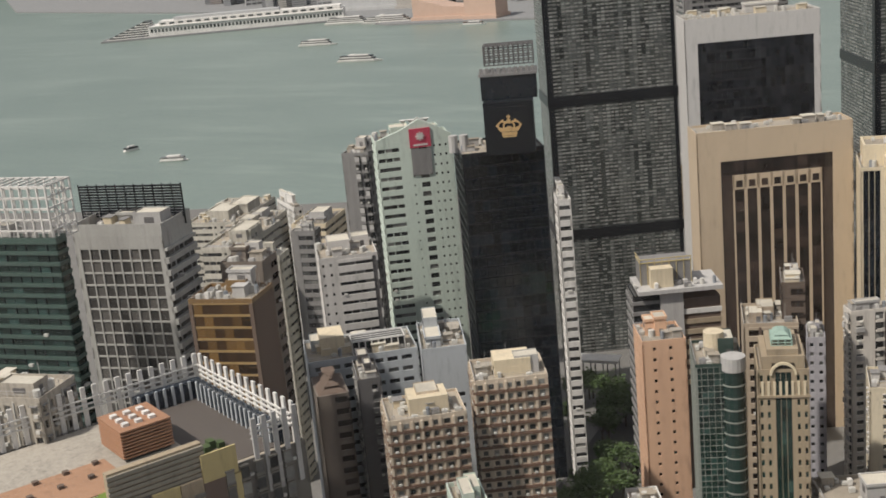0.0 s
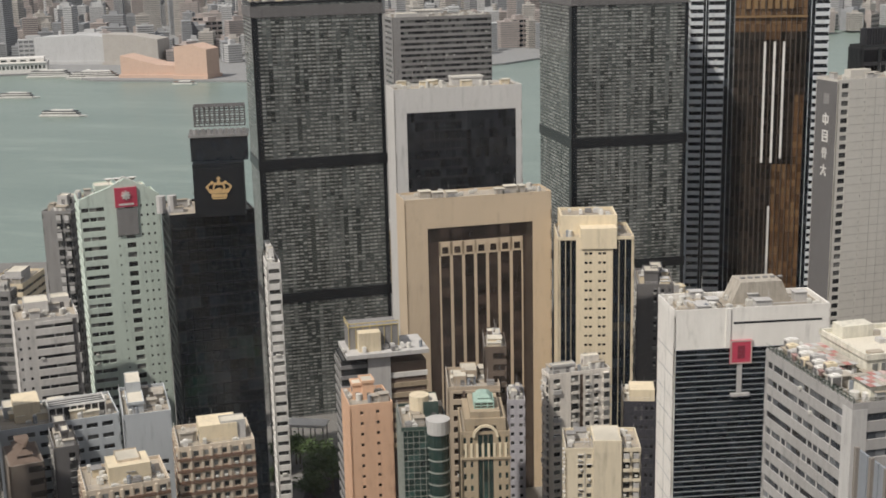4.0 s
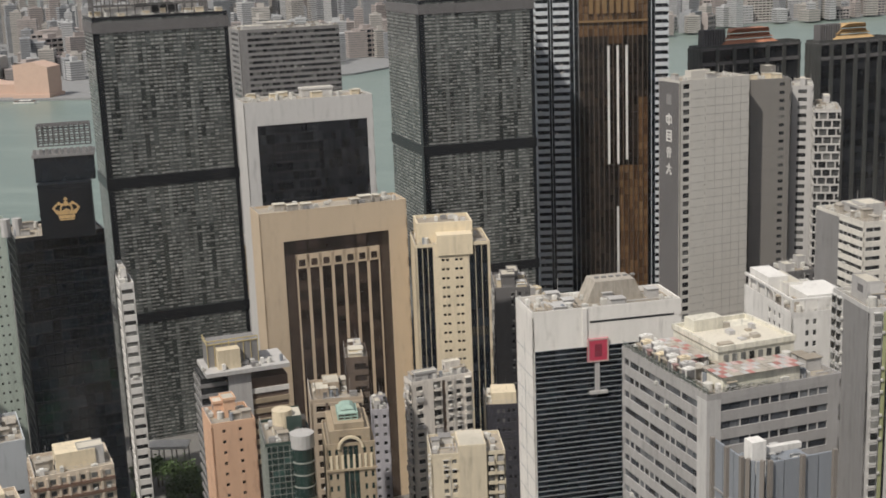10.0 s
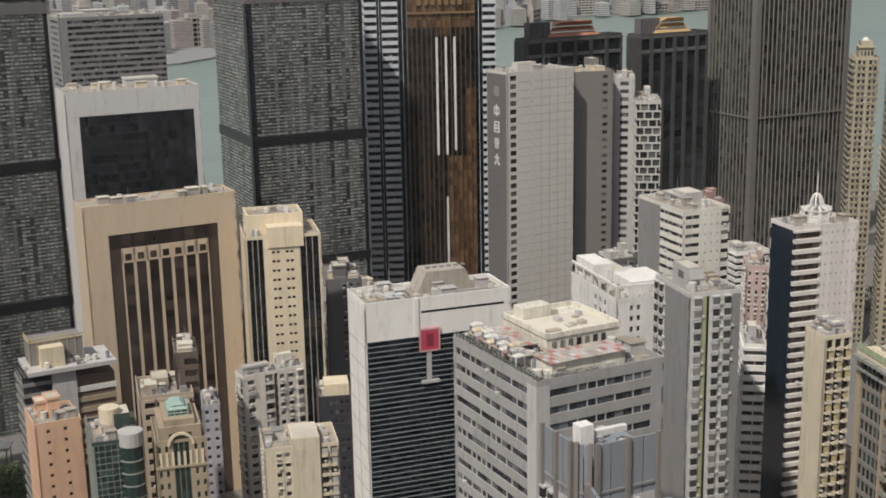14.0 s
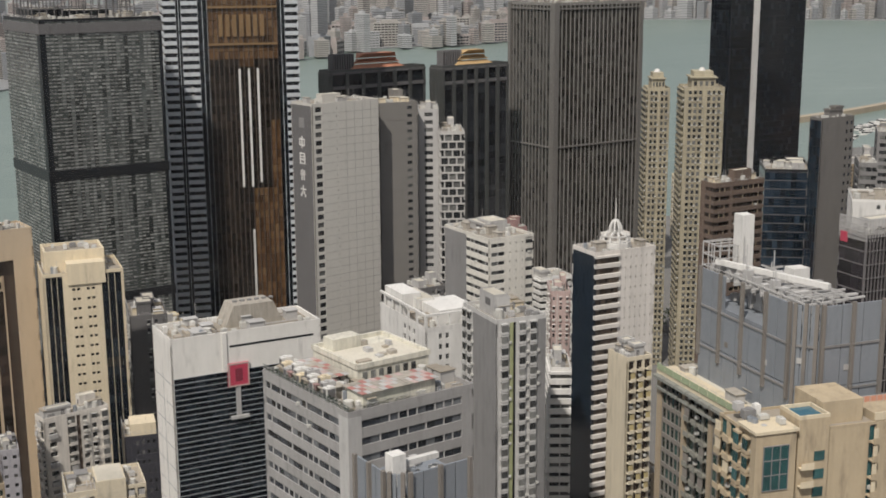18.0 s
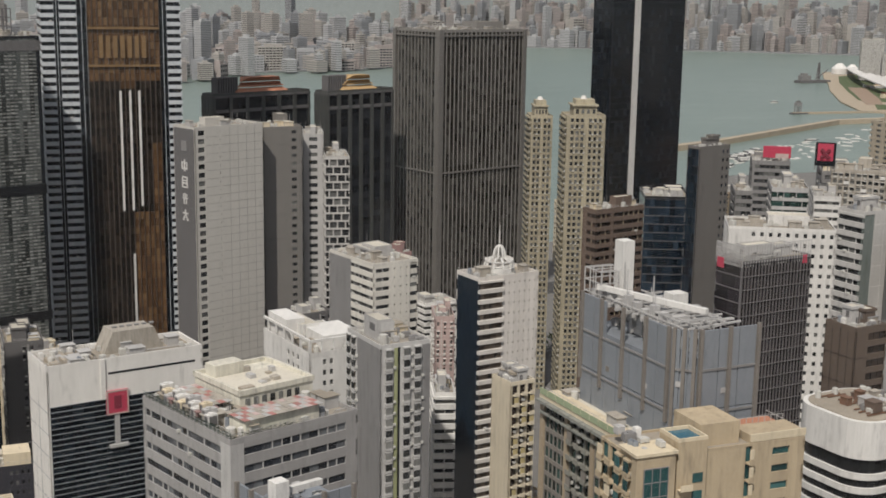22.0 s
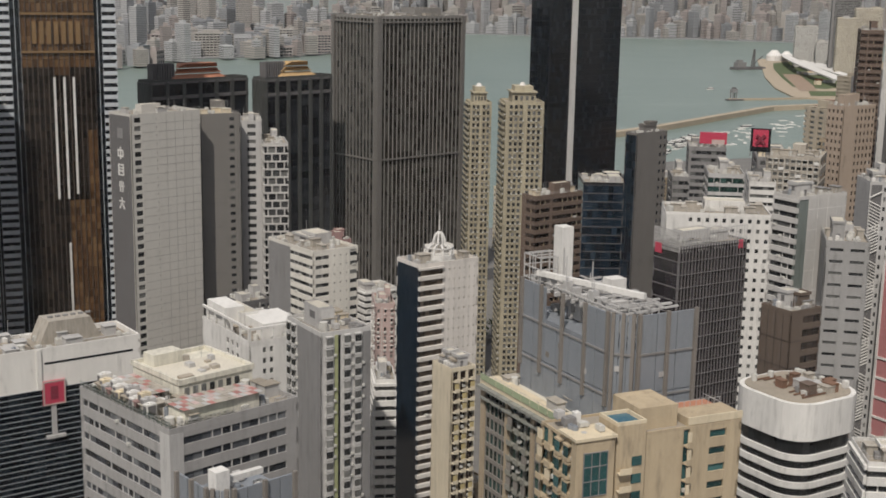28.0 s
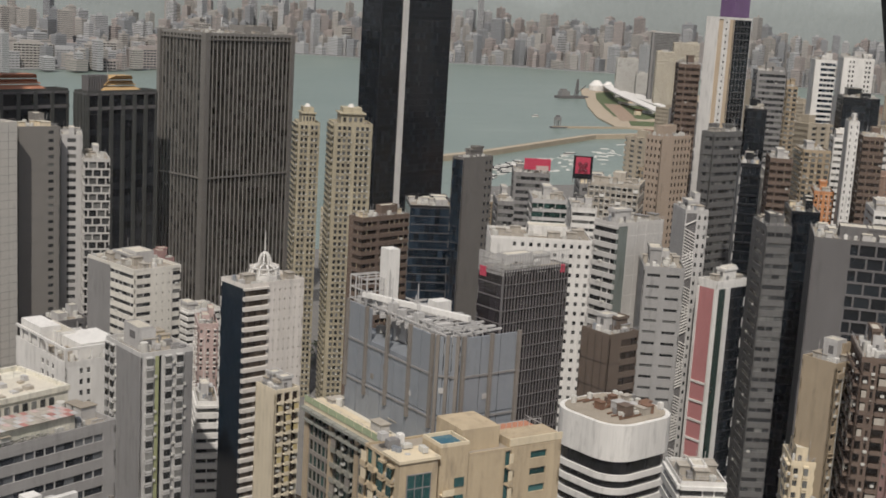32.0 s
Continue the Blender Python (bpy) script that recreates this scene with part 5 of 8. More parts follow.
    tall_bw = Style(3.1, WHITE, DGREY, G_BLACK, [(0, 0.96, "glass", 2.6, 0.93, 0.1), (0.96, 1, "wall")], [(0, 0.45, "wall"), (0.45, 0.62, "paint", BEIGE, -0.3), (0.62, 0.84, "win", 2.6, 0.25, 0.3), (0.84, 1, "paint", BEIGE, 0.0)])
    dark_lattice = Style(3.5, BLACK, PALE, G_BLACK, [(0, 1, "cell", 5.0, 0.15)], [(0, 1, "glass", 2.4, 0.9, 0.05)])
    brick_win = Style(3.5, BRICK, BRICK, G_BROWN, [(0, 0.4, "wall"), (0.4, 1, "win", 2.6, 0.5, 0.5)], [(0, 1, "win", 2.8, 0.45, 0.45)])
    beige_bays = Style(2.9, TAN, CREAM, G_ROOM, [(0, 1, "bay", 3.2, 0.9)], [(0, 1, "bay", 3.2, 0.9)])
    white_dark2 = Style(3.3, WHITE, WHITE, G_BLUE, [(0, 0.3, "wall"), (0.3, 1, "strip", 0.55, 2.4)], [(0, 1, "wall")])
    orange = Style(3.1, ORANGE, CREAM, G_ROOM, [(0, 1, "apt", 2.6, 0.4, 0.45)], [(0, 1, "apt", 2.6, 0.4, 0.45)])
    black_grid = Style(4.4, DGREY, GREY, G_BLACK, [(0, 0.42, "wall"), (0.42, 1, "cell", 6.5, 0.3)], [(0, 1, "wall")])
    tan = Style(3.0, TAN, TAN, G_ROOM, [(0, 1, "apt", 2.6, 0.5, 0.5)], [(0, 1, "wall")])
    slat = Style(3.2, PALE, PALE, G_DARK, [(0, 0.5, "paint", DGREY, -0.1), (0.5, 1, "win", 2.6, 0.4, 0.45)], [(0, 1, "wall", 2)])
    slots = Style(3.5, wallmat("mid_grey_render", (0.30, 0.295, 0.285), lo=0.6), DGREY, G_DARK, [(0, 0.08, "wall"), (0.08, 0.44, "win", 3.6, 0.85, 0.26), (0.44, 0.54, "wall"), (0.54, 0.92, "win", 3.6, 0.85, 0.26), (0.92, 1, "wall")], [(0, 1, "wall", 3)])
    flank = Style(3.2, wallmat("pale_flank_panel", (0.50, 0.485, 0.46), lo=0.7), WHITE, G_DARK, [(0, 0.22, "paint", wallmat("grey_green_strip", (0.16, 0.185, 0.17)), -0.2), (0.22, 1, "wall", 2, 3.4)], [(0, 1, "strip", 0.5, 2.6, 0.3)])
    charcoal_strip = Style(3.5, wallmat("charcoal_render", (0.12, 0.118, 0.115)), DGREY, G_DARK, [(0, 0.06, "wall"), (0.06, 1, "strip", 0.42, 2.4)], [(0, 0.3, "wall"), (0.3, 0.9, "strip", 0.42, 2.4), (0.9, 1, "wall")])
    yellow = Style(3.0, YELLOW, WHITE, G_ROOM, [(0, 1, "win", 2.0, 0.5, 0.5)], [(0, 1, "win", 2.0, 0.5, 0.5)])



# ---- sea, land and distance ----
def watermat():
    m, t, p = base_nodes("harbour_water")
    patch = noisen(t, 0.004, (1, 2.2, 1), 5.0)
    wake = t.nodes.new("ShaderNodeValToRGB")
    wake.color_ramp.elements[0].position, wake.color_ramp.elements[1].position = 0.52, 0.72
    t.links.new(noisen(t, 0.012, (0.35, 2.4, 1), 8.0, 0.7), wake.inputs[0])
    big = mathn(t, "ADD", patch, mathn(t, "MULTIPLY", wake.outputs[0], 0.9), True)
    mx = t.nodes.new("ShaderNodeMix")
    mx.data_type = "RGBA"
    mx.inputs[6].default_value = (0.116, 0.164, 0.146, 1)
    mx.inputs[7].default_value = (0.202, 0.255, 0.226, 1)
    t.links.new(big, mx.inputs[0])
    t.links.new(mx.outputs[2], p.inputs["Base Color"])
    p.inputs["Roughness"].default_value = 0.32
    p.inputs["Specular IOR Level"].default_value = 0.35
    b = t.nodes.new("ShaderNodeBump")
    b.inputs["Strength"].default_value = 0.55
    b.inputs["Distance"].default_value = 1.2
    t.links.new(noisen(t, 0.06, (1, 2.5, 1), 6.0, 0.7), b.inputs["Height"])
    t.links.new(b.outputs[0], p.inputs["Normal"])
    return m


def sheet(name, outline, z, material, label, category, thick=0.0):
    b = Boxes()
    n = len(outline)
    b.v += [(x, y, z) for x, y in outline]
    b.f.append(tuple(range(n)))
    if thick:
        b.v += [(x, y, z - thick) for x, y in outline]
        for i in range(n):
            j = (i + 1) % n
            b.f.append((i, n + i, n + j, j))
    return tagged(new(name, b.mesh(name, material)), label, category, kind="structure")


ASPHALT = wallmat("asphalt", (0.055, 0.055, 0.055), lo=0.6)
CONCRETE = wallmat("city_ground", (0.17, 0.165, 0.155), lo=0.5, streak=0.2)
QUAY = wallmat("quay_concrete", (0.23, 0.235, 0.235), lo=0.6, streak=0.2)
SAND = wallmat("reclaimed_sand", (0.42, 0.35, 0.26), lo=0.6, streak=0.2)
sheet("water", [(-9000, -9000), (9000, -9000), (9000, 9000), (-9000, 9000)], 0.0, watermat(),
      "grey-green choppy harbour water", "sea")
sheet("ground", [(-2500, -2500), (3200, -2500), (3200, 1150), (2300, 1700), (1700, 2100), (1250, 2000), (1100, 1760),
                 (760, 1500), (520, 1250), (330, 980), (120, 920), (-150, 1080), (-330, 900), (-420, 720),
                 (-600, 660), (-900, 600), (-2500, 300)], 4.0, CONCRETE,
      "grey built-up city ground with kerbs and yards", "ground", 6.0)
sheet("land_1", [(-4300, 3900), (-2500, 2330), (-1420, 2000), (-1250, 1870), (-1080, 1755), (-790, 1765),
                 (-500, 2050), (-250, 2700), (60, 2950), (500, 3200), (700, 4300), (600, 7000), (-4300, 7000)], 3.0, QUAY,
      "far harbour shore with quays and city blocks", "land", 5.0)
sheet("land_2", [(r * math.sin(radians(a)), r * math.cos(radians(a))) for r, a in ((4700, 9), (4520, 10), (4500, 16), (4500, 24), (4480, 31), (4400, 37), (4200, 44), (4200, 60), (7000, 60), (7000, 9))],
      3.0, QUAY, "far eastern shore with dense towers", "land", 5.0)


# a ridge of hills round the horizon: bearing, height of the skyline
RIDGE = ((-62, 330), (-52, 420), (-44, 470), (-38, 430), (-32, 391), (-27.6, 341), (-25, 386), (-21, 311), (-18.6, 290),
         (-14.5, 399), (-11, 360), (-6, 285), (0, 372), (3, 340), (7, 400), (10, 368), (13.5, 436), (16, 340), (18.5, 250),
         (22.3, 300), (26, 240), (28.5, 345), (31, 390), (34, 300), (40, 310), (47, 380), (56, 420), (66, 360))


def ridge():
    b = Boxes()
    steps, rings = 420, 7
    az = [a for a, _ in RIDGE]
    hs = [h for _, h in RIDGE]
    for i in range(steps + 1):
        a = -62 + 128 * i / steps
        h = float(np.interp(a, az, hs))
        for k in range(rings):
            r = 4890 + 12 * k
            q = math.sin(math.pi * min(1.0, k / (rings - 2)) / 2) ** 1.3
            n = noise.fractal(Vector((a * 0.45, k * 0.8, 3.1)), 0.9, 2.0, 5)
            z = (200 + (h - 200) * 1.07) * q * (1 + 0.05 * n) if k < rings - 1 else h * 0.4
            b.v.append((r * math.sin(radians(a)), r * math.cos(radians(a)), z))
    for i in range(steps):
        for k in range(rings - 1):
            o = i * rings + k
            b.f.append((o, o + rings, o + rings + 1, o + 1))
    # distance haze is painted into the pale grey-green hill colour
    ob = new("backdrop", b.mesh("backdrop", wallmat("haze_painted_hills", (0.25, 0.28, 0.275), lo=0.6, streak=0.1)))
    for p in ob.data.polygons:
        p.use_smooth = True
    return tagged(ob, "blue-green hill range behind the far city, paled with painted haze", "hills", kind="structure")


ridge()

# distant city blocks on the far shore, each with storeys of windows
# greyed walls and lightened glass hold the distance haze in their colours
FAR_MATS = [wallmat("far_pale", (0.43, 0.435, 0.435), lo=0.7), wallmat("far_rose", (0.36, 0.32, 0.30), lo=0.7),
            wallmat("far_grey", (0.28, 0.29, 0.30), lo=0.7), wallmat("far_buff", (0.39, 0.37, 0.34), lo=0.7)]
FAR_GLASS = [glassmat("haze_pale_far_glass", (0.19, 0.195, 0.2), rough=0.25, light=0.4), G_BLUE]


FAR_KINDS = {}


def far_kind(i, w, d, h, fl):
    """Meshes of a distant block, built once for each size."""
    rnd = random.Random(900 + i)
    core, wall = Boxes(), Boxes()
    core.box(0.6, w - 0.6, 0.6, d - 0.6, 0, h - 0.5)
    n = int(h / fl)
    for k in range(n + 1):
        z = h * k / n
        wall.box(0, w, 0, d, z - (fl * 0.28 if k else 0), min(h, z + fl * 0.28), True)
    cols = max(2, int(w / 9))
    for k in range(cols + 1):
        x = (w - 1.8) * k / cols
        wall.box(x, x + 1.8, -0.15, d + 0.15, 0, h + 0.2)
    wall.box(w * 0.25, w * 0.7, d * 0.2, d * 0.8, h, h + rnd.uniform(4, 9))
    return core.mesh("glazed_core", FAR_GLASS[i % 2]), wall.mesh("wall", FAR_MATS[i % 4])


for i in range(16):
    r = random.Random(50 + i)
    FAR_KINDS[i] = far_kind(i, r.uniform(24, 60), r.uniform(18, 34), (34, 48, 62, 80, 95, 110, 44, 56, 30, 72, 88, 120, 40, 26, 66, 100)[i], 7.0)


def far_block(x, y, kind, br, z=3.0, scale=1.0, label="distant tower block on the far shore"):
    e = thing("distant_block", label, "building", pose(x, y, z, 0, 0, 90 - br) @ Matrix.Scale(scale, 4), "far shore blocks")
    for nm, me in zip(("glazed_core", "wall"), FAR_KINDS[kind]):
        ob = new(nm, me)
        ob.parent = e
        if nm == "wall":
            tagged(ob, kind="stuff")
    return e


far = random.Random(77)


def far_spot(east):
    """A place on the far shore, and how far it lies behind the quay."""
    if east:
        a = 9.5 + far.random() * 38
        lo = float(np.interp(a, (10, 16, 24, 31, 37, 44, 50), (4520, 4500, 4500, 4480, 4400, 4200, 4200)))
        r = lo + 15 + far.random() * (4860 - lo)
        return r * math.sin(radians(a)), lo * math.cos(radians(a)), r * math.cos(radians(a))
    x = -3400 + far.random() * 4050
    lo = 1960 if x > -1500 else 1960 + (-1500 - x) * 0.75
    if x > -550:
        lo = 2250 + max(0, (x + 400)) * 0.95
    return x, lo, lo + 60 + far.random() ** 1.2 * 2100


# blocks along the quays, one by one
for k in range(110):
    x, lo, y = far_spot(k % 3 == 0)
    y = lo + 40 + (y - lo) * 0.25
    far_block(x, y, far.choice((6, 8, 12, 13, 0, 7, 1) if k % 3 else (1, 2, 3, 4, 9, 14)), far.uniform(20, 75), scale=far.uniform(0.8, 1.2))


# long low sheds and glass offices on the eastern quay
for k in range(4):
    FAR_KINDS[16 + k] = far_kind(16 + k, (150, 110, 130, 90)[k], 34, (36, 46, 30, 54)[k], 6.0)
for k in range(15):
    q = k / 14
    far_block(40 + 620 * q + far.uniform(-20, 20), 3000 + 300 * q + (k % 3) * 130, 16 + k % 4, far.uniform(66, 80), label="long low office block on the far quay")


def far_city():
    """The countless blocks behind, in one mesh for each tone."""
    sets = [Boxes() for _ in range(5)]
    for k in range(3000):
        x, lo, y = far_spot(k % 5 < 2)
        if math.hypot(x, y) > (4870 if k % 5 < 2 else 4540):
            continue
        deep = min(1.0, (y - lo) / (900 if k % 5 > 1 else 220))
        w, d = far.uniform(16, 46), far.uniform(14, 30)
        h = far.uniform(18, 52) + deep * far.uniform(0, 70) + (45 if far.random() < 0.12 else 0) + (deep * far.uniform(0, 80) if k % 5 < 2 else 0)
        a = radians(far.choice((15, 32, 50, 105, 122)) + far.uniform(-5, 5))
        u, v = Vector((math.cos(a), math.sin(a))), Vector((-math.sin(a), math.cos(a)))
        b, glass = sets[k % 4], sets[4]

        def prism(m, i0, z0, z1):
            n = len(m.v)
            for z in (z0, z1):
                for p, q in ((i0, i0), (w - i0, i0), (w - i0, d - i0), (i0, d - i0)):
                    o = Vector((x, y)) + u * p + v * q
                    m.v.append((o.x, o.y, z))
            for q in ((0, 1, 5, 4), (1, 2, 6, 5), (2, 3, 7, 6), (3, 0, 4, 7), (4, 5, 6, 7)):
                m.f.append(tuple(n + j for j in q))

        prism(glass, 0.8, 3, 3 + h - 1)
        fl = 3.8 if y < 3000 else 5.0
        n = int(h / fl)
        for j in range(n):
            prism(b, 0.0, 3 + (j + 0.32) * h / n, 3 + (j + 1) * h / n)
        prism(b, w * 0.3, 3 + h, 3 + h + far.uniform(3, 8))
    root = thing("distant_city", "mass of distant tower blocks across the harbour in haze-paled colours", "city", pose(0, 0, 0), kind="stuff")
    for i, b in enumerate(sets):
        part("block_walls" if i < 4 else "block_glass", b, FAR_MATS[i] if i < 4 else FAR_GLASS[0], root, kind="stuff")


far_city()


def east_city():
    """Packed blocks of the island's eastern districts behind the nearer towers."""
    rnd = random.Random(404)
    tones = [wallmat("east_buff", (0.40, 0.35, 0.27), lo=0.55), wallmat("east_white", (0.50, 0.49, 0.46), lo=0.55), wallmat("east_grey", (0.20, 0.195, 0.19), lo=0.55),
             wallmat("east_rose", (0.36, 0.25, 0.19), lo=0.55)]
    sets = [Boxes() for _ in tones]
    glass = Boxes()
    spots = []
    for k in range(2600):
        a, r = radians(rnd.uniform(31.3, 52)), rnd.uniform(780, 2500)
        x, y = r * math.sin(a), r * math.cos(a)
        if y > 1380 + 0.25 * (x - 700) or (x < 1000 and y > 1150):
            continue
        if any((x - p) ** 2 + (y - q) ** 2 < 30 ** 2 for p, q in spots):
            continue
        spots.append((x, y))
        w, d, h = rnd.uniform(16, 26), rnd.uniform(14, 22), rnd.uniform(40, 88) + (rnd.uniform(20, 55) if rnd.random() < 0.3 else 0)
        t = radians(rnd.choice((10, 24, 100)) + rnd.uniform(-6, 6))
        u, v = Vector((math.cos(t), math.sin(t))), Vector((-math.sin(t), math.cos(t)))
        m = sets[rnd.randrange(4)]

        def prism(m, i0, z0, z1):
            n = len(m.v)
            for z in (z0, z1):
                for p, q in ((i0, i0), (w - i0, i0), (w - i0, d - i0), (i0, d - i0)):
                    o = Vector((x, y)) + u * p + v * q
                    m.v.append((o.x, o.y, z))
            for q in ((0, 1, 5, 4), (1, 2, 6, 5), (2, 3, 7, 6), (3, 0, 4, 7), (4, 5, 6, 7)):
                m.f.append(tuple(n + j for j in q))

        prism(glass, 0.7, 4, 4 + h)
        n = int(h / 3.6)
        for j in range(n):
            prism(m, 0.0, 4 + (j + 0.5) * h / n, 4 + (j + 1) * h / n)
        for f0 in (0.0, 0.36, 0.72):
            o = Vector((x, y)) + u * (w * f0)
            n0 = len(m.v)
            for z in (4, 4 + h + 0.4):
                for p, q in ((0, -0.25), (w * 0.16, -0.25), (w * 0.16, d + 0.25), (0, d + 0.25)):
                    c = o + u * p + v * q
                    m.v.append((c.x, c.y, z))
            for q in ((0, 1, 5, 4), (1, 2, 6, 5), (2, 3, 7, 6), (3, 0, 4, 7), (4, 5, 6, 7)):
                m.f.append(tuple(n0 + j for j in q))
        prism(m, w * 0.28, 4 + h, 4 + h + rnd.uniform(3, 7))
    root = thing("distant_city", "packed apartment towers of the eastern districts", "city", pose(0, 0, 0), kind="stuff")
    for b, t in zip(sets, tones):
        part("block_walls", b, t, root, kind="stuff")
    # eastern glass is lightened, a little haze put into its colour
    part("block_glass", glass, glassmat("haze_pale_east_glass", (0.06, 0.065, 0.07), rough=0.2, light=0.4), root, kind="stuff")


east_city()

# ---- the city, street by street ----
tower("office_tower", "dark green banded glass office tower with white roof scaffold", -219.6, 204.4, -10, 34.9, 4.0, 130.5, S.green_bands, roof="scaffold", sep=True)
tower("office_tower", "grey gridded office block with dark roof louvres", -223.1, 243.1, -12, 26.4, 15.9, 121.1, S.grey_grid, roof="louvre", sep=True)
tower("office_block", "bronze glass office block with brown frame", -188.8, 233.1, -14, 16.9, 13.1, 108.7, S.gold, sep=True)
tower("office_block", "plain brown rendered block beside the bronze one", -207.7, 262.8, -14, 12.3, 10.0, 108.1, S.brownwall, sep=True)
tower("office_block", "white low block with dark window strips near the harbour", -296.7, 364.5, -14, 16.7, 39.1, 78.0, S.old_strip, sep=True)
tower("office_block", "striped white and black block", -255.8, 333.1, -14, 10.7, 8.8, 86.3, S.old_strip, sep=True)
tower("office_block", "dark grey block with window bands", -280.8, 389.3, -14, 9.9, 6.5, 78.2, S.grey_strip)
tower("apartment_block", "white office block with strip windows and dark end", -233.9, 324.5, 52, 20.0, 19.0, 88.8, S.white_cols, sep=True)
tower("office_tower", "slim grey tower with stepped balconies", -255.9, 394.2, -14, 10.5, 15.0, 108.0, S.grey_balc, sep=True)
tower("office_block", "pale block with roof garden", -324.1, 406.6, -14, 16.1, 37.8, 70.5, S.old_strip)
tower("office_block", "cream block with yellow roof edge", -311.8, 440.9, -14, 15.9, 26.0, 65.7, S.cream_strip)
tower("hotel_tower", "pale mint tower with gabled top and red sign", -231.8, 362.2, 53.5, 20.0, 26.0, 118.1, S.mint, roof="gable", sep=True)
tower("office_block", "blue-grey low office block with glazed roof cabin", -209.9, 280.1, 51, 20.0, 31.8, 72.7, S.blue_front, roof="glasshouse", sep=True)
tower("office_block", "blue-grey office block with plain upper wall", -179.4, 292.4, 57, 24.0, 12.9, 75.0, S.blue_top, roof="clutter", sep=True)
tower("office_tower", "black glass tower below the crown sign", -192.8, 350.4, 55.5, 24.0, 26.4, 118.1, S.black_glass, roof="flat", sep=True)
tower("office_tower", "slim white tower beside black glass", -164.9, 358.9, 59.5, 14.0, 4.3, 102.0, S.white_strip, sep=True)
tower("apartment_block", "blush and maroon banded apartment block", -165.0, 249.7, 52.5, 16.0, 20.0, 73.0, S.blush_band, roof="cabin", sep=True)
tower("apartment_block", "tall blush and maroon banded apartment block", -150.8, 270.0, 57.5, 16.0, 19.0, 77.4, S.blush_band, roof="cabin", sep=True)
tower("apartment_block", "dark brown block with pyramid cap", -196.9, 264.8, 49, 16.0, 8.8, 70.7, S.brownwall, roof="pyramid", sep=True)
tower("apartment_block", "dark grey old apartment block", -187.7, 271.4, 52, 16.0, 6.5, 73.0, S.grey_plain, sep=True)
tower("apartment_block", "cream old apartment block with stained walls", -136.9, 191.0, 42.5, 18.0, 16.5, 71.4, S.cream_win, sep=True)
tower("apartment_block", "grey-green slab with blank flank", -124.2, 211.2, 52.5, 20.0, 7.5, 71.1, S.mint_plain, sep=True)
tower("apartment_block", "white slab with stacked bay windows", -115.2, 210.6, 56.5, 18.0, 7.4, 64.7, S.white_win, sep=True)
tower("apartment_block", "weathered white chamfered apartment block", -113.8, 152.2, 48.5, 26.0, 25.7, 41.8, S.cream_win, sep=True)
tower("apartment_block", "dark grey stair tower beside the pitch", -70.3, 165.7, 62, 32.2, 26.8, 33.6, S.grey_plain, sep=True)
tower("office_tower", "dark glass government tower with two black bands", -217.7, 472.2, 58, 26.0, 52.7, 176.7, S.dark_curtain, roof="screen")
tower("office_tower", "dark glass tower with fine window grid", -105.1, 550.1, 62, 49.8, 52.8, 176.3, S.dark_curtain, roof="screen")
tower("office_tower", "white framed tower with recessed dark glass", -160.2, 473.7, 62, 18.8, 51.2, 143.1, S.white_frame, roof="flat")
tower("office_tower", "beige stone tower with recessed brown bays", -135.4, 408.1, 60, 14.1, 52.3, 113.3, S.beige_frame, roof="beige", sep=True)
tower("apartment_tower", "cream tower with dark glass corners", -84.2, 416.6, 74.5, 22.0, 25.6, 100.6, S.cream_tower, roof="core", sep=True)
tower("hotel_block", "grey curved-front hotel with white floor bands", -262.2, 776.9, 60, 35.0, 64.5, 152.0, S.grey_strip)
tower("office_block", "dark grey block behind the cream tower", -64.2, 465.6, 79, 24.0, 13.5, 72.5, S.grey_plain, sep=True)
tower("apartment_tower", "weathered pale apartment tower with dark slots", -78.1, 371.9, 57, 6.3, 20.6, 67.5, S.pale_cols, sep=True)
tower("apartment_block", "light cream apartment tower with stair spine", -66.4, 338.6, 75.5, 16.0, 21.4, 57.6, S.cream_step, roof="spine", sep=True)
tower("office_block", "navy clad block with pale yellow plant room", -57.1, 385.8, 79, 16.0, 10.4, 55.9, S.navy_dots, roof="yellowbox", sep=True)
tower("apartment_tower", "salmon apartment tower with dot windows", -123.0, 317.0, 60, 14.8, 12.2, 73.6, S.salmon, sep=True)
tower("office_tower", "green glass tower with round corner bay", -100.0, 293.4, 67.5, 18.0, 12.2, 78.2, S.green_glass, roof="bay", sep=True)
tower("apartment_tower", "beige tower with green glass slot and arch", -84.1, 293.2, 71.5, 18.0, 12.3, 78.7, S.beige_slot, roof="crown", sep=True)
tower("apartment_block", "sand and brown banded block", -99.7, 334.8, 71.5, 18.0, 15.0, 74.6, S.tan_bands, sep=True)
tower("apartment_block", "dark brown plain stair tower", -91.2, 343.6, 73.5, 14.0, 6.5, 84.5, S.umber, sep=True)
tower("apartment_block", "lilac-grey slim block with small windows", -92.9, 378.8, 74.5, 12.0, 5.5, 55.6, S.lilac_win, sep=True)
tower("apartment_block", "white stepped block at the street corner", -95.5, 252.6, 60, 59.6, 8.8, 34.7, S.white_strip, sep=True)
tower("apartment_block", "pale slab block with repetitive windows", -67.3, 292.4, 62, 16.5, 40.9, 44.3, S.slab_win, sep=True)
tower("office_tower", "white tower with dark glass front and red sign", -32.2, 298.3, 68, 14.9, 38.3, 111.5, S.white_dark, roof="trap", sep=True)
tower("office_tower", "pale grey office block with strip windows", 7.3, 233.9, 60.5, 34.2, 30.0, 114.8, S.office, roof="busy", sep=True)
tower("office_tower", "grey panelled tower with blank front wall", 4.7, 540.0, 57, 15.7, 34.6, 141.1, S.grey_blank, roof="flat")
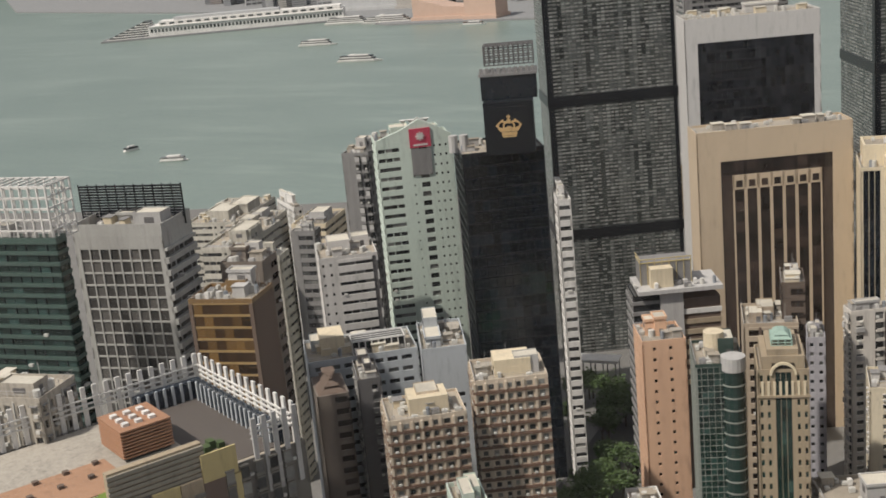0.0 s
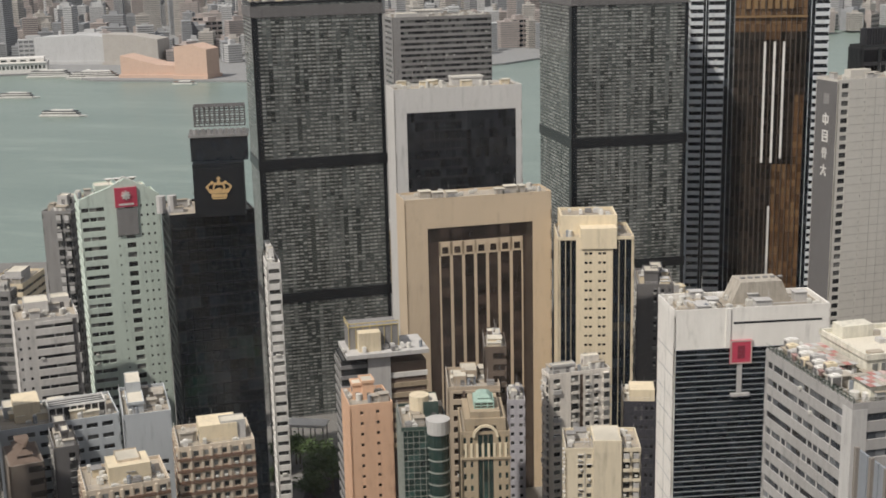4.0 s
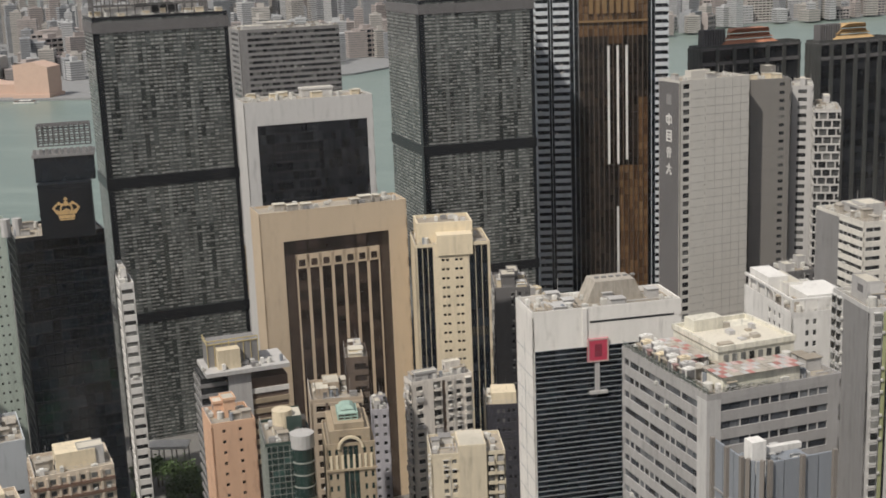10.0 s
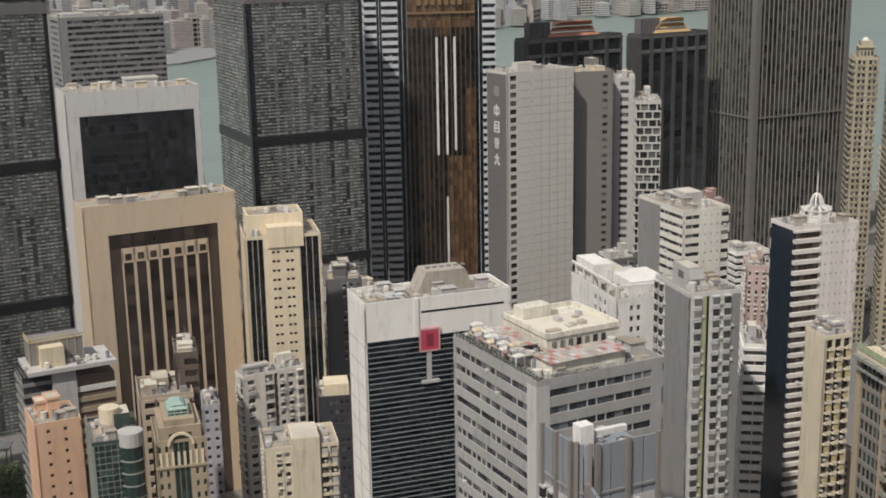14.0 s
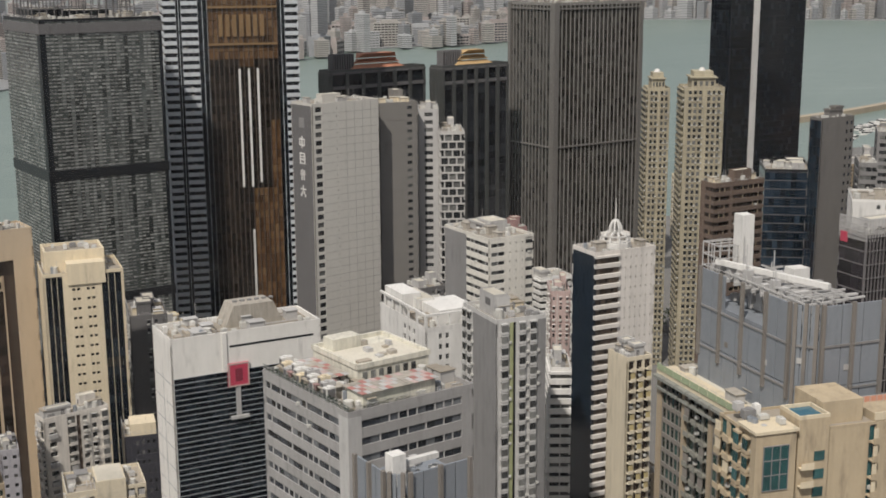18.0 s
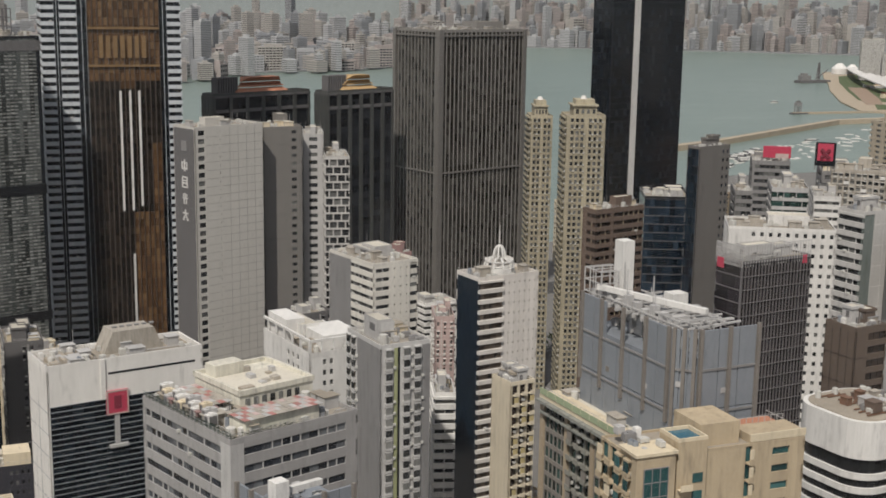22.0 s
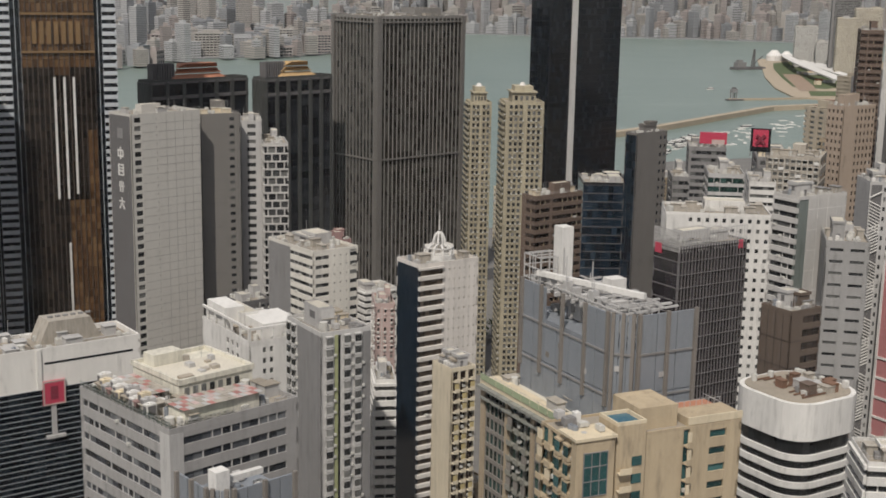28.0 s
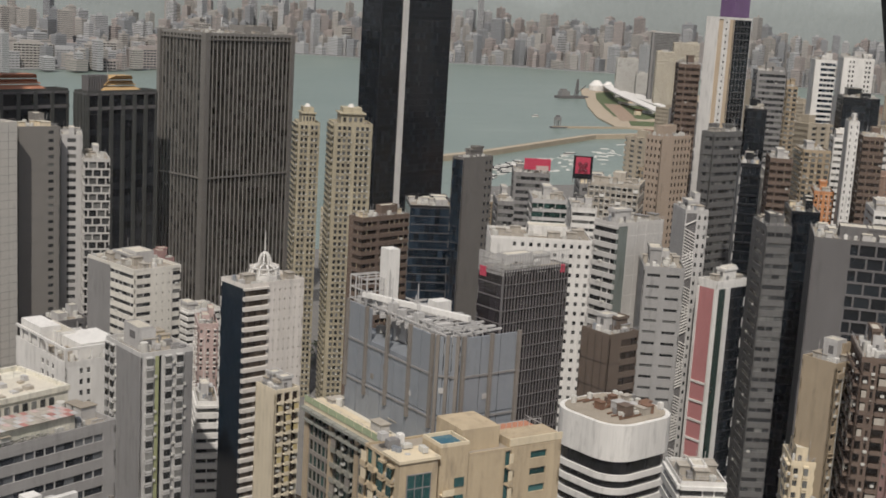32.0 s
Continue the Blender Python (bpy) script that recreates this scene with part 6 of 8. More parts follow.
tower("apartment_tower", "white lattice tower of deep window boxes", 61.9, 571.7, 92.5, 24.0, 11.0, 124.3, S.lattice)
tower("office_tower", "dark octagonal tower with terracotta roof", 16.5, 699.8, 57, 10.5, 64.9, 141.0, S.dark_piers, roof="terra")
tower("office_tower", "dark octagonal tower with ochre roof", 78.9, 715.7, 57, 10.7, 48.9, 141.3, S.dark_piers, roof="ochre")
tower("office_tower", "dark bronze tower with vertical ribs", 145.9, 735.7, 62, 42.1, 66.0, 174.5, S.ribbed, roof="ribbed")
tower("apartment_block", "white stepped tower with strip windows", 62.5, 425.4, 66, 29.7, 18.3, 106.4, S.white_mid, sep=True)
tower("apartment_block", "white apartment tower with blank upper flank", 32.8, 343.4, 70, 31.6, 19.4, 99.0, S.white_plain, roof="frame", sep=True)
tower("apartment_block", "grey and white apartment tower with lime strip", 46.9, 306.4, 72, 19.3, 14.0, 111.5, S.lime_tower, sep=True)
tower("apartment_block", "slim pink apartment tower", 75.6, 382.6, 96, 14.0, 6.2, 98.5, S.rose_win, sep=True)
tower("apartment_block", "white balcony block in the dense city", 68.1, 343.3, 96.5, 14.0, 5.9, 86.5, S.white_balc, sep=True)
tower("apartment_tower", "white tower with dark side and crown dome", 84.2, 360.3, 70, 12.4, 21.4, 115.4, S.white_dome, roof="dome", sep=True)
tower("apartment_block", "cream block with bay windows", 83.9, 319.1, 70, 9.3, 7.7, 96.3, S.cream_edge, sep=True)
tower("apartment_tower", "slender cream twin apartment tower", 163.5, 598.1, 97.5, 16.0, 10.6, 139.5, S.cream_bays, roof="twin")
tower("apartment_tower", "slender cream twin apartment tower with ribs", 174.0, 574.2, 98.5, 18.0, 18.3, 141.9, S.cream_bays, roof="twin")
tower("office_tower", "black tower with single white strip", 253.6, 748.2, 62, 16.2, 65.0, 204.0, S.black_strip, roof="flat")
tower("office_block", "brown stepped block with tiled floors", 157.4, 474.6, 66, 8.2, 25.2, 114.8, S.brown_strip)
tower("office_block", "blue glass block with sloping front", 195.5, 524.8, 104.5, 24.0, 19.8, 111.6, S.blue_glass)
tower("office_tower", "dark grey slab tower with white floor edges", 208.4, 498.1, 66, 6.6, 18.2, 136.1, S.grey_slab)
tower("office_block", "dark mesh-clad block with pale roof rail", 138.5, 299.5, 72, 9.9, 23.5, 132.2, S.mesh, roof="rail", sep=True)
tower("hotel_block", "white hotel slab with square windows", 175.6, 392.5, 110, 20.0, 34.7, 123.4, S.white_sq, roof="flat", sep=True)
tower("office_tower", "grey and white tower with plain flank", 198.5, 347.3, 72, 10.1, 21.4, 135.2, S.flank, sep=True)
tower("office_block", "grey block with dark strip windows", 201.0, 334.2, 115.5, 20.0, 12.6, 124.5, S.slots, sep=True)
tower("office_block", "dark brown clad block", 164.1, 286.3, 72, 10.4, 11.0, 116.9, S.umber, sep=True)
tower("office_block", "grey slab office block with long windows", 280.6, 530.3, 112.5, 26.0, 18.5, 120.8, S.grey_strip)
tower("office_block", "teal glass block with stepped top", 226.8, 467.9, 111, 22.0, 14.3, 123.7, S.teal_glass)
tower("office_block", "low grey block beside the dark slab", 230.5, 510.4, 109, 22.0, 7.5, 115.8, S.grey_strip)
tower("office_block", "white wedge block with dark roof", 259.6, 496.2, 114.5, 30.0, 11.3, 115.2, S.white_strip)
tower("office_tower", "white tower with red panels and dark glass side", 236.7, 346.9, 72, 7.8, 15.2, 115.8, S.red_panels, sep=True)
tower("apartment_tower", "tall white and black apartment tower", 357.1, 531.1, 72, 17.0, 13.4, 200.7, S.tall_bw, roof="purple")
tower("office_tower", "grey tower with glass corner", 287.2, 433.5, 72, 6.2, 17.9, 155.7, S.charcoal_strip)
tower("office_tower", "dark tower with zigzag window frames", 273.7, 394.3, 122, 20.0, 7.4, 148.7, S.dark_lattice, sep=True)
tower("office_tower", "dark brown slab tower", 378.8, 612.3, 117.5, 24.0, 11.8, 174.6, S.brown_strip)
tower("office_block", "brown brick office block", 322.3, 529.6, 72, 9.8, 21.5, 143.4, S.brick_win)
tower("office_block", "long grey office block with window grid", 270.0, 502.0, 126, 24.0, 22.7, 126.0, S.slab_win, roof="flat")
tower("office_tower", "black slim tower in the dense city", 353.9, 509.1, 122, 20.0, 9.2, 159.7, S.black_glass)
tower("office_tower", "dark glass tower with steel roof frame", 459.8, 654.7, 119, 26.0, 17.1, 171.2, S.grey_strip)
tower("apartment_tower", "yellow-beige apartment tower with bays", 424.4, 556.7, 116.5, 24.0, 14.4, 135.4, S.beige_bays)
tower("office_tower", "white tower with blue-grey window columns", 522.3, 683.2, 120.5, 24.0, 13.1, 178.3, S.white_dark2)
tower("office_tower", "broad white tower with plain flanks", 560.6, 704.1, 122, 30.0, 19.9, 179.8, S.white_plain)
tower("office_block", "black glass block in the dense city", 475.2, 593.1, 122, 30.0, 19.9, 161.2, S.black_glass)
tower("apartment_block", "orange rendered block with pitched top", 406.0, 520.4, 122, 18.0, 9.6, 119.2, S.orange)
tower("office_tower", "dark slab tower with thin bands", 352.7, 485.4, 120, 20.0, 9.9, 139.5, S.brown_strip)
tower("office_tower", "charcoal apartment tower with strip windows", 253.6, 347.2, 110.5, 18.0, 8.5, 134.1, S.charcoal_strip, sep=True)
tower("office_tower", "black tower with curved corner", 301.7, 398.7, 119.5, 22.0, 10.7, 130.2, S.black_glass)
tower("office_tower", "black glass tower with slanted blank wall", 278.1, 353.8, 124.5, 30.0, 28.9, 129.0, S.black_grid, sep=True)
tower("apartment_block", "tan block with plain side wall", 191.7, 230.7, 72, 9.2, 8.9, 123.6, S.tan, sep=True)
tower("apartment_block", "brown tower with scalloped balconies", 189.2, 219.8, 122, 20.0, 6.8, 128.5, S.brown_balc, sep=True)
slat_tower = tower("office_tower", "grey tower with diagonal slat screen", 231.9, 362.1, 104.5, 14.0, 7.9, 136.9, S.slat, sep=True)
slats = Boxes()
for k in range(118):
    z = 6 + k * 1.05
    slats.beam((0.1, -0.25, z), (3.9, -0.25, z + (1.9 if k // 9 % 2 else -1.9)), 0.36)
part("diagonal_slats", slats, WHITE, slat_tower, "pale zigzag slats on the front")
tower("office_block", "white slab with thin floors behind the dark tower", 448.3, 563.4, 122, 20.0, 11.0, 141.4, S.white_strip)
tower("apartment_tower", "pale slim tower in the dense city", 403.1, 497.1, 122, 14.0, 5.1, 155.9, S.white_plain)
tower("apartment_block", "brown gridded block in the dense city", 421.5, 507.9, 122, 20.0, 10.2, 147.9, S.brown_strip)
tower("apartment_tower", "pale stepped apartment tower by the coast", 1432.8, 2405.6, 117.5, 40.0, 37.7, 126.9, S.coast_cream)
tower("apartment_tower", "pale grey pair tower by the coast", 1532.2, 2752.2, 115, 40.0, 50.9, 96.7, S.coast_pale)
tower("apartment_tower", "pale grey lower pair tower by the coast", 1549.2, 2685.1, 116, 40.0, 34.2, 64.1, S.coast_pale)
tower("apartment_tower", "dark tower by the coast", 1498.1, 2541.3, 117, 40.0, 59.5, 164.6, S.grey_strip)
tower("apartment_tower", "yellow coastal tower with bays", 1487.7, 2430.9, 118, 40.0, 54.8, 146.7, S.coast_cream)
tower("apartment_tower", "white slim apartment block", 374.5, 519.0, 119, 16.0, 8.0, 129.2, S.white_win)
tower("apartment_tower", "beige old block in the dense city", 492.1, 668.4, 116.5, 16.0, 6.8, 161.5, S.beige_bays)
tower("office_block", "low white roof block", 363.5, 426.0, 122, 26.0, 12.0, 125.4, S.white_strip)
tower("apartment_block", "white apartment block with chamfered corner", 138.2, 208.3, 108.5, 14.0, 9.4, 108.6, S.white_balc, roof="flat", sep=True)
tower("apartment_tower", "yellow and grey banded round tower", 185.9, 235.4, 116.5, 12.0, 8.1, 99.2, S.cream_win, sep=True)
tower("apartment_block", "white old apartment block", 145.6, 178.0, 115.5, 14.0, 9.8, 98.8, S.white_win, sep=True)
tower("apartment_block", "grey old block in the dense city", 133.2, 181.3, 112.5, 14.0, 8.7, 92.6, S.old_win, sep=True)
tower("apartment_tower", "charcoal apartment tower with bays", 113.7, 182.5, 105.5, 14.0, 8.4, 90.6, S.grey_plain, sep=True)
tower("apartment_tower", "pink tiled apartment tower", 78.4, 139.5, 107, 12.0, 8.4, 92.6, S.pink_win, sep=True)
tower("apartment_block", "red and white apartment block", 89.6, 156.1, 100.5, 14.0, 7.9, 96.5, S.pink_win, sep=True)
tower("apartment_block", "cream round-cornered tower in the dense city", 81.0, 126.3, 115.5, 12.0, 6.3, 86.8, S.cream_win, sep=True)
tower("apartment_block", "mixed beige apartment block", 96.1, 134.1, 109.5, 16.0, 8.2, 89.0, S.cream_win, sep=True)
tower("apartment_block", "grey slab with small windows", 102.4, 123.0, 116.5, 14.0, 5.7, 92.6, S.old_win, sep=True)
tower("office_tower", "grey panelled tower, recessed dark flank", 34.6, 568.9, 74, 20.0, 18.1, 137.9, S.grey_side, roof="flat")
tower("office_tower", "grey panelled tower, white end with window columns", 53.1, 582.6, 94.5, 20.0, 9.3, 133.5, S.grey_cols, roof="flat")
tower("apartment_block", "weathered low block beside the roof garden", -172.0, 149.7, -12, 16.8, 11.5, 118.8, S.old_win, roof="flat", sep=True)
tower("apartment_block", "low white block near the water", -333.9, 449.5, 36, 24.0, 4.0, 69.7, S.white_win)
tower("apartment_block", "long pale low block near the water", -379.2, 465.0, -14, 26.4, 48.5, 57.1, S.old_strip)


# the tall triangular tower with banded corners, gold glass and a lit crown
def landmark_tower(x, y, br):
    w, top = 62.0, 272.0
    st = Style(3.6, wallmat("cool_band", (0.54, 0.57, 0.59), rough=0.5, lo=0.6), DGREY, G_BLACK, [(0, 0.09, "strip", 0.5, 2.6, 0.3), (0.09, 0.13, "ribs", 2, 0.2, -0.2, 1), (0.13, 0.25, "strip", 0.5, 2.6, 0.3), (0.25, 0.32, "ribs", 2, 0.2, -0.2, 1),
                                          (0.84, 0.9, "ribs", 2, 0.2, -0.2, 1), (0.9, 1, "strip", 0.5, 2.6, 0.3)],
               [(0, 1, "strip", 0.5, 2.6, 0.3)])
    e = tower("office_tower", "tall landmark tower with banded corners and gold glass", x, y, br, 40, w, top, st, roof="flat")
    H = top - 4
    wall, trim, units, panes, dk = Boxes(), Boxes(), Boxes(), [], []
    rnd = random.Random(5)
    front = (0, -0.6, 1, 0, 0, -1)
    facade(wall, trim, panes, units, front, w, 0, H - 12, 3.6, [(0.32, 0.84, "ribs", 14, 0.35, 0.3, 1)], rnd)
    a, dark = Boxes(), Boxes()
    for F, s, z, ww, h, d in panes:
        # gold panes low on the right colour in a golden reflection
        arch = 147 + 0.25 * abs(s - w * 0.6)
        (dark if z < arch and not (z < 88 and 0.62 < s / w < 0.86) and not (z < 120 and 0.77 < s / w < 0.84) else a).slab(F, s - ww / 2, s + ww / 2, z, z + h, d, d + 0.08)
    part("gold_panes", a, G_GOLD, e, "gold glass, with low patches coloured as a reflection", kind="stuff")
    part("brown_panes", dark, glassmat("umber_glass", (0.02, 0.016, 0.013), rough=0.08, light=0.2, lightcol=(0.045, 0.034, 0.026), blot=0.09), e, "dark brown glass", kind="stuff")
    part("mullion", wall, wallmat("dark_umber_metal", (0.075, 0.056, 0.043), rough=0.4, lo=0.6), e)
    for k in range(7):
        q = Boxes()
        q.slab(front, w * 0.40 + k * 3.2, w * 0.40 + k * 3.2 + 1.9, 162, 172, 0.3, 0.7)
        part("gold_panel", q, GOLDFRAME, e)
    q = Boxes()
    for z in (158, 175, 196):
        q.slab(front, w * 0.32, w * 0.84, z, z + 0.9, 0.3, 0.8)
    part("gold_band", q, GOLDFRAME, e)
    b = Boxes()
    for f0, z0, z1 in ((0.535, 91, 147), (0.605, 91, 147), (0.672, 93, 147), (0.60, 20, 70)):
        b.slab(front, w * f0, w * f0 + 1.0, z0, z1, 0.3, 1.0)
    part("white_fin", b, WHITE, e, "white vertical light fins")
    for k in range(5):
        c = Boxes()
        i = 4 + k * 3.2
        c.box(i, w - i, i * 0.6, 40 - i * 0.6, H + k * 6, H + k * 6 + 5)
        part("crown_tier", c, PALE if k % 2 else CREAM, e)
    hip_roof(e, "pyramid_roof", 16, w - 16, 8, 32, H + 30, 26, 11, OCHRE, 3)
    for k, r in ((0, 3.0), (1, 2.6), (2, 2.2), (3, 1.8)):
        c = Boxes()
        c.cyl(w / 2, 20, H + 54 + k * 6, H + 59 + k * 6, r, r, 10)
        part("mast_ring", c, OCHRE, e)
    m = Boxes()
    m.cyl(w / 2, 20, H + 50, H + 100, 0.7, 0.25, 6)
    part("mast", m, PALE, e)
    f = Boxes()
    for sx in (2, w - 2):
        f.beam((sx, 2, H), (sx, 2, H + 22), 1.0)
        f.beam((sx, 2, H + 22), (w / 2, 20, H + 52), 0.9)
    part("crown_frame", f, OCHRE, e)
landmark_tower(-61.2, 612.0, 82)

# ---- crown sign and upper block on the black glass tower ----
def crown_block(x, y, br, z):
    e = thing("crown_sign_block", "black rooftop sign block with a gold crown", "sign", pose(x, y, z, 0, 0, 90 - br))
    b = Boxes()
    b.box(8, 23.5, -0.2, 11, 0, 16.5)
    part("block", b, BLACK, e)
    g = Boxes()
    g.box(7.5, 25, 5, 16, 16.5, 24)
    part("glazed_block", g, G_BLACK, e)
    t = Boxes()
    t.box(7, 25.5, 4.5, 16.5, 24, 24.8, True)
    for i in range(10):
        t.box(7.5 + i * 1.8, 8.5 + i * 1.8, 5, 6, 24.8, 26.5)
    part("roof_edge", t, GREY, e)
    s = Boxes()
    lattice_frame(s, 9, 24.5, 8, 15, 27, 33, 10, 4, 4, 0.35)
    part("roof_screen", s, DGREY, e)
    p = Boxes()
    p.box(9.5, 22, -0.6, -0.2, 3.2, 15, True)
    sign = part("sign_panel", p, BLACK, e)
    c = Boxes()
    cx, y0 = 15.7, -0.9
    c.box(cx - 2.7, cx + 2.7, y0, -0.6, 5.6, 6.8, True)
    c.box(cx - 2.4, cx + 2.4, y0 + 0.05, -0.6, 4.9, 5.4, True)
    n = len(c.v)
    for dx, zz in ((-2.7, 7.0), (2.7, 7.0), (3.5, 8.9), (1.8, 8.3), (0, 9.2), (-1.8, 8.3), (-3.5, 8.9)):
        c.v.append((cx + dx, y0, zz))
    c.f.append(tuple(range(n, n + 7)))
    for side in (-1, 1):
        for arc in (((2.9, 7.2), (3.8, 8.6), (3.9, 9.9), (2.7, 10.8), (1.2, 10.7), (0, 10.3)), ((1.2, 7.2), (1.9, 8.8), (1.7, 10.0), (0.8, 10.5))):
            for a, b2 in zip(arc, arc[1:]):
                c.beam((cx + side * a[0], y0 + 0.1, a[1]), (cx + side * b2[0], y0 + 0.1, b2[1]), 0.55)
    for dx, zz, r in ((-4.1, 9.4, 0.5), (4.1, 9.4, 0.5), (-2.3, 11.2, 0.5), (2.3, 11.2, 0.5), (0, 11.2, 0.7)):
        n = len(c.v)
        for i in range(10):
            q = math.pi * i / 5
            c.v.append((cx + dx + r * math.cos(q), y0 - 0.1, zz + r * math.sin(q)))
        c.f.append(tuple(range(n, n + 10)))
    c.box(cx - 0.25, cx + 0.25, y0, -0.6, 11.6, 13.2, True)
    c.box(cx - 0.7, cx + 0.7, y0 - 0.02, -0.6, 12.2, 12.7, True)
    c.v = [(cx + (vx - cx) * 0.88, vy, 8.8 + (vz - 8.8) * 0.85) for vx, vy, vz in c.v]
    part("crown", c, GOLD, sign, "gold crown emblem")
    d = Boxes()
    for i in range(2):
        d.cyl(-3 + i * 3.4, 9, 0, 5.5, 1.5, 1.5, 10)
    part("vent", d, PALE, e)


# ---- roof-garden apartment tower with white pergola ----
def garden_tower(x, y, br):
    wl, wr, top = 45.0, 62.0, 133.9
    st = Style(3.6, wallmat("olive_grey_tile", (0.16, 0.15, 0.13)), PALE, G_ROOM,
               [(0, 0.06, "wall"), (0.06, 0.28, "bay", 3.2, 0.9), (0.28, 0.34, "wall"), (0.34, 0.62, "balc", 3.4, 1.1), (0.62, 0.68, "wall"), (0.68, 0.95, "bay", 3.2, 0.9), (0.95, 1, "wall")],
               [(0, 1, "balc", 3.4, 1.1)])
    e = tower("apartment_tower", "olive-grey apartment tower with roof garden and pergola", x, y, br, wl, wr, top, st, roof="bare", sep=True)
    e.scale = (0.82, 0.82, 0.82)
    H = top - 4
    a = Boxes()
    a.box(4, 27, 8, 24, H + 0.12, H + 0.6)
    q = Boxes()
    q.box(0.5, 42, 2, 44, H + 0.12, H + 0.4)
    part("stone_paving", q, OLD, e)
    part("terrace_deck", a, wallmat("terracotta_paving", (0.40, 0.23, 0.14), lo=0.7), e, "terracotta paved deck")
    b = Boxes()
    b.box(3, 19, 1.0, 6.5, H + 0.3, H + 1.0)
    b.box(19, 36, 3.0, 7.2, H + 0.3, H + 1.0)
    part("planter", b, wallmat("lawn", (0.16, 0.23, 0.035), lo=0.6), e, "bright green lawn strip")
    for i in range(9):
        c = Boxes()
        c.box(29.3, 40.7, 18.3, 30.7, H + 1.2 + i * 0.72, H + 1.55 + i * 0.72, True)
        part("timber_slat", c, WOOD, e)
    # core coloured black so the slat gaps look deeply shaded
    d = Boxes()
    d.box(30, 40, 19, 30, H + 0.5, H + 7.2)
    part("slatted_box", d, BLACK, e)
    u = Boxes()
    for i in range(9):
        u.box(31 + (i % 3) * 3.0, 32.4 + (i % 3) * 3.0, 20.5 + (i // 3) * 3.1, 21.8 + (i // 3) * 3.1, H + 7.2, H + 8.0)
    part("box_vent", u, WHITE, e)
    # near parapet wall with pale mosaic panels
    w = Boxes()
    w.box(19, 39, 0.4, 2.2, H, H + 7.4)
    part("parapet_wall", w, TAN, e)
    for i in range(6):
        q = Boxes()
        q.box(18.8, 39.2, 0.0 - 0.15 * (i % 2), 0.4, H + 0.6 + i * 1.12, H + 1.3 + i * 1.12, True)
        part("wall_rib", q, wallmat("stone_rib", (0.30, 0.275, 0.22)), e)
    for i, (x0, x1, z0, z1, m) in enumerate(((19, 27, -9, 0.2, BROWN), (27, 33, -7, 0.4, YELLOW), (33, 38, -9, 0.4, TAN), (38, 46, -1, 5, YELLOW), (38, 43, -9, -1, BROWN), (43, 47, -8, -1.2, YELLOW),
                                             (27, 32, -14, -7.4, TAN), (32.4, 38, -15, -9.4, BROWN), (46, 50, -14, -8.4, BROWN), (12, 19, -9, -2, TAN), (4, 11, -11, -4, BROWN))):
        q = Boxes()
        q.box(x0 + 0.1, x1 - 0.1, -0.5 - 0.1 * (i % 3), 0.0, H + z0, H + z1, True)
        part("mosaic_panel", q, m, e)
    # pergola posts and rails
    r = Boxes()
    for z in (4.2, 5.4, 6.6):
        r.box(0, 60, 44.4, 44.7, H + z, H + z + 0.35, True)
        r.box(59.6, 59.9, 0.5, 44.4, H + z, H + z + 0.35, True)
        r.box(50, 60, 0.5, 0.8, H + z, H + z + 0.35, True)
    part("pergola_rail", r, WHITE, e, "white pergola rails")
    for i in range(22):
        q = Boxes()
        q.box(1 + i * 2.75, 2.1 + i * 2.75, 44.7, 45.2, H, H + 9.6)
        part("pergola_post", q, WHITE, e)
    for i in range(14):
        q = Boxes()
        q.box(60, 60.5, 0.3 + i * 3.3, 1.5 + i * 3.3, H, H + 9.6)
        part("pergola_post", q, WHITE, e)
    for i in range(5):
        q = Boxes()
        q.box(50 + i * 2.4, 51.1 + i * 2.4, -0.4, 0.1, H - 8, H + 9.0)
        part("pergola_post", q, PALE, e)
    g = Boxes()
    g.box(42, 58.6, 2, 43, H + 0.12, H + 0.3)
    part("court_floor", g, ROOFD, e)
    g = Boxes()
    g.box(56.6, 58.6, 2, 43, H + 0.3, H + 4.6)
    g.box(42, 56.6, 41, 43, H + 0.3, H + 4.6)
    part("glass_wall", g, G_BLUE, e, "blue-grey glass court wall")
    for i in range(18):
        q = Boxes()
        q.box(56.2, 56.6, 2.2 + i * 2.15, 2.8 + i * 2.15, H + 0.3, H + 4.9, True)
        part("court_column", q, BLUEG, e)
    for i in range(7):
        q = Boxes()
        q.box(42.5 + i * 2.1, 43.1 + i * 2.1, 40.6, 41.0, H + 0.3, H + 4.9, True)
        part("court_column", q, BLUEG, e)
    for i in range(5):
        q = Boxes()
        q.box(40.5 + i * 1.6, 42.0 + i * 1.6, 10 + (i % 2), 12 + (i % 2), H + 0.3, H + 1.6 + 0.5 * (i % 2), True)
        part("planter", q, wallmat("hedge", (0.06, 0.10, 0.03), lo=0.5), e)
    for i in range(6):
        q = Boxes()
        q.box(8 + i * 3.2, 9.2 + i * 3.2, 16 + (i % 2) * 6, 17.2 + (i % 2) * 6, H + 0.6, H + 1.35, True)
        part("terrace_table", q, BROWN, e)


# ---- apartment tower with a steel-clad plant enclosure on its roof ----
FINM = wallmat("brown_grey_fin", (0.20, 0.18, 0.158), lo=0.6)


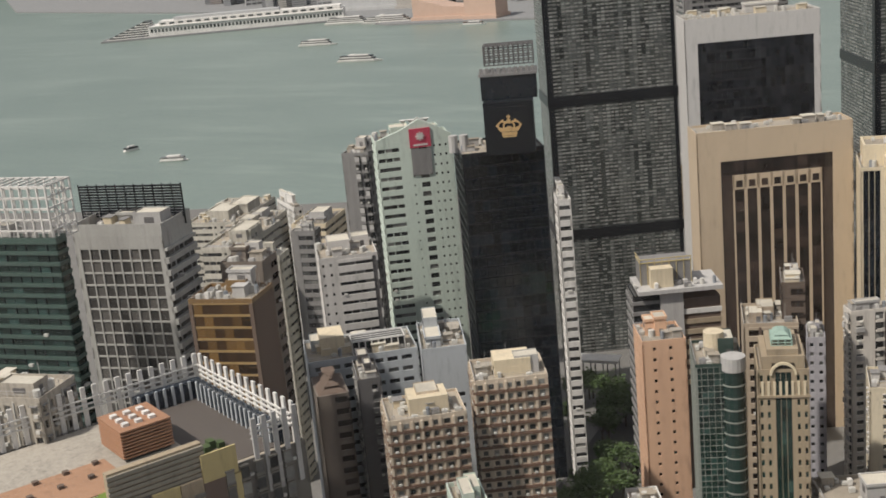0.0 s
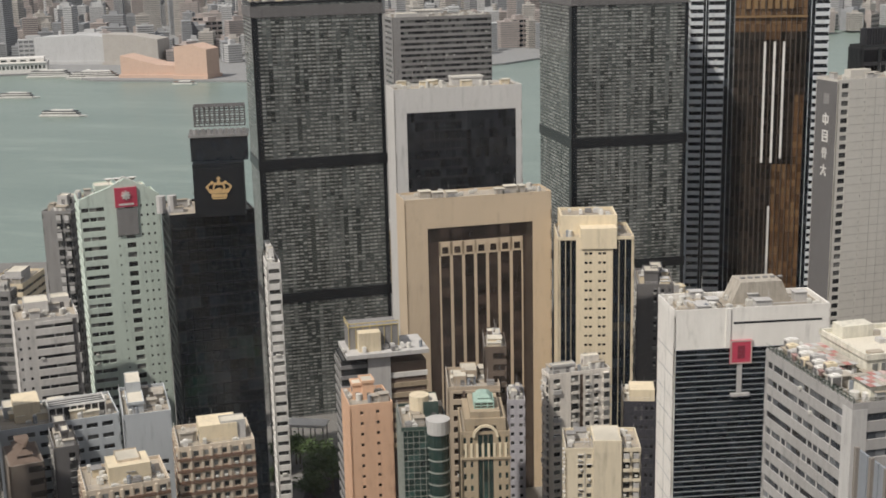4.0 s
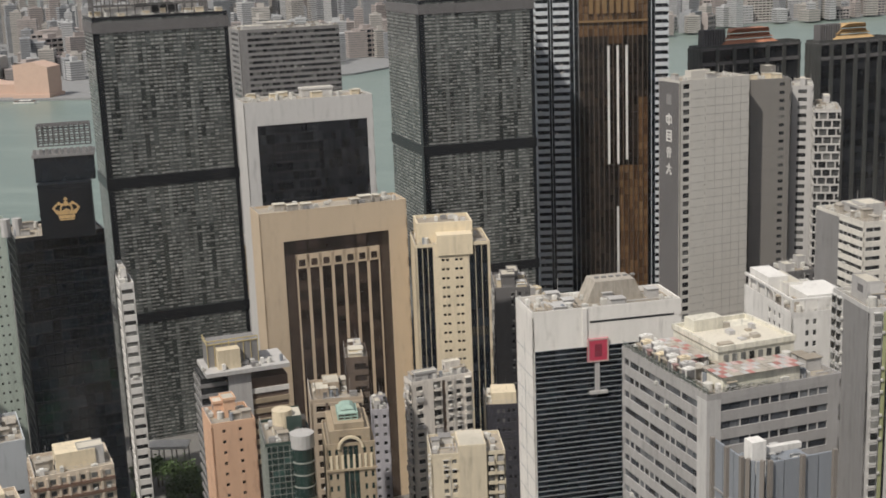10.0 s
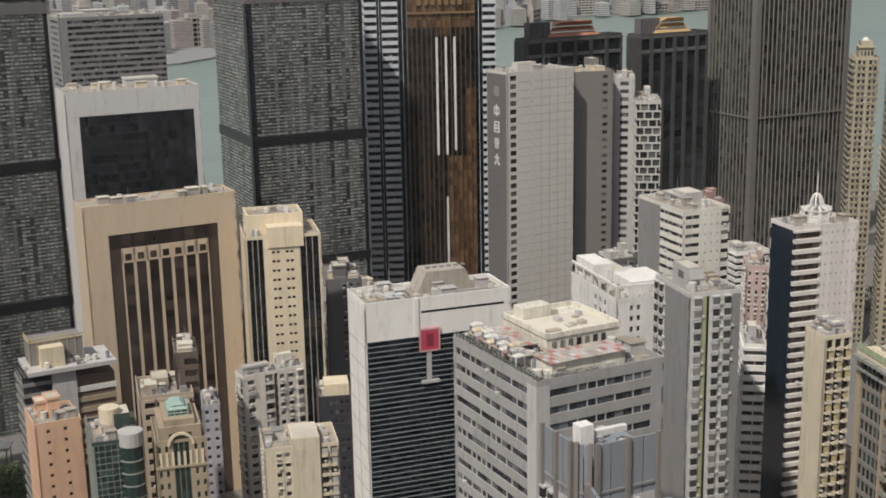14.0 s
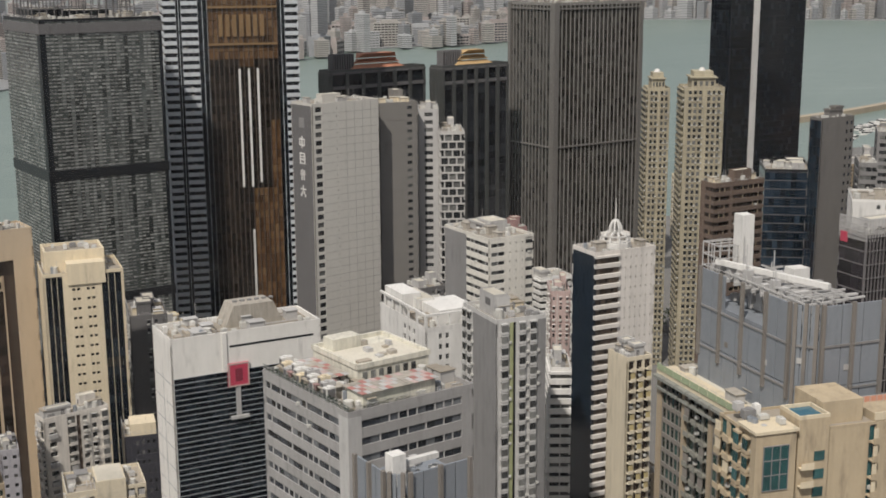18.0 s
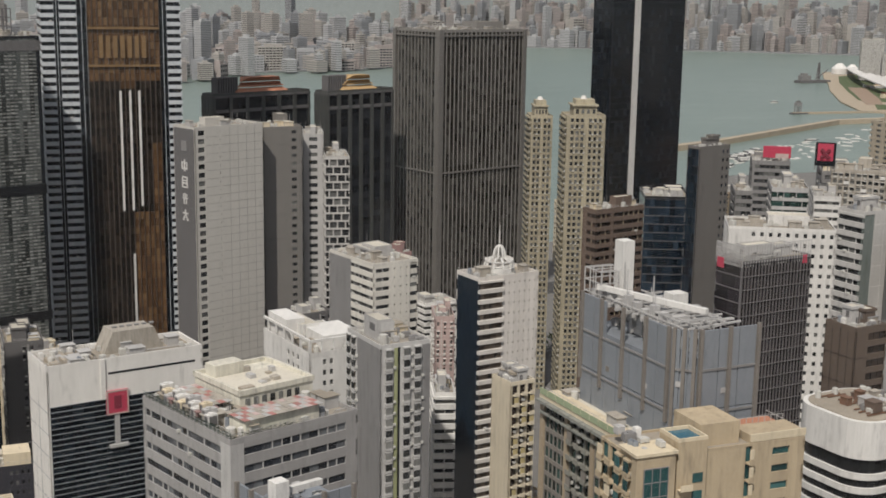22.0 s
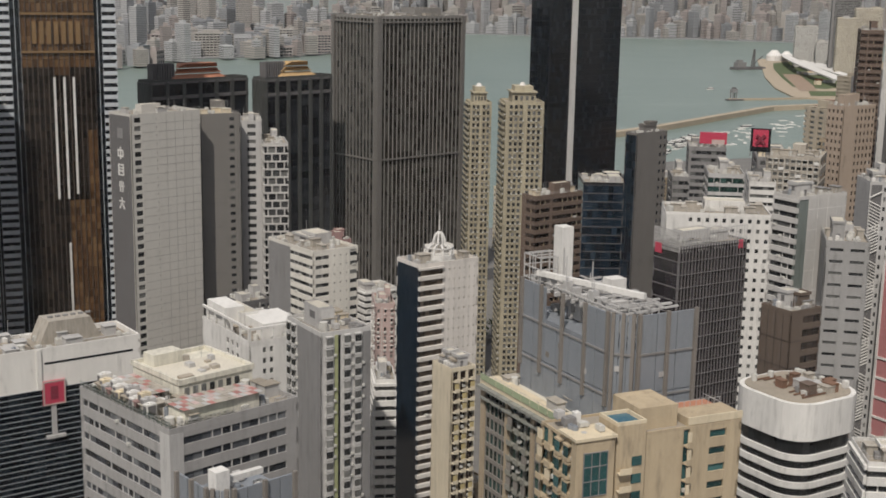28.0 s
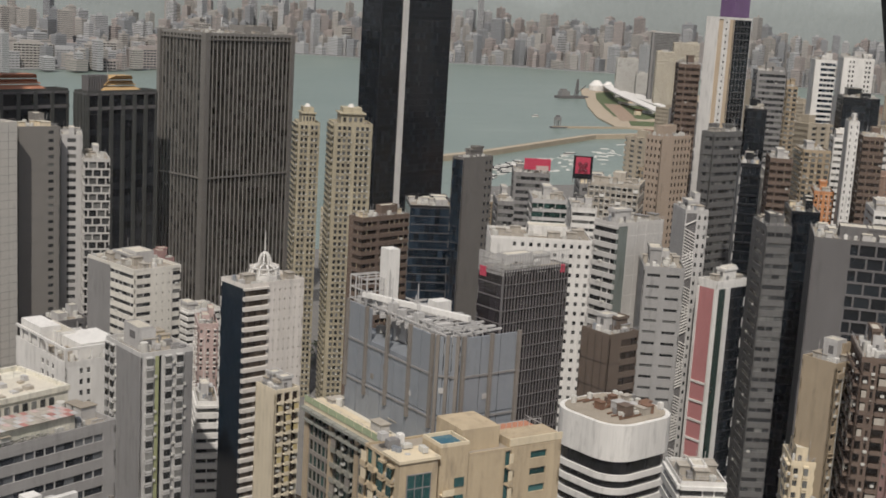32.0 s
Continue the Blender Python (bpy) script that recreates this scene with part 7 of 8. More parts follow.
def steel_box(e, x0, x1, y0, y1, z0, z1, step, cut=0.0, low=2.5, notch=(1.0, 1.0)):
    """Panel-clad enclosure; its near corner may be cut off, and its left wall lowered for a stretch."""
    b = Boxes()
    pts = [(x0 + cut, y0), (x1, y0), (x1, y1), (x0, y1), (x0, y0 + cut)] if cut else [(x0, y0), (x1, y0), (x1, y1), (x0, y1)]
    k = len(pts)
    b.v += [(p[0], p[1], z) for z in (z0, z1 - low) for p in pts]
    for i in range(k):
        b.f.append((i, (i + 1) % k, k + (i + 1) % k, k + i))
    b.f.append(tuple(range(k, 2 * k)))
    part("steel_core", b, STEEL, e)
    q = cut * 0.70710678
    faces = [((x0, y1, 0, -1, -1, 0), y1 - y0 - cut, step), ((x0 + cut, y0, 1, 0, 0, -1), x1 - x0 - cut, step)]
    if cut:
        faces.insert(1, ((x0, y0 + cut, 0.70710678, -0.70710678, -0.70710678, -0.70710678), cut * 1.41421356, 1.7))
    rr = random.Random(int(x1 * 7 + y1))
    for fi, (F, L, st) in enumerate(faces):
        n = max(1, int(round(L / st)))
        for i in range(n):
            a, c = L * i / n, L * (i + 1) / n
            for lev in range(3):
                if lev == 2 and fi == 0 and notch[0] <= (i + 0.5) / n <= notch[1]:
                    continue
                za, zb = z0 + (z1 - z0) * lev / 3, z0 + (z1 - z0) * (lev + 1) / 3
                m = Boxes()
                m.slab(F, a + 0.1, c - 0.1, za + 0.1, zb - 0.1, 0.0, 0.35 + 0.06 * rr.random())
                part("steel_panel", m, STEEL, e)
            if rr.random() < 0.3:
                m = Boxes()
                zz = z0 + (z1 - z0) * rr.uniform(0.35, 0.6)
                m.slab(F, a + 0.9, a + 1.9, zz, zz + 1.0, 0.35, 0.5)
                part("access_hatch", m, (PALE, FINM)[rr.randrange(2)], e)
        k = max(1, int(round(L / (st * 1.6))))
        for i in range(k + 1):
            m = Boxes()
            a = min(max(L * i / k, 0.35), L - 0.35)
            m.slab(F, a - 0.32, a + 0.32, z0 + (z1 - z0) * (0.22 if fi == 0 else 0.12), z1 + 0.35, 0.35, 0.95)
            part("steel_fin", m, FINM, e)
        m = Boxes()
        for z in (z0 + (z1 - z0) * 0.3, z0 + (z1 - z0) * 0.66):
            m.slab(F, 0.0, L, z, z + 0.4, 0.3, 0.6)
        part("steel_ledge", m, GREY, e)




def steel_tower(x, y, br):
    wl, wr, top = 34.0, 13.0, 119.0
    st = Style(3.1, wallmat("green_grey_clad", (0.24, 0.235, 0.20)), wallmat("taupe_frame", (0.22, 0.20, 0.175)), G_GREEN,
               [(0, 0.1, "paint", TAN, 0.5), (0.1, 0.9, "glass", 1.6, 0.72, 0.25), (0.9, 1, "paint", TAN, 0.5)],
               [(0, 0.04, "paint", TAN, 0.6), (0.04, 0.24, "glass", 1.7, 0.72, 0.25), (0.24, 0.27, "paint", TAN, 0.6), (0.27, 0.48, "balc", 3.2, 1.2), (0.48, 0.51, "paint", TAN, 0.6),
                (0.51, 0.73, "glass", 1.7, 0.72, 0.25), (0.73, 0.76, "paint", TAN, 0.6), (0.76, 0.97, "balc", 3.2, 1.2), (0.97, 1, "paint", TAN, 0.6)])
    e = tower("apartment_tower", "green-grey apartment tower with steel-clad roof plant", x, y, br, wl + 6, wr + 12, top, st, roof="flat", sep=True)
    H = top - 4
    steel_box(e, 6, 22.4, 2.1, 35.3, H, H + 22.3, 4.2, 3.1, 6.5, (0.28, 0.72))
    glassrail = wallmat("green_tinted_balustrade", (0.36, 0.42, 0.27), rough=0.2, lo=0.8, streak=0.2)
    for k in range(12):
        r = Boxes()
        r.box(-1.0, -0.9, 2 + k * 3.15, 4.9 + k * 3.15, H + 1.0, H + 2.3, True)
        part("glass_balustrade", r, glassrail, e)
    r = Boxes()
    r.box(3.5, 6.2, 2, wl + 6, H + 0.1, H + 0.35)
    part("terrace_floor", r, ROOFC, e)
    w = Boxes()
    w.box(-0.8, 3.5, 2, wl + 6, H, H + 1.0, True)
    part("terrace_edge", w, CREAM, e)
    t = Boxes()
    for k in range(10):
        z = H + 17 + k * 0.7
        yy = 8 + 2.9 * k
        t.box(7, 5 + wr, yy, yy + 0.5, H + 20.6, H + 21.3, True)
        t.box(8, 9.5, yy + 0.6, yy + 2.0, H + 20.5, H + 22.6 + (k % 3) * 0.7)
    part("roof_frames", t, PALE, e, kind="stuff")
    m = Boxes()
    m.box(11.2, 13.8, 30, 33, H + 20.5, H + 33)
    m.box(15.5, 19.0, 19, 22, H + 16, H + 24.5)
    part("white_stack", m, WHITE, e)
    a = Boxes()
    for i in range(6):
        a.cyl(8 + (i % 3) * 1.7, 14 + i * 3.1, H + 20, H + 26 + (i % 2) * 3, 0.12, k=5)
    part("antenna", a, PALE, e)
    q = Boxes()
    q.beam((7, 32, H + 24), (16, 9, H + 23.5), 1.0)
    part("duct", q, WHITE, e)
    rr = random.Random(17)
    for k in range(34):
        roof_unit(e, rr.uniform(9.5, 19.5), rr.uniform(6, 32), H + 15.9, k % 7)
    lat = Boxes()
    lattice_frame(lat, 7, 13, 31, 37, H + 20, H + 27, 3, 3, 3, 0.18)
    lattice_frame(lat, 8, 17, 6, 14, H + 20, H + 23, 4, 4, 2, 0.18)
    part("roof_lattice", lat, PALE, e)
    jib = Boxes()
    for k in range(16):
        xx, yy = rr.uniform(10, 18.5), rr.uniform(6, 31)
        w, d, h = rr.uniform(1.0, 3.5), rr.uniform(0.8, 3.0), rr.uniform(3.0, 7.0)
        jib.box(xx, xx + w, yy, yy + d, H + 16, H + 16 + h)
    for k in range(12):
        yy = 9 + k * 2.2
        jib.beam((7.5, yy - 3, H + 21.4), (21.5, yy - 3 + rr.uniform(-2, 2), H + 21.9), 0.35)
        if k % 3 == 0:
            jib.beam((8 + k * 1.1, 5, H + 22.0), (8 + k * 1.1, 33, H + 22.1), 0.28)
    part("roof_plant", jib, PALE, e, kind="stuff")
    for k in range(9):
        q = Boxes()
        q.box(-1.3, -0.8, 2 + k * 4.2, 5.6 + k * 4.2, H - 2.9, H - 2.4, True)
        q.box(-2.0, -0.8, 2 + k * 4.2, 5.8 + k * 4.2, H - 0.5, H + 0.1, True)
        part("bay_head", q, wallmat("grey_green_trim", (0.26, 0.265, 0.235)), e)


G_TEAL = glassmat("teal_glass", (0.02, 0.075, 0.075), rough=0.08, light=0.3, lightcol=(0.06, 0.16, 0.16))
SANDY = wallmat("sand_render", (0.47, 0.38, 0.255), lo=0.6, streak=0.7)


def cream_tower_near(x, y, br):
    st = Style(3.1, SANDY, CREAM, G_TEAL,
               [(0, 0.2, "wall"), (0.2, 0.4, "win", 3.2, 0.4, 0.45), (0.4, 0.63, "wall"), (0.63, 0.69, "balc", 2.2, 1.2), (0.69, 0.75, "wall"), (0.75, 0.96, "win", 6.8, 0.5, 0.42), (0.96, 1, "wall")],
               [(0, 0.5, "balc", 3.2, 1.2), (0.5, 1, "bay", 3.2, 1.0)])
    e = tower("apartment_tower", "sandy cream apartment tower with teal glass corners", x, y, br, 11.5, 33, 125.5, st, roof="bare", sep=True)
    H = 121.5
    for nm, x0, x1, y0, y1, z0, z1, m in (("corner_bay", -0.6, 6.6, -1.6, 0.0, 0, H + 1.2, SANDY), ("corner_bay", 7.4, 13.0, -0.9, 0.0, 0, H + 2.6, SANDY),
                                          ("penthouse", 13.4, 21.0, 2.0, 10.5, H, H + 4.0, SANDY), ("penthouse", 22.4, 33.0, 0.4, 6.0, H, H + 1.6, SANDY),
                                          ("bay_cornice", -0.9, 6.9, -1.9, 4.0, H + 1.2, H + 1.7, CREAM), ("roof_cornice", 22.1, 33.2, 0.1, 0.4, H + 0.6, H + 1.9, CREAM),
                                          ("pool_wall", 7.4, 13.0, 0.0, 5.0, H, H + 2.6, SANDY), ("roof_terrace", 22.6, 32.8, 6.0, 11.0, H, H + 0.7, TERRA)):
        b = Boxes()
        b.box(x0, x1, y0, y1, z0, z1, True)
        part(nm, b, m, e)
    b = Boxes()
    b.box(7.9, 12.5, 0.4, 4.5, H + 2.6, H + 2.66)
    part("roof_pool", b, wallmat("pool_water", (0.03, 0.13, 0.19), rough=0.08, lo=0.8, streak=0.1), e, "small blue rooftop pool")
    b = Boxes()
    for q in ((7.4, 13.0, -0.9, -0.6), (7.4, 13.0, 4.6, 4.9), (7.4, 7.7, -0.6, 4.6), (12.7, 13.0, -0.6, 4.6)):
        b.box(*q, H + 2.6, H + 3.2)
    part("pool_edge", b, CREAM, e)
    for k in range(12):
        z = H - 4.5 - k * 9.3
        if z < 2:
            break
        b = Boxes()
        b.box(0.8, 5.2, -1.72, -1.6, z - 4, z + 3.6, True)
        part("teal_bay_window", b, G_TEAL, e, "tall teal glass bay window")
        f = Boxes()
        for zz in (z - 4, z - 1.4, z + 1.1, z + 3.5):
            f.box(0.7, 5.3, -1.8, -1.6, zz, zz + 0.14, True)
        for xx in (0.7, 2.2, 3.7, 5.2):
            f.box(xx, xx + 0.12, -1.8, -1.6, z - 4, z + 3.6, True)
        part("window_frame", f, GREY, e)
    for k in range(30):
        z = H - 3.0 - k * 3.1
        if z < 2:
            break
        b = Boxes()
        b.box(10.4, 12.3, -1.02, -0.9, z - 1.6, z, True)
        part("small_window", b, G_TEAL, e)
        b = Boxes()
        b.box(7.6, 9.9, -2.0, -0.9, z - 2.6, z - 2.4, True)
        b.box(7.6, 9.9, -2.0, -1.9, z - 2.4, z - 1.5, True)
        part("balcony", b, CREAM, e)
    rr = random.Random(9)
    for k in range(14):
        roof_unit(e, rr.uniform(0.3, 5.0), rr.uniform(-1, 9), H + (1.7 if k < 5 else 0.2), k % 7)
    r = Boxes()
    for k in range(9):
        r.box(22.6 + k * 1.25, 22.66 + k * 1.25, 6.0, 6.1, H + 1.6, H + 2.7)
    r.box(22.6, 32.8, 6.0, 6.08, H + 2.62, H + 2.7, True)
    r.box(32.7, 32.8, 6.0, 11.0, H + 1.6, H + 1.7, True)
    part("terrace_rail", r, PALE, e)


def round_block(x, y, br):
    e = thing("office_block", "white office block with rounded corners and floor bands", "building", pose(x, y, 4, 0, 0, 90 - br))

    def ring(b, z0, z1, w, d, r, grow=0.0):
        pts = []
        for cx, cy, a0 in ((w - r, d - r, 0), (r, d - r, 90), (r, r, 180), (w - r, r, 270)):
            for k in range(7):
                a = radians(a0 + 15 * k)
                pts.append((cx + (r + grow) * math.cos(a), cy + (r + grow) * math.sin(a)))
        n, m = len(b.v), len(pts)
        b.v += [(p[0], p[1], z0) for p in pts] + [(p[0], p[1], z1) for p in pts]
        for i in range(m):
            j = (i + 1) % m
            b.f.append((n + i, n + j, n + m + j, n + m + i))
        b.f.append(tuple(n + m + i for i in range(m)))
        b.f.append(tuple(n + i for i in reversed(range(m))))

    w, d, H = 23, 23, 100.5
    c = Boxes()
    ring(c, 0, H - 9, w, d, 7, -0.6)
    part("glazed_core", c, G_DARK, e)
    for k in range(26):
        b = Boxes()
        ring(b, H - 12.5 - k * 3.4 - 1.5, H - 12.5 - k * 3.4, w, d, 7, 0.0)
        part("floor_band", b, WHITE, e)
    t = Boxes()
    ring(t, H - 9, H, w, d, 7, 0.25)
    part("top_drum", t, WHITE, e, "tall white plain parapet drum")
    r = Boxes()
    ring(r, H, H + 0.3, w - 0, d, 7, -1.0)
    part("roof_slab", r, ROOFM, e)
    rnd = random.Random(4)
    for k in range(16):
        roof_unit(e, rnd.uniform(3, 20), rnd.uniform(3, 20), H + 0.3, rnd.randrange(7))
    rust = wallmat("rusty_casing", (0.20, 0.11, 0.07), lo=0.5)
    for k in range(13):
        q = Boxes()
        px, py = rnd.uniform(3, 17), rnd.uniform(2, 18)
        w2, d2, h2 = rnd.uniform(1.2, 3.6), rnd.uniform(1.2, 3.2), rnd.uniform(1.2, 2.8)
        q.box(px, px + w2, py, py + d2, H + 0.3, H + 0.3 + h2)
        q.box(px - 0.15, px + w2 + 0.15, py - 0.15, py + d2 + 0.15, H + 0.3 + h2, H + 0.5 + h2, True)
        part("plant_room", q, (OLD, rust, BROWN, OLD, rust, PALE)[k % 6], e)
    pipes = Boxes()
    for k in range(14):
        px, py, L = rnd.uniform(3, 12), rnd.uniform(3, 19), rnd.uniform(3, 8)
        pipes.box(px, px + L, py, py + 0.3, H + 0.5, H + 0.8, True)
    part("pipework", pipes, rust, e, kind="stuff")


crown_block(-192.8, 350.4, 66, 118.1)
garden_tower(-148.35, 119.56, 25)
steel_tower(80.0, 203.0, 76)
cream_tower_near(70.2, 187.3, 80)
round_block(149.0, 253.0, 72)

# sign glyph shapes on the flank of the panelled tower
def glyph_sign(x, y, br, z):
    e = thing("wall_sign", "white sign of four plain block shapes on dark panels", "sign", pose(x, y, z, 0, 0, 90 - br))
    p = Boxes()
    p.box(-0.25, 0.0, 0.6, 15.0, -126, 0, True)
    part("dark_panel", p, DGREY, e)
    strokes = (((5.4, 9.4, -1.6, -1.0), (5.4, 9.4, 0.9, 1.5), (5.4, 6.0, -1.0, 0.9), (8.8, 9.4, -1.0, 0.9), (7.1, 7.7, -2.5, 2.5)),
               ((5.4, 9.4, 1.8, 2.4), (5.4, 9.4, -2.4, -1.8), (5.4, 6.0, -1.8, 1.8), (8.8, 9.4, -1.8, 1.8), (6.4, 8.4, 0.5, 1.0), (6.4, 8.4, -0.9, 0.0)),
               ((5.4, 9.4, 0.0, 0.6), (7.1, 7.7, 0.6, 2.4), (5.9, 6.5, 0.9, 2.0), (8.3, 8.9, 0.9, 2.0), (6.3, 6.9, -2.3, 0.0), (7.9, 8.5, -2.3, 0.0)),
               ((5.4, 9.4, 0.5, 1.1), (7.1, 7.7, -0.3, 2.4), (6.3, 7.0, -1.4, -0.2), (7.8, 8.5, -1.4, -0.2), (5.5, 6.3, -2.4, -1.3), (8.5, 9.3, -2.4, -1.3)))
    for k, shape in enumerate(strokes):
        q = Boxes()
        zz = -15.5 - k * 7.0
        for y0, y1, z0, z1 in shape:
            q.box(-0.5, -0.25, y0, y1, zz + z0, zz + z1, True)
        part("sign_shape", q, WHITE, e)
    q = Boxes()
    q.box(-0.5, -0.25, 5.6, 9.2, -9.4, -5.2, True)
    part("sign_shape", q, GREY, e)


glyph_sign(4.7, 540.0, 57, 141.0)


# white frame bars over the red panels
def panel_bars(x, y, br, wl, top):
    e = thing("panel_frame", "white frame bars over red cladding panels", "frame", pose(x, y, 4, 0, 0, 90 - br))
    z = top - 4 - 34
    while z > 4:
        b = Boxes()
        b.box(-0.35, 0.02, 0.6, wl - 0.6, z, z + 0.7, True)
        part("frame_bar", b, WHITE, e)
        z -= 6.6


panel_bars(236.7, 346.9, 72, 7.8, 115.8)

# near terrace building, its steel stair towers and the tall slab in front
TERR = Style(3.1, CREAM, WHITE, G_BLUE, [(0, 1, "strip", 0.6, 2.4, 0.4)], [(0, 1, "bay", 3.2, 0.9)])
SLAB = Style(2.95, TAN, CREAM, G_ROOM, [(0, 0.3, "balc", 3.0, 1.0), (0.3, 0.7, "bay", 3.0, 0.9), (0.7, 1, "balc", 3.0, 1.0)], [(0, 1, "wall")])
tower("apartment_tower", "tan slab tower with stacked balconies", 2.0, 139.0, 62, 14, 17, 121, SLAB, roof="clutter")
te = tower("apartment_tower", "cream terraced tower with timber roof deck", 10.0, 92.0, 78, 52, 40, 112, TERR, roof="flat")
for (n, m, x0, x1, y0, y1, z0, z1) in (("timber_deck", wallmat("orange_deck", (0.36, 0.17, 0.07), lo=0.7), 3, 13, 22, 48, 108.2, 108.6), ("dark_deck", ROOFD, 3, 38, 3, 20, 108.2, 108.5),
                                       ("deck_wall", WHITE, 2, 3, 20, 50, 108, 111), ("deck_wall", WHITE, 2, 14, 48.5, 49.5, 108, 112), ("dark_deck", ROOFD, 26, 38, 20, 48, 108.3, 108.7)):
    bx = Boxes()
    bx.box(x0, x1, y0, y1, z0, z1)
    part(n, bx, m, te)
steel_box(te, 14, 25, 22, 34, 108, 127, 3.0)
steel_box(te, 12, 22, 40, 51, 104, 131, 3.0)
for k in range(14):
    rr = random.Random(k)
    roof_unit(te, rr.uniform(14, 36), rr.uniform(4, 46), 108.6 if k % 2 else 127.2, k % 7)
g2 = tower("apartment_tower", "grey steel-topped tower beside the office block", 12.4, 182.0, 62, 12, 14.5, 114, S.grey_white, roof="bare")
steel_box(g2, 0.4, 14.2, 0.4, 11.6, 96, 120, 3.2, 2.0, 3.4)
stack = Boxes()
stack.box(2.0, 4.4, 3.5, 5.8, 116, 121.8)
stack.box(4.4, 11.0, 4.2, 5.2, 119.4, 120.3, True)
part("white_duct", stack, WHITE, g2)
for k in range(22):
    rr = random.Random(60 + k)
    roof_unit(g2, rr.uniform(1, 12), rr.uniform(1, 9.4), 116.7, k % 7)

# pale shelter roof among the park trees
def shelter(x, y, br):
    e = thing("shelter", "long pale flat shelter roof on slim posts among trees", "shelter", pose(x, y, 4, 0, 0, 90 - br))
    b = Boxes()
    b.box(-11, 11, -4, 4, 9.4, 10.0, True)
    b.box(-11.3, 11.3, -4.3, -4.0, 9.2, 10.3, True)
    part("roof", b, WHITE, e)
    for k in range(5):
        for yy in (-3.4, 3.4):
            q = Boxes()
            q.box(-10 + k * 5 - 0.2, -10 + k * 5 + 0.2, yy - 0.2, yy + 0.2, 0, 9.4)
            part("post", q, GREY, e)


shelter(-195.5, 449.0, 82)

# office block with a projecting roof slab on a white shaft
def slab_block(x, y, br, top):
    e = thing("office_block", "grey block with projecting roof slab and yellow rail", "building", pose(x, y, 4, 0, 0, 90 - br))
    H = top - 4
    d = Boxes()
    d.box(-8.5, 0, 1, 14, 0, H - 0.6)
    part("glazed_wing", d, G_DARK, e)
    for k in range(int(H / 3.4)):
        q = Boxes()
        q.box(-8.8, 0, 0.7, 14.2, k * 3.4, k * 3.4 + 1.2, True)
        part("floor_band", q, GREY, e)
    q = Boxes()
    q.box(0, 7.2, 0, 14, 0, H)
    part("white_shaft", q, PALE, e)
    q = Boxes()
    q.box(7.2, 19, 1, 15, 0, H - 3)
    part("brown_wing", q, BROWN, e)
    for k in range(8):
        q = Boxes()
        q.box(7.4, 19.3, 0.6, 1.0, H - 8 - k * 3.4, H - 6.4 - k * 3.4, True)
        part("window_band", q, WHITE if k == 0 else TAN, e)
    q = Boxes()
    q.box(-7.0, 19.5, -1.5, 15.5, H, H + 1.3, True)
    part("roof_slab", q, PALE, e)
    q = Boxes()
    q.box(-5, 11, 5, 14, H + 1.3, H + 8.5)
    part("plant_block", q, GREY, e)
    q = Boxes()
    for z in (H + 8.5, H + 9.6):
        q.box(-5.2, 11.2, 4.8, 5.0, z, z + 0.3, True)
        q.box(-5.2, -5.0, 5, 14, z, z + 0.3, True)
    for k in range(8):
        q.box(-5.2 + k * 2.3, -5.0 + k * 2.3, 4.8, 5.0, H + 1.3, H + 9.6)
    part("yellow_rail", q, YELLOW, e)
    q = Boxes()
    q.box(-2.5, 4.5, 1.0, 5.0, H + 1.3, H + 7.5)
    part("stair_box", q, CREAM, e)
    rr = random.Random(3)
    for k in range(12):
        roof_unit(e, rr.uniform(-8, 17), rr.uniform(-1, 3), H + 1.3, k % 7)


slab_block(-135.0, 365.8, 60, 72.3)

# ---- trees ----
LEAF = wallmat("tree_leaves", (0.055, 0.095, 0.025), rough=0.7, lo=0.4, streak=0.1, bump=0.0)
BARK = wallmat("bark", (0.10, 0.08, 0.06))


def tree_kind(seed, h, r):
    rnd = random.Random(seed)
    t, c = Boxes(), Boxes()
    t.cyl(0, 0, 0, h * 0.35, 0.4, 0.28, 7)
    hubs = []
    for i in range(7):
        a = rnd.uniform(0, 6.28)
        q = rnd.uniform(0.3, 0.9) * r
        tip = (q * math.cos(a), q * math.sin(a), h * rnd.uniform(0.55, 0.9))
        t.beam((0, 0, h * rnd.uniform(0.2, 0.34)), tip, 0.2)
        hubs.append(tip)
    for hx, hy, hz in hubs:
        for k in range(110):
            d = Vector((rnd.gauss(0, 1), rnd.gauss(0, 1), rnd.gauss(0, 0.7))) * (r * 0.27)
            p = Vector((hx, hy, hz)) + d
            s = rnd.uniform(0.35, 0.75)
            u = Vector((rnd.uniform(-1, 1), rnd.uniform(-1, 1), rnd.uniform(-0.4, 0.4))).normalized() * s
            w = Vector((rnd.uniform(-1, 1), rnd.uniform(-1, 1), rnd.uniform(-0.4, 0.4))).normalized() * s
            c.quad(tuple(p - u), tuple(p - w), tuple(p + u), tuple(p + w))
    return t.mesh("trunk", BARK), c.mesh("crown", LEAF)


TREES = [tree_kind(31, 11, 5.0), tree_kind(32, 9, 4.2), tree_kind(33, 13, 6.5)]


def tree(x, y, k, turn):
    e = thing("street_tree", "leafy green broad-crowned street tree", "tree", pose(x, y, 4, 0, 0, turn), "street trees")
    for nm, me in zip(("trunk", "crown"), TREES[k]):
        ob = new(nm, me)
        ob.parent = e


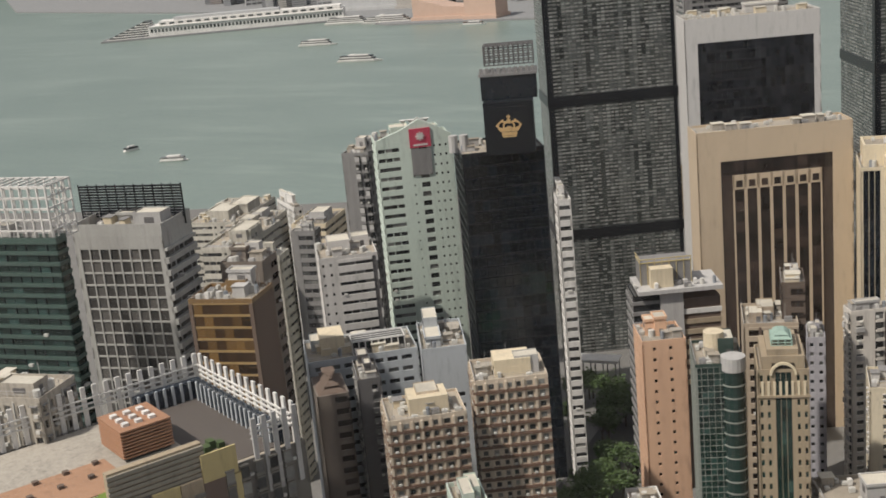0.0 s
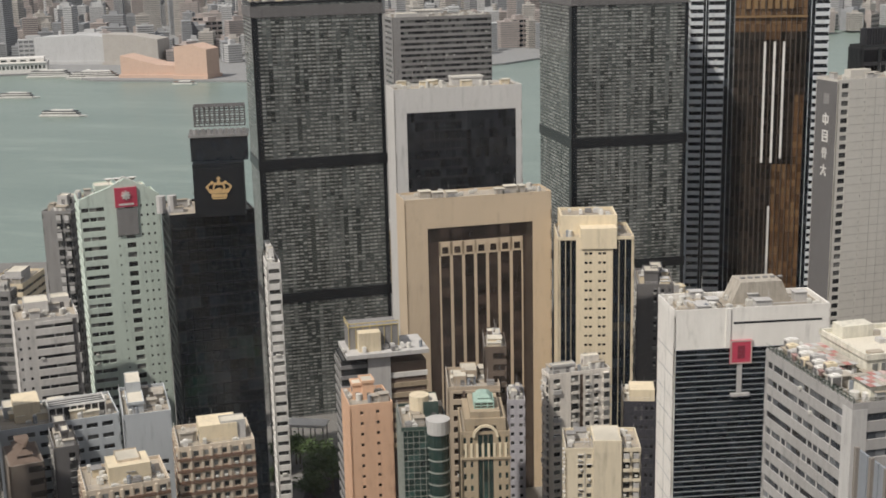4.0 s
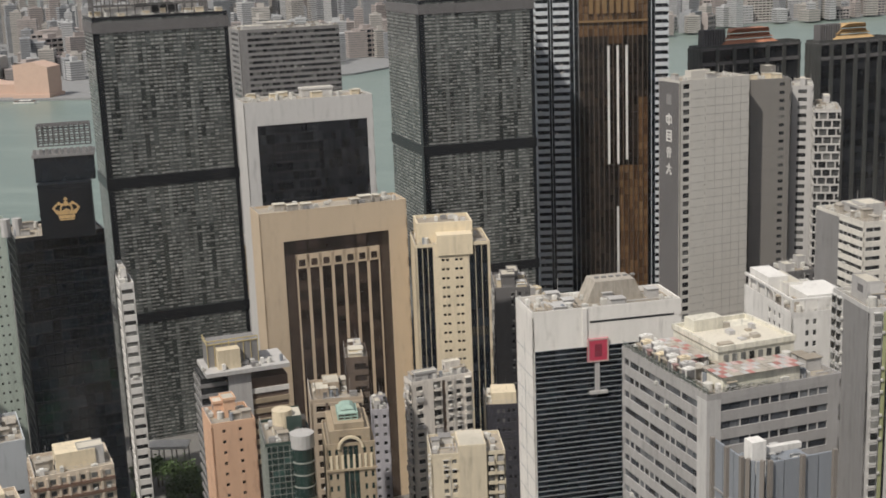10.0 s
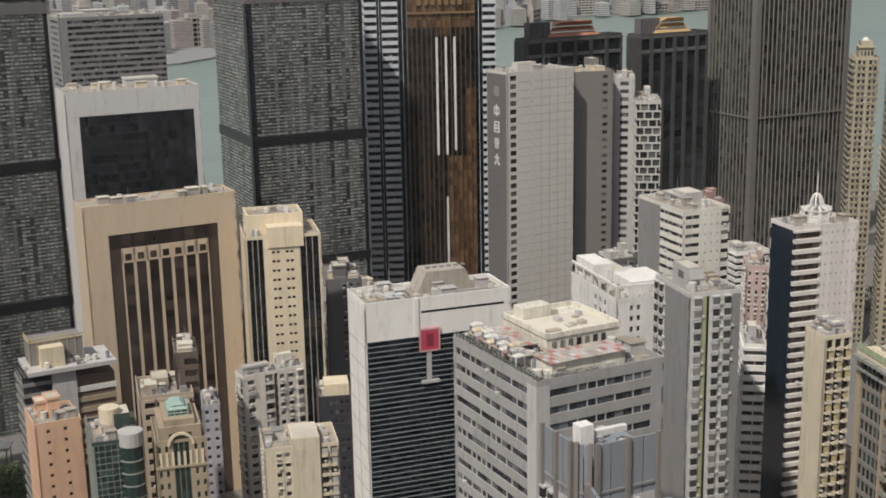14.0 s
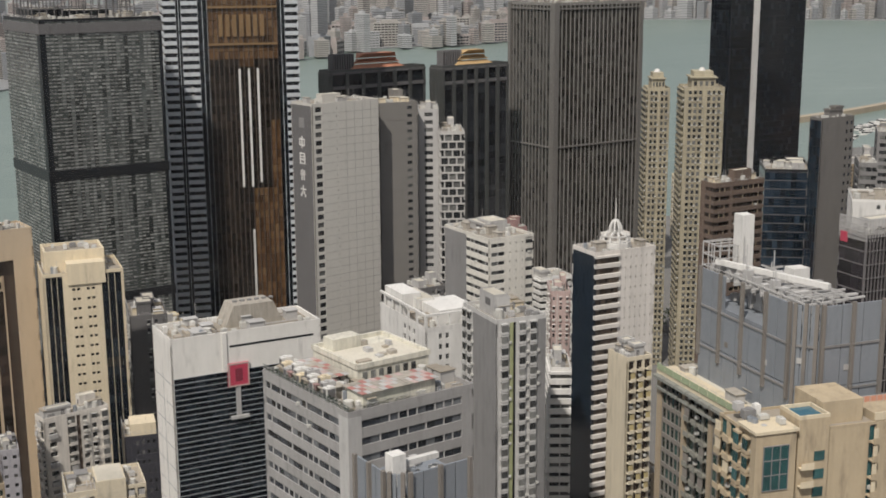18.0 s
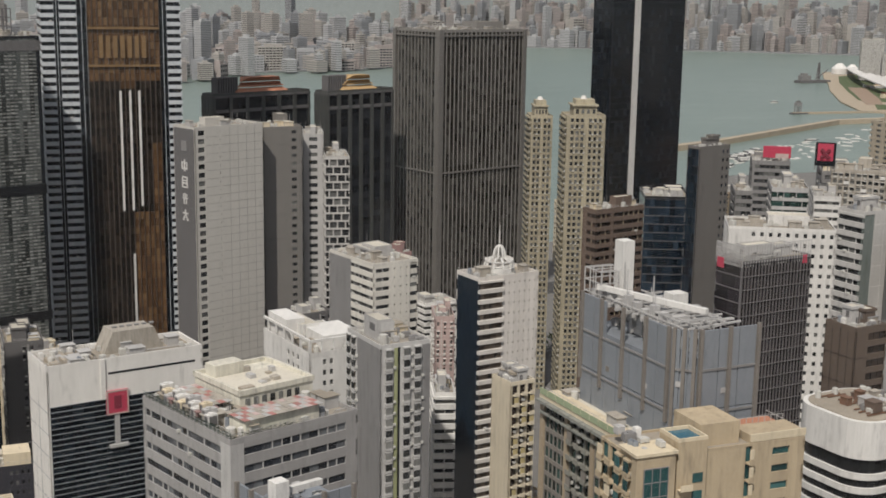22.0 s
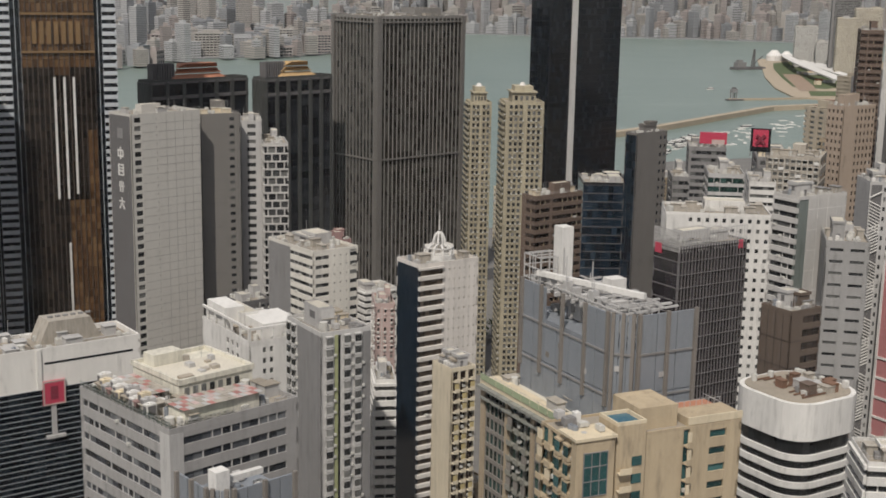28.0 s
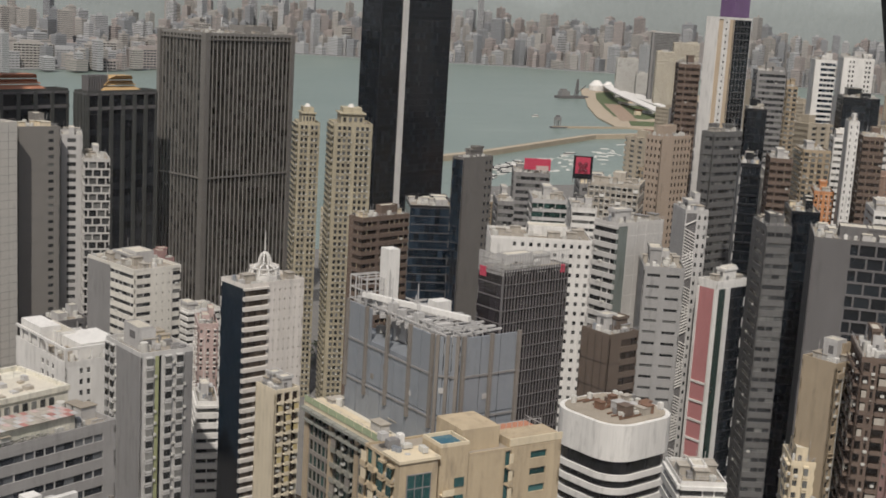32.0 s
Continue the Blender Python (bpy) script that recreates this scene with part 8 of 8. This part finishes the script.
tr = random.Random(8)
for cx, cy, n, sx, sy in ((-180, 412, 14, 18, 20), (-152, 360, 8, 10, 14), (-150, 333, 7, 12, 10), (-124, 285, 8, 9, 12), (-98, 230, 5, 7, 6),
                          (-70, 249, 9, 18, 4), (-28, 277, 7, 12, 5), (-145, 425, 5, 8, 8), (196, 650, 7, 12, 9), (262, 725, 7, 14, 12), (-13, 262, 3, 4, 4), (300, 420, 8, 10, 24)):
    for k in range(n):
        tree(cx + tr.uniform(-sx, sx), cy + tr.uniform(-sy, sy), tr.randrange(3), tr.uniform(0, 360))

# ---- streets and the sports pitch ----
def strip_sheet(name, a, b, w, z, material, label, category="road"):
    d = (Vector(b) - Vector(a)).normalized()
    s = Vector((-d.y, d.x)) * w / 2
    return sheet(name, [tuple(Vector(a) - s), tuple(Vector(b) - s), tuple(Vector(b) + s), tuple(Vector(a) + s)], z, material, label, category)


strip_sheet("road_1", (-420, 140), (420, 480), 22, 4.02, ASPHALT, "grey asphalt main street", "road")
strip_sheet("road_2", (-135, 60), (-190, 640), 16, 4.03, ASPHALT, "grey asphalt side street", "road")
strip_sheet("road_3", (250, 330), (640, 820), 22, 4.04, ASPHALT, "wide grey asphalt avenue", "road")
strip_sheet("road_4", (-300, 560), (600, 980), 26, 4.03, ASPHALT, "harbour expressway", "road")
COURT_R = wallmat("red_court", (0.36, 0.10, 0.08), lo=0.8)
COURT_G = wallmat("green_court", (0.07, 0.36, 0.15), lo=0.85)
LINES = wallmat("line_paint", (0.6, 0.62, 0.6))


def pitch():
    e = thing("sports_pitch", "green football pitch with red surround and white lines", "pitch", pose(-66, 219, 4.03, 0, 0, 17))
    b = Boxes()
    b.box(-28, 28, -44, 24, 0, 0.1)
    part("red_surround", b, COURT_R, e)
    b = Boxes()
    b.box(-24, 22, -42, 20, 0.1, 0.14)
    part("green_field", b, COURT_G, e)
    b = Boxes()
    for x0, x1, y0, y1 in ((-22, 20, 17.8, 18), (-22, -21.8, -40, 18), (19.8, 20, -40, 18), (-22, 20, -12, -11.8), (-12, 10, 10, 10.2), (-12, -11.8, 10, 18), (9.8, 10, 10, 18)):
        b.box(x0, x1, y0, y1, 0.14, 0.16)
    for i in range(20):
        a, c = math.pi * i / 10, math.pi * (i + 1) / 10
        b.beam((-1 + 6 * math.cos(a), -12 + 6 * math.sin(a), 0.15), (-1 + 6 * math.cos(c), -12 + 6 * math.sin(c), 0.15), 0.2)
    part("field_lines", b, LINES, e)
    for i, (x0, y0) in enumerate(((30, 2), (30, -20), (30, -42), (46, 2), (46, -20))):
        b = Boxes()
        b.box(x0, x0 + 14, y0, y0 + 19, 0.1, 0.14)
        part("green_court", b, COURT_G, e)
    b = Boxes()
    b.box(28, 62, -44, 24, -0.02, 0.1)
    part("red_court", b, COURT_R, e)


pitch()

# ---- harbour: cruise ship, ferries, far quay buildings ----
def hull(b, L, w, h, z=0.0):
    n = len(b.v)
    for zz, k in ((z - 0.5, 0.8), (z + h, 1.0)):
        b.v += [(-L / 2, -w / 2 * k, zz), (L / 2 - w * 0.9, -w / 2 * k, zz), (L / 2 * (0.96 if k < 1 else 1.0), 0, zz),
                (L / 2 - w * 0.9, w / 2 * k, zz), (-L / 2, w / 2 * k, zz)]
    for i in range(5):
        j = (i + 1) % 5
        b.f.append((n + i, n + j, n + 5 + j, n + 5 + i))
    b.f.append(tuple(n + 5 + i for i in range(5)))


def ship(x, y, turn, L, w, decks, label, name):
    e = thing(name, label, "boat", pose(x, y, 0, 0, 0, turn))
    b = Boxes()
    hull(b, L, w, L * 0.035)
    part("hull", b, WHITE, e)
    for k in range(decks):
        c = Boxes()
        i = 0.02 + (0.03 if decks < 6 else 0.007) * k
        z = L * 0.035 + k * 2.9
        c.box(-L * (0.48 - i), L * (0.36 - i * 1.6), -w * 0.46, w * 0.46, z, z + 1.5)
        part("deck", c, WHITE, e)
        g = Boxes()
        g.box(-L * (0.47 - i), L * (0.35 - i * 1.6), -w * 0.43, w * 0.43, z + 1.5, z + 2.9)
        part("deck_windows", g, G_DARK, e)
    c = Boxes()
    z = L * 0.035 + decks * 2.9
    c.box(-L * 0.25, L * 0.2, -w * 0.3, w * 0.3, z, z + 1.2)
    c.box(-L * 0.18, -L * 0.12, -w * 0.2, w * 0.2, z + 1.2, z + L * 0.03)
    part("funnel", c, WHITE if decks < 4 else YELLOW, e)


def ocean_terminal(x, y, turn):
    e = thing("ocean_terminal", "long white pier terminal with window arcade and tiered end", "building", pose(x, y, 0, 0, 0, turn))
    p = Boxes()
    p.box(-4, 410, -3, 62, -2, 3.0)
    part("pier_deck", p, QUAY, e)
    for k in range(7):
        b = Boxes()
        b.box(6 + k * 9.5, 78, 2 + k * 1.5, 58 - k * 1.5, 3 + k * 3.6, 4.4 + k * 3.6, True)
        part("terrace_deck", b, WHITE, e)
        g = Boxes()
        g.box(9 + k * 9.5, 77, 3.5 + k * 1.5, 56.5 - k * 1.5, 4.4 + k * 3.6, 6.6 + k * 3.6)
        part("terrace_glass", g, G_GREY, e)
    b = Boxes()
    b.box(78, 410, 0, 58, 3, 19)
    b.box(78, 410, -1.5, 59, 19, 20.2, True)
    b.box(95, 405, 10, 50, 20.2, 26.5)
    part("hall", b, WHITE, e)
    r = Boxes()
    r.box(120, 300, 18, 40, 26.5, 31)
    part("roof_hall", r, FAR_MATS[0], e)
    for k in range(52):
        w = Boxes()
        w.box(82 + k * 6.3, 86 + k * 6.3, -0.25, 0.0, 10, 15.5, True)
        part("arcade_window", w, G_GREY, e)
    for k in range(20):
        w = Boxes()
        w.box(98 + k * 15, 107 + k * 15, 9.7, 10.0, 21.5, 24.5, True)
        part("upper_window", w, G_GREY, e)


ocean_terminal(-1580, 1653, 29.3)
ship(-807, 858, 70, 16, 5, 1, "small white work boat under way", "motor_boat")
ship(-728, 823, 20, 26, 7, 1, "low dark barge under way", "barge")
ship(-1065, 1542, 12, 60, 10, 2, "white double-deck ferry crossing", "ferry")
ship(-889, 1375, 8, 62, 10, 2, "white double-deck ferry crossing", "ferry")
ship(-909, 1730, 5, 40, 9, 1, "white harbour launch by the quay", "motor_boat")
ship(-1175, 1800, 8, 90, 16, 3, "moored white ferry by the pier", "ferry")
ship(-1090, 1790, 12, 100, 16, 3, "moored white ferry by the far pier", "ferry")
ship(1069, 2217, 10, 16, 6, 1, "small launch in the channel", "motor_boat")


def crane_barge(x, y, turn):
    e = thing("crane_barge", "moored dark crane barge with deck house and derrick", "barge", pose(x, y, 0, 0, 0, turn))
    b = Boxes()
    b.box(-42, 42, -11, 11, 0.2, 6, True)
    part("hull", b, DGREY, e)
    b = Boxes()
    b.box(-34, -10, -8, 8, 6, 17, True)
    b.box(-30, -18, -6, 6, 17, 22, True)
    part("deck_house", b, GREY, e)
    b = Boxes()
    for dx, dy in ((-3, -3), (3, -3), (3, 3), (-3, 3)):
        b.beam((14 + dx, dy, 6), (16 + dx * 0.3, dy * 0.3, 46), 1.6)
    for k in range(5):
        b.box(11.5 + k * 0.5, 18.5 - k * 0.3, -2.6 + k * 0.4, 2.6 - k * 0.4, 10 + k * 8, 11.4 + k * 8)
    b.beam((16, 0, 12), (40, 0, 30), 1.6)
    part("derrick", b, DGREY, e)


def beacon(x, y, turn):
    e = thing("beacon", "grey beacon hut on legs at the breakwater head", "beacon", pose(x, y, 0, 0, 0, turn))
    b = Boxes()
    b.box(-22, 20, -5, 5, 0.2, 2.6, True)
    part("platform", b, DGREY, e)
    for dx in (-4, 4):
        for dy in (-3, 3):
            q = Boxes()
            q.box(-9 + dx - 0.7, -9 + dx + 0.7, dy - 0.7, dy + 0.7, 2.6, 14)
            part("leg", q, GREY, e)
    b = Boxes()
    b.box(-14.2, -3.8, -4, 4, 14, 19.5, True)
    part("hut", b, GREY, e)
    b = Boxes()
    b.box(-12, -6, -2.5, 2.5, 19.5, 22.5, True)
    part("lantern", b, DGREY, e)


crane_barge(1402, 2724, 10)
beacon(1022, 2014, 10)


def wedge_hall(x, y, turn, m, L, W, h0, h1, label):
    e = thing("waterfront_hall", label, "building", pose(x, y, 3, 0, 0, turn))
    b = Boxes()
    b.v += [(0, 0, 0), (L, 0, 0), (L, W, 0), (0, W, 0), (0, 0, h0), (L * 0.55, 0, h1), (L, 0, h1 * 0.85), (0, W, h0), (L * 0.55, W, h1), (L, W, h1 * 0.85)]
    b.f += [(0, 1, 6, 5, 4), (3, 7, 8, 9, 2), (0, 4, 7, 3), (1, 2, 9, 6), (4, 5, 8, 7), (5, 6, 9, 8)]
    part("hall", b, m, e)
    c = Boxes()
    c.box(-2, L + 2, -4, W + 4, 0, 5)
    part("podium", c, m, e)


PINKT = wallmat("pink_beige_tile", (0.52, 0.37, 0.29), lo=0.85)
wedge_hall(-1047, 1785, 5, PINKT, 105, 50, 34, 20, "windowless pink-beige waterfront hall with sloping roof")
wedge_hall(-950, 1777, 0, PINKT, 54, 42, 48, 52, "tall pink-beige waterfront hall block")
wedge_hall(-1330, 1985, 5, FAR_MATS[0], 170, 60, 46, 50, "long pale harbour-side mall with flat roof")
wedge_hall(-1195, 1985, 5, FAR_MATS[3], 100, 50, 52, 50, "buff waterfront hotel block")

# sweeping white canopy on the far headland, and the breakwater
def headland():
    sheet("land_3", [(1426, 2698), (1316, 2477), (1203, 2222), (1144, 2043), (1177, 2005), (1233, 1975), (1420, 1975), (1700, 2300), (1900, 2800), (1900, 3180), (1600, 3060), (1500, 2860)], 2.5, SAND,
          "sandy headland works beyond the breakwater", "land", 4.0)
    grass = wallmat("park_grass", (0.085, 0.115, 0.045), lo=0.6)
    sheet("lawn", [(1455, 2700), (1345, 2460), (1250, 2240), (1290, 2190), (1420, 2280), (1560, 2560), (1640, 2960), (1560, 2900)], 2.6, grass, "green lawn on the headland", "grass")
    sheet("lawn", [(1234, 2154), (1320, 2145), (1270, 2050), (1185, 2058)], 2.7, grass, "dark hedge strip by the water", "grass")
    sheet("path", [(1400, 2560), (1270, 2270), (1215, 2150), (1250, 2150), (1310, 2270), (1430, 2540)], 2.65, wallmat("earth_works", (0.30, 0.22, 0.16), lo=0.5), "brown bare earth path", "path")
    e = thing("canopy", "sweeping white curved canopy roof on the headland", "canopy", pose(0, 0, 3))
    for k, (off, z, wide, q0) in enumerate(((0, 17, 24, 0.0), (40, 12, 16, 0.1), (74, 9, 14, 0.2))):
        b = Boxes()
        last = None
        for i in range(19):
            q = q0 + (1 - q0) * i / 18
            x = 1650 - 340 * q - 40 * math.sin(q * math.pi) + off * (0.5 + q)
            y = 3030 - 900 * q
            p = (x, y, 5 + z * (math.sin(0.35 + q * 2.6)) ** 0.8)
            if last:
                n = len(b.v)
                b.v += [last, p, (p[0] + wide, p[1] + wide * 0.3, p[2] + 2), (last[0] + wide, last[1] + wide * 0.3, last[2] + 2)]
                b.v += [(v[0], v[1], v[2] - 2.5) for v in b.v[n:n + 4]]
                b.f += [(n, n + 1, n + 2, n + 3), (n + 7, n + 6, n + 5, n + 4), (n, n + 4, n + 5, n + 1), (n + 3, n + 2, n + 6, n + 7)]
            last = p
        part("roof_shell", b, WHITE, e)
    hut = random.Random(6)
    for k in range(14):
        b = Boxes()
        q = hut.random()
        x, y = 1240 + 300 * q + hut.uniform(-10, 60), 2170 + 560 * q
        b.box(x, x + hut.uniform(8, 26), y, y + hut.uniform(8, 20), 0, hut.uniform(3, 8))
        part("works_shed", b, (WHITE, TERRA, PALE, CREAM)[k % 4], e)
    for k, (x, y, r, h) in enumerate(((1610, 2990, 20, 26), (1655, 3010, 16, 22))):
        b = Boxes()
        b.cyl(x, y, 0, h * 0.5, r, r, 18)
        b.cyl(x, y, h * 0.5, h, r, r * 0.35, 18)
        part("round_hall", b, WHITE, e)


headland()
bw = Boxes()
bw.beam((1003, 2010, 1.0), (1230, 2035, 1.0), 5)
last = None
for px, py in ((600, 1540), (704, 1610), (850, 1730), (997, 1850), (1185, 1900)):
    if last:
        bw.beam((last[0], last[1], 1.2), (px, py, 1.2), 12)
    last = (px, py)
tagged(new("breakwater", bw.mesh("breakwater", SAND)), "long pale stone breakwater", "breakwater", kind="structure")
sheet("basin", [(560, 1300), (720, 1500), (980, 1740), (1120, 1790), (1000, 1560), (760, 1330)], 4.06, MATS["harbour_water"] if "harbour_water" in MATS else bpy.data.materials["harbour_water"],
      "sheltered yacht basin water", "water")
by = random.Random(12)
for k in range(105):
    q = by.random()
    ship(620 + 440 * q + by.uniform(-40, 60), 1390 + 350 * q + by.uniform(-30, 40), by.uniform(0, 360), by.uniform(14, 30), by.uniform(4, 7), 1, "white moored yacht in the basin", "yacht")


def hoarding(x, y, z, w, h, turn, m, label, cross):
    e = thing("roof_sign", label, "sign", pose(x, y, z, 0, 0, turn))
    b = Boxes()
    b.box(0, w, 0, 1.5, 2, 2 + h, True)
    board = part("board", b, m, e)
    p = Boxes()
    for i in range(4):
        p.box(w * i / 3.2, w * i / 3.2 + 0.5, 0.3, 1.2, 0.0, 2)
    part("support", p, GREY, e)
    if cross:
        c = Boxes()
        c.box(w * 0.12, w * 0.88, -0.2, 0, h * 0.42, h * 0.95 + 2, True)
        part("emblem_ground", c, RED, board)
        c = Boxes()
        c.beam((w * 0.3, -0.4, h * 0.55), (w * 0.7, -0.4, h * 0.92), 1.2)
        c.beam((w * 0.3, -0.45, h * 0.92), (w * 0.7, -0.45, h * 0.55), 1.2)
        c.box(w * 0.2, w * 0.8, -0.3, -0.1, 3, h * 0.3, True)
        part("emblem", c, wallmat("dark_red_emblem", (0, 0, 0)), board)
    else:
        c = Boxes()
        c.box(w * 0.45, w * 0.92, -0.2, 0, h * 0.35, h * 0.75, True)
        part("emblem", c, ROSE, board)


hoarding(263.2, 504.4, 126.0, 8.5, 10.0, -28, BLACK, "black rooftop sign with a red square emblem", True)
tower("office_block", "grey harbour-side block below the red hoarding", 268.0, 576.0, 112, 20.0, 18.0, 119.6, S.grey_strip)
hoarding(273.7, 576.5, 120.0, 13.0, 5.5, -25, RED, "red rooftop hoarding with a pale block", False)

# ---- lower city blocks that fill the streets between the towers ----
TAKEN = [(o.matrix_world.translation.x, o.matrix_world.translation.y) for o in scene.objects if o.parent is None and o.name.split(".")[0] in
         ("office_tower", "office_block", "apartment_tower", "apartment_block", "hotel_tower", "hotel_block")]
FILL = []
SPARE[0] = True
for i, (st, w, d, h) in enumerate(((S.old_win, 16, 14, 34), (S.white_win, 18, 14, 46), (S.cream_win, 15, 16, 40), (S.grey_strip, 22, 16, 52), (S.brown_strip, 18, 16, 44), (S.white_strip, 20, 16, 38),
                                   (S.beige_bays, 16, 16, 60), (S.slab_win, 24, 13, 42), (S.pink_win, 13, 14, 50), (S.white_balc, 16, 15, 56), (S.grey_plain, 14, 14, 62), (S.tan, 15, 14, 30))):
    FILL.append(tower("apartment_block", ("weathered mid-rise street block with window air conditioners", "white mid-rise street block", "cream mid-rise street block with bays", "grey mid-rise office block", "brown banded mid-rise block", "white strip-window mid-rise block",
                                          "beige mid-rise block with bays", "pale slab street block", "pink tiled mid-rise block", "white balcony mid-rise block", "charcoal mid-rise block", "tan low street block")[i] + " along the street",
                      3000 + 60 * i, -2000, 60, d, w, 4 + h, st))
fr = random.Random(21)
ROADS = (((-420, 140), (420, 480)), ((-135, 60), (-190, 640)), ((250, 330), (640, 820)), ((-300, 560), (600, 980)))


def clear_of_roads(x, y, keep):
    for a, b in ROADS:
        a, b, p = Vector(a), Vector(b), Vector((x, y))
        t = max(0.0, min(1.0, (p - a).dot(b - a) / (b - a).length_squared))
        if (a + (b - a) * t - p).length < keep:
            return False
    return True


placed = []
GAPS = ((13.4, 1.1), (27.4, 3.3))
for k in range(4000):
    if len(placed) > 130:
        break
    q = fr.random()
    x, y = fr.uniform(-480, 900), fr.uniform(150, 900)
    if (-110 < x < 0 and 160 < y < 275) or math.hypot(x, y) < 165 or (x < -250 and y > 560) or y > 800 + 0.3 * x:
        continue
    if -230 < x < -115 and 320 < y < 500 or math.atan2(x, y) < -0.55:
        continue
    if any(abs(math.degrees(math.atan2(x, y)) - a) < w for a, w in GAPS) and math.hypot(x, y) > (380 if x < 150 else 520):
        continue
    if not clear_of_roads(x, y, 22):
        continue
    if any((x - a) ** 2 + (y - b) ** 2 < 27 ** 2 for a, b in TAKEN) or any((x - a) ** 2 + (y - b) ** 2 < 25 ** 2 for a, b in placed):
        continue
    placed.append((x, y))
    br = 62 + (12 if x > 60 else 0) + fr.uniform(-4, 4)
    tall = 1.0 + max(0.0, min(1.0, (x - 150) / 350)) * fr.uniform(0.3, 1.1)
    m = pose(x, y, 4, 0, 0, 90 - br)
    o = copy_thing(fr.choice(FILL), m)
    tagged(o, group="street blocks")
    o.scale = (1, 1, tall * fr.uniform(0.75, 1.15))
for o in FILL:
    for c in list(o.children_recursive):
        bpy.data.objects.remove(c)
    bpy.data.objects.remove(o)

# ---- the window that the camera looks through: thin pane with an added haze film, dark frame ----
def pane_material():
    m = bpy.data.materials.new("haze_film_window_glass")
    m.use_nodes = True
    n = m.node_tree
    n.nodes.clear()
    out = n.nodes.new("ShaderNodeOutputMaterial")
    mix = n.nodes.new("ShaderNodeMixShader")
    clear = n.nodes.new("ShaderNodeBsdfTransparent")
    haze = n.nodes.new("ShaderNodeBsdfTranslucent")
    clear.inputs[0].default_value = (0.97, 0.98, 0.975, 1)
    # translucent film added to lift the dark tones like haze
    haze.inputs[0].default_value = (0.8, 0.8, 0.8, 1)
    mix.inputs[0].default_value = 0.030
    n.links.new(clear.outputs[0], mix.inputs[1])
    n.links.new(haze.outputs[0], mix.inputs[2])
    n.links.new(mix.outputs[0], out.inputs[0])
    return m


# the block that the window belongs to, under and behind the eye
tower("apartment_tower", "sandy apartment tower that carries the lookout window", -8.0, -14.0, 90, 14.65, 16.0, 198.3, S.beige_bays, roof="bare")
win = thing("window_1", "dark framed window pane with an added film of haze", "window", pose(0, 0.6, EYE), kind="structure")
pb = Boxes()
pb.quad((-2.2, 0, -1.4), (1.4, 0, -1.4), (1.4, 0, 1.2), (-2.2, 0, 1.2))
pane = part("pane", pb, pane_material(), win)
pane.visible_shadow = False
fb = Boxes()
fb.beam((0.808, -0.02, -1.150), (0.3015, -0.02, 0.930), 0.045)
part("mullion", fb, BLACK, win)
fb = Boxes()
fb.box(-2.2, 1.4, -0.25, 0.05, -1.72, -1.4, True)
part("window_ledge", fb, CREAM, win)
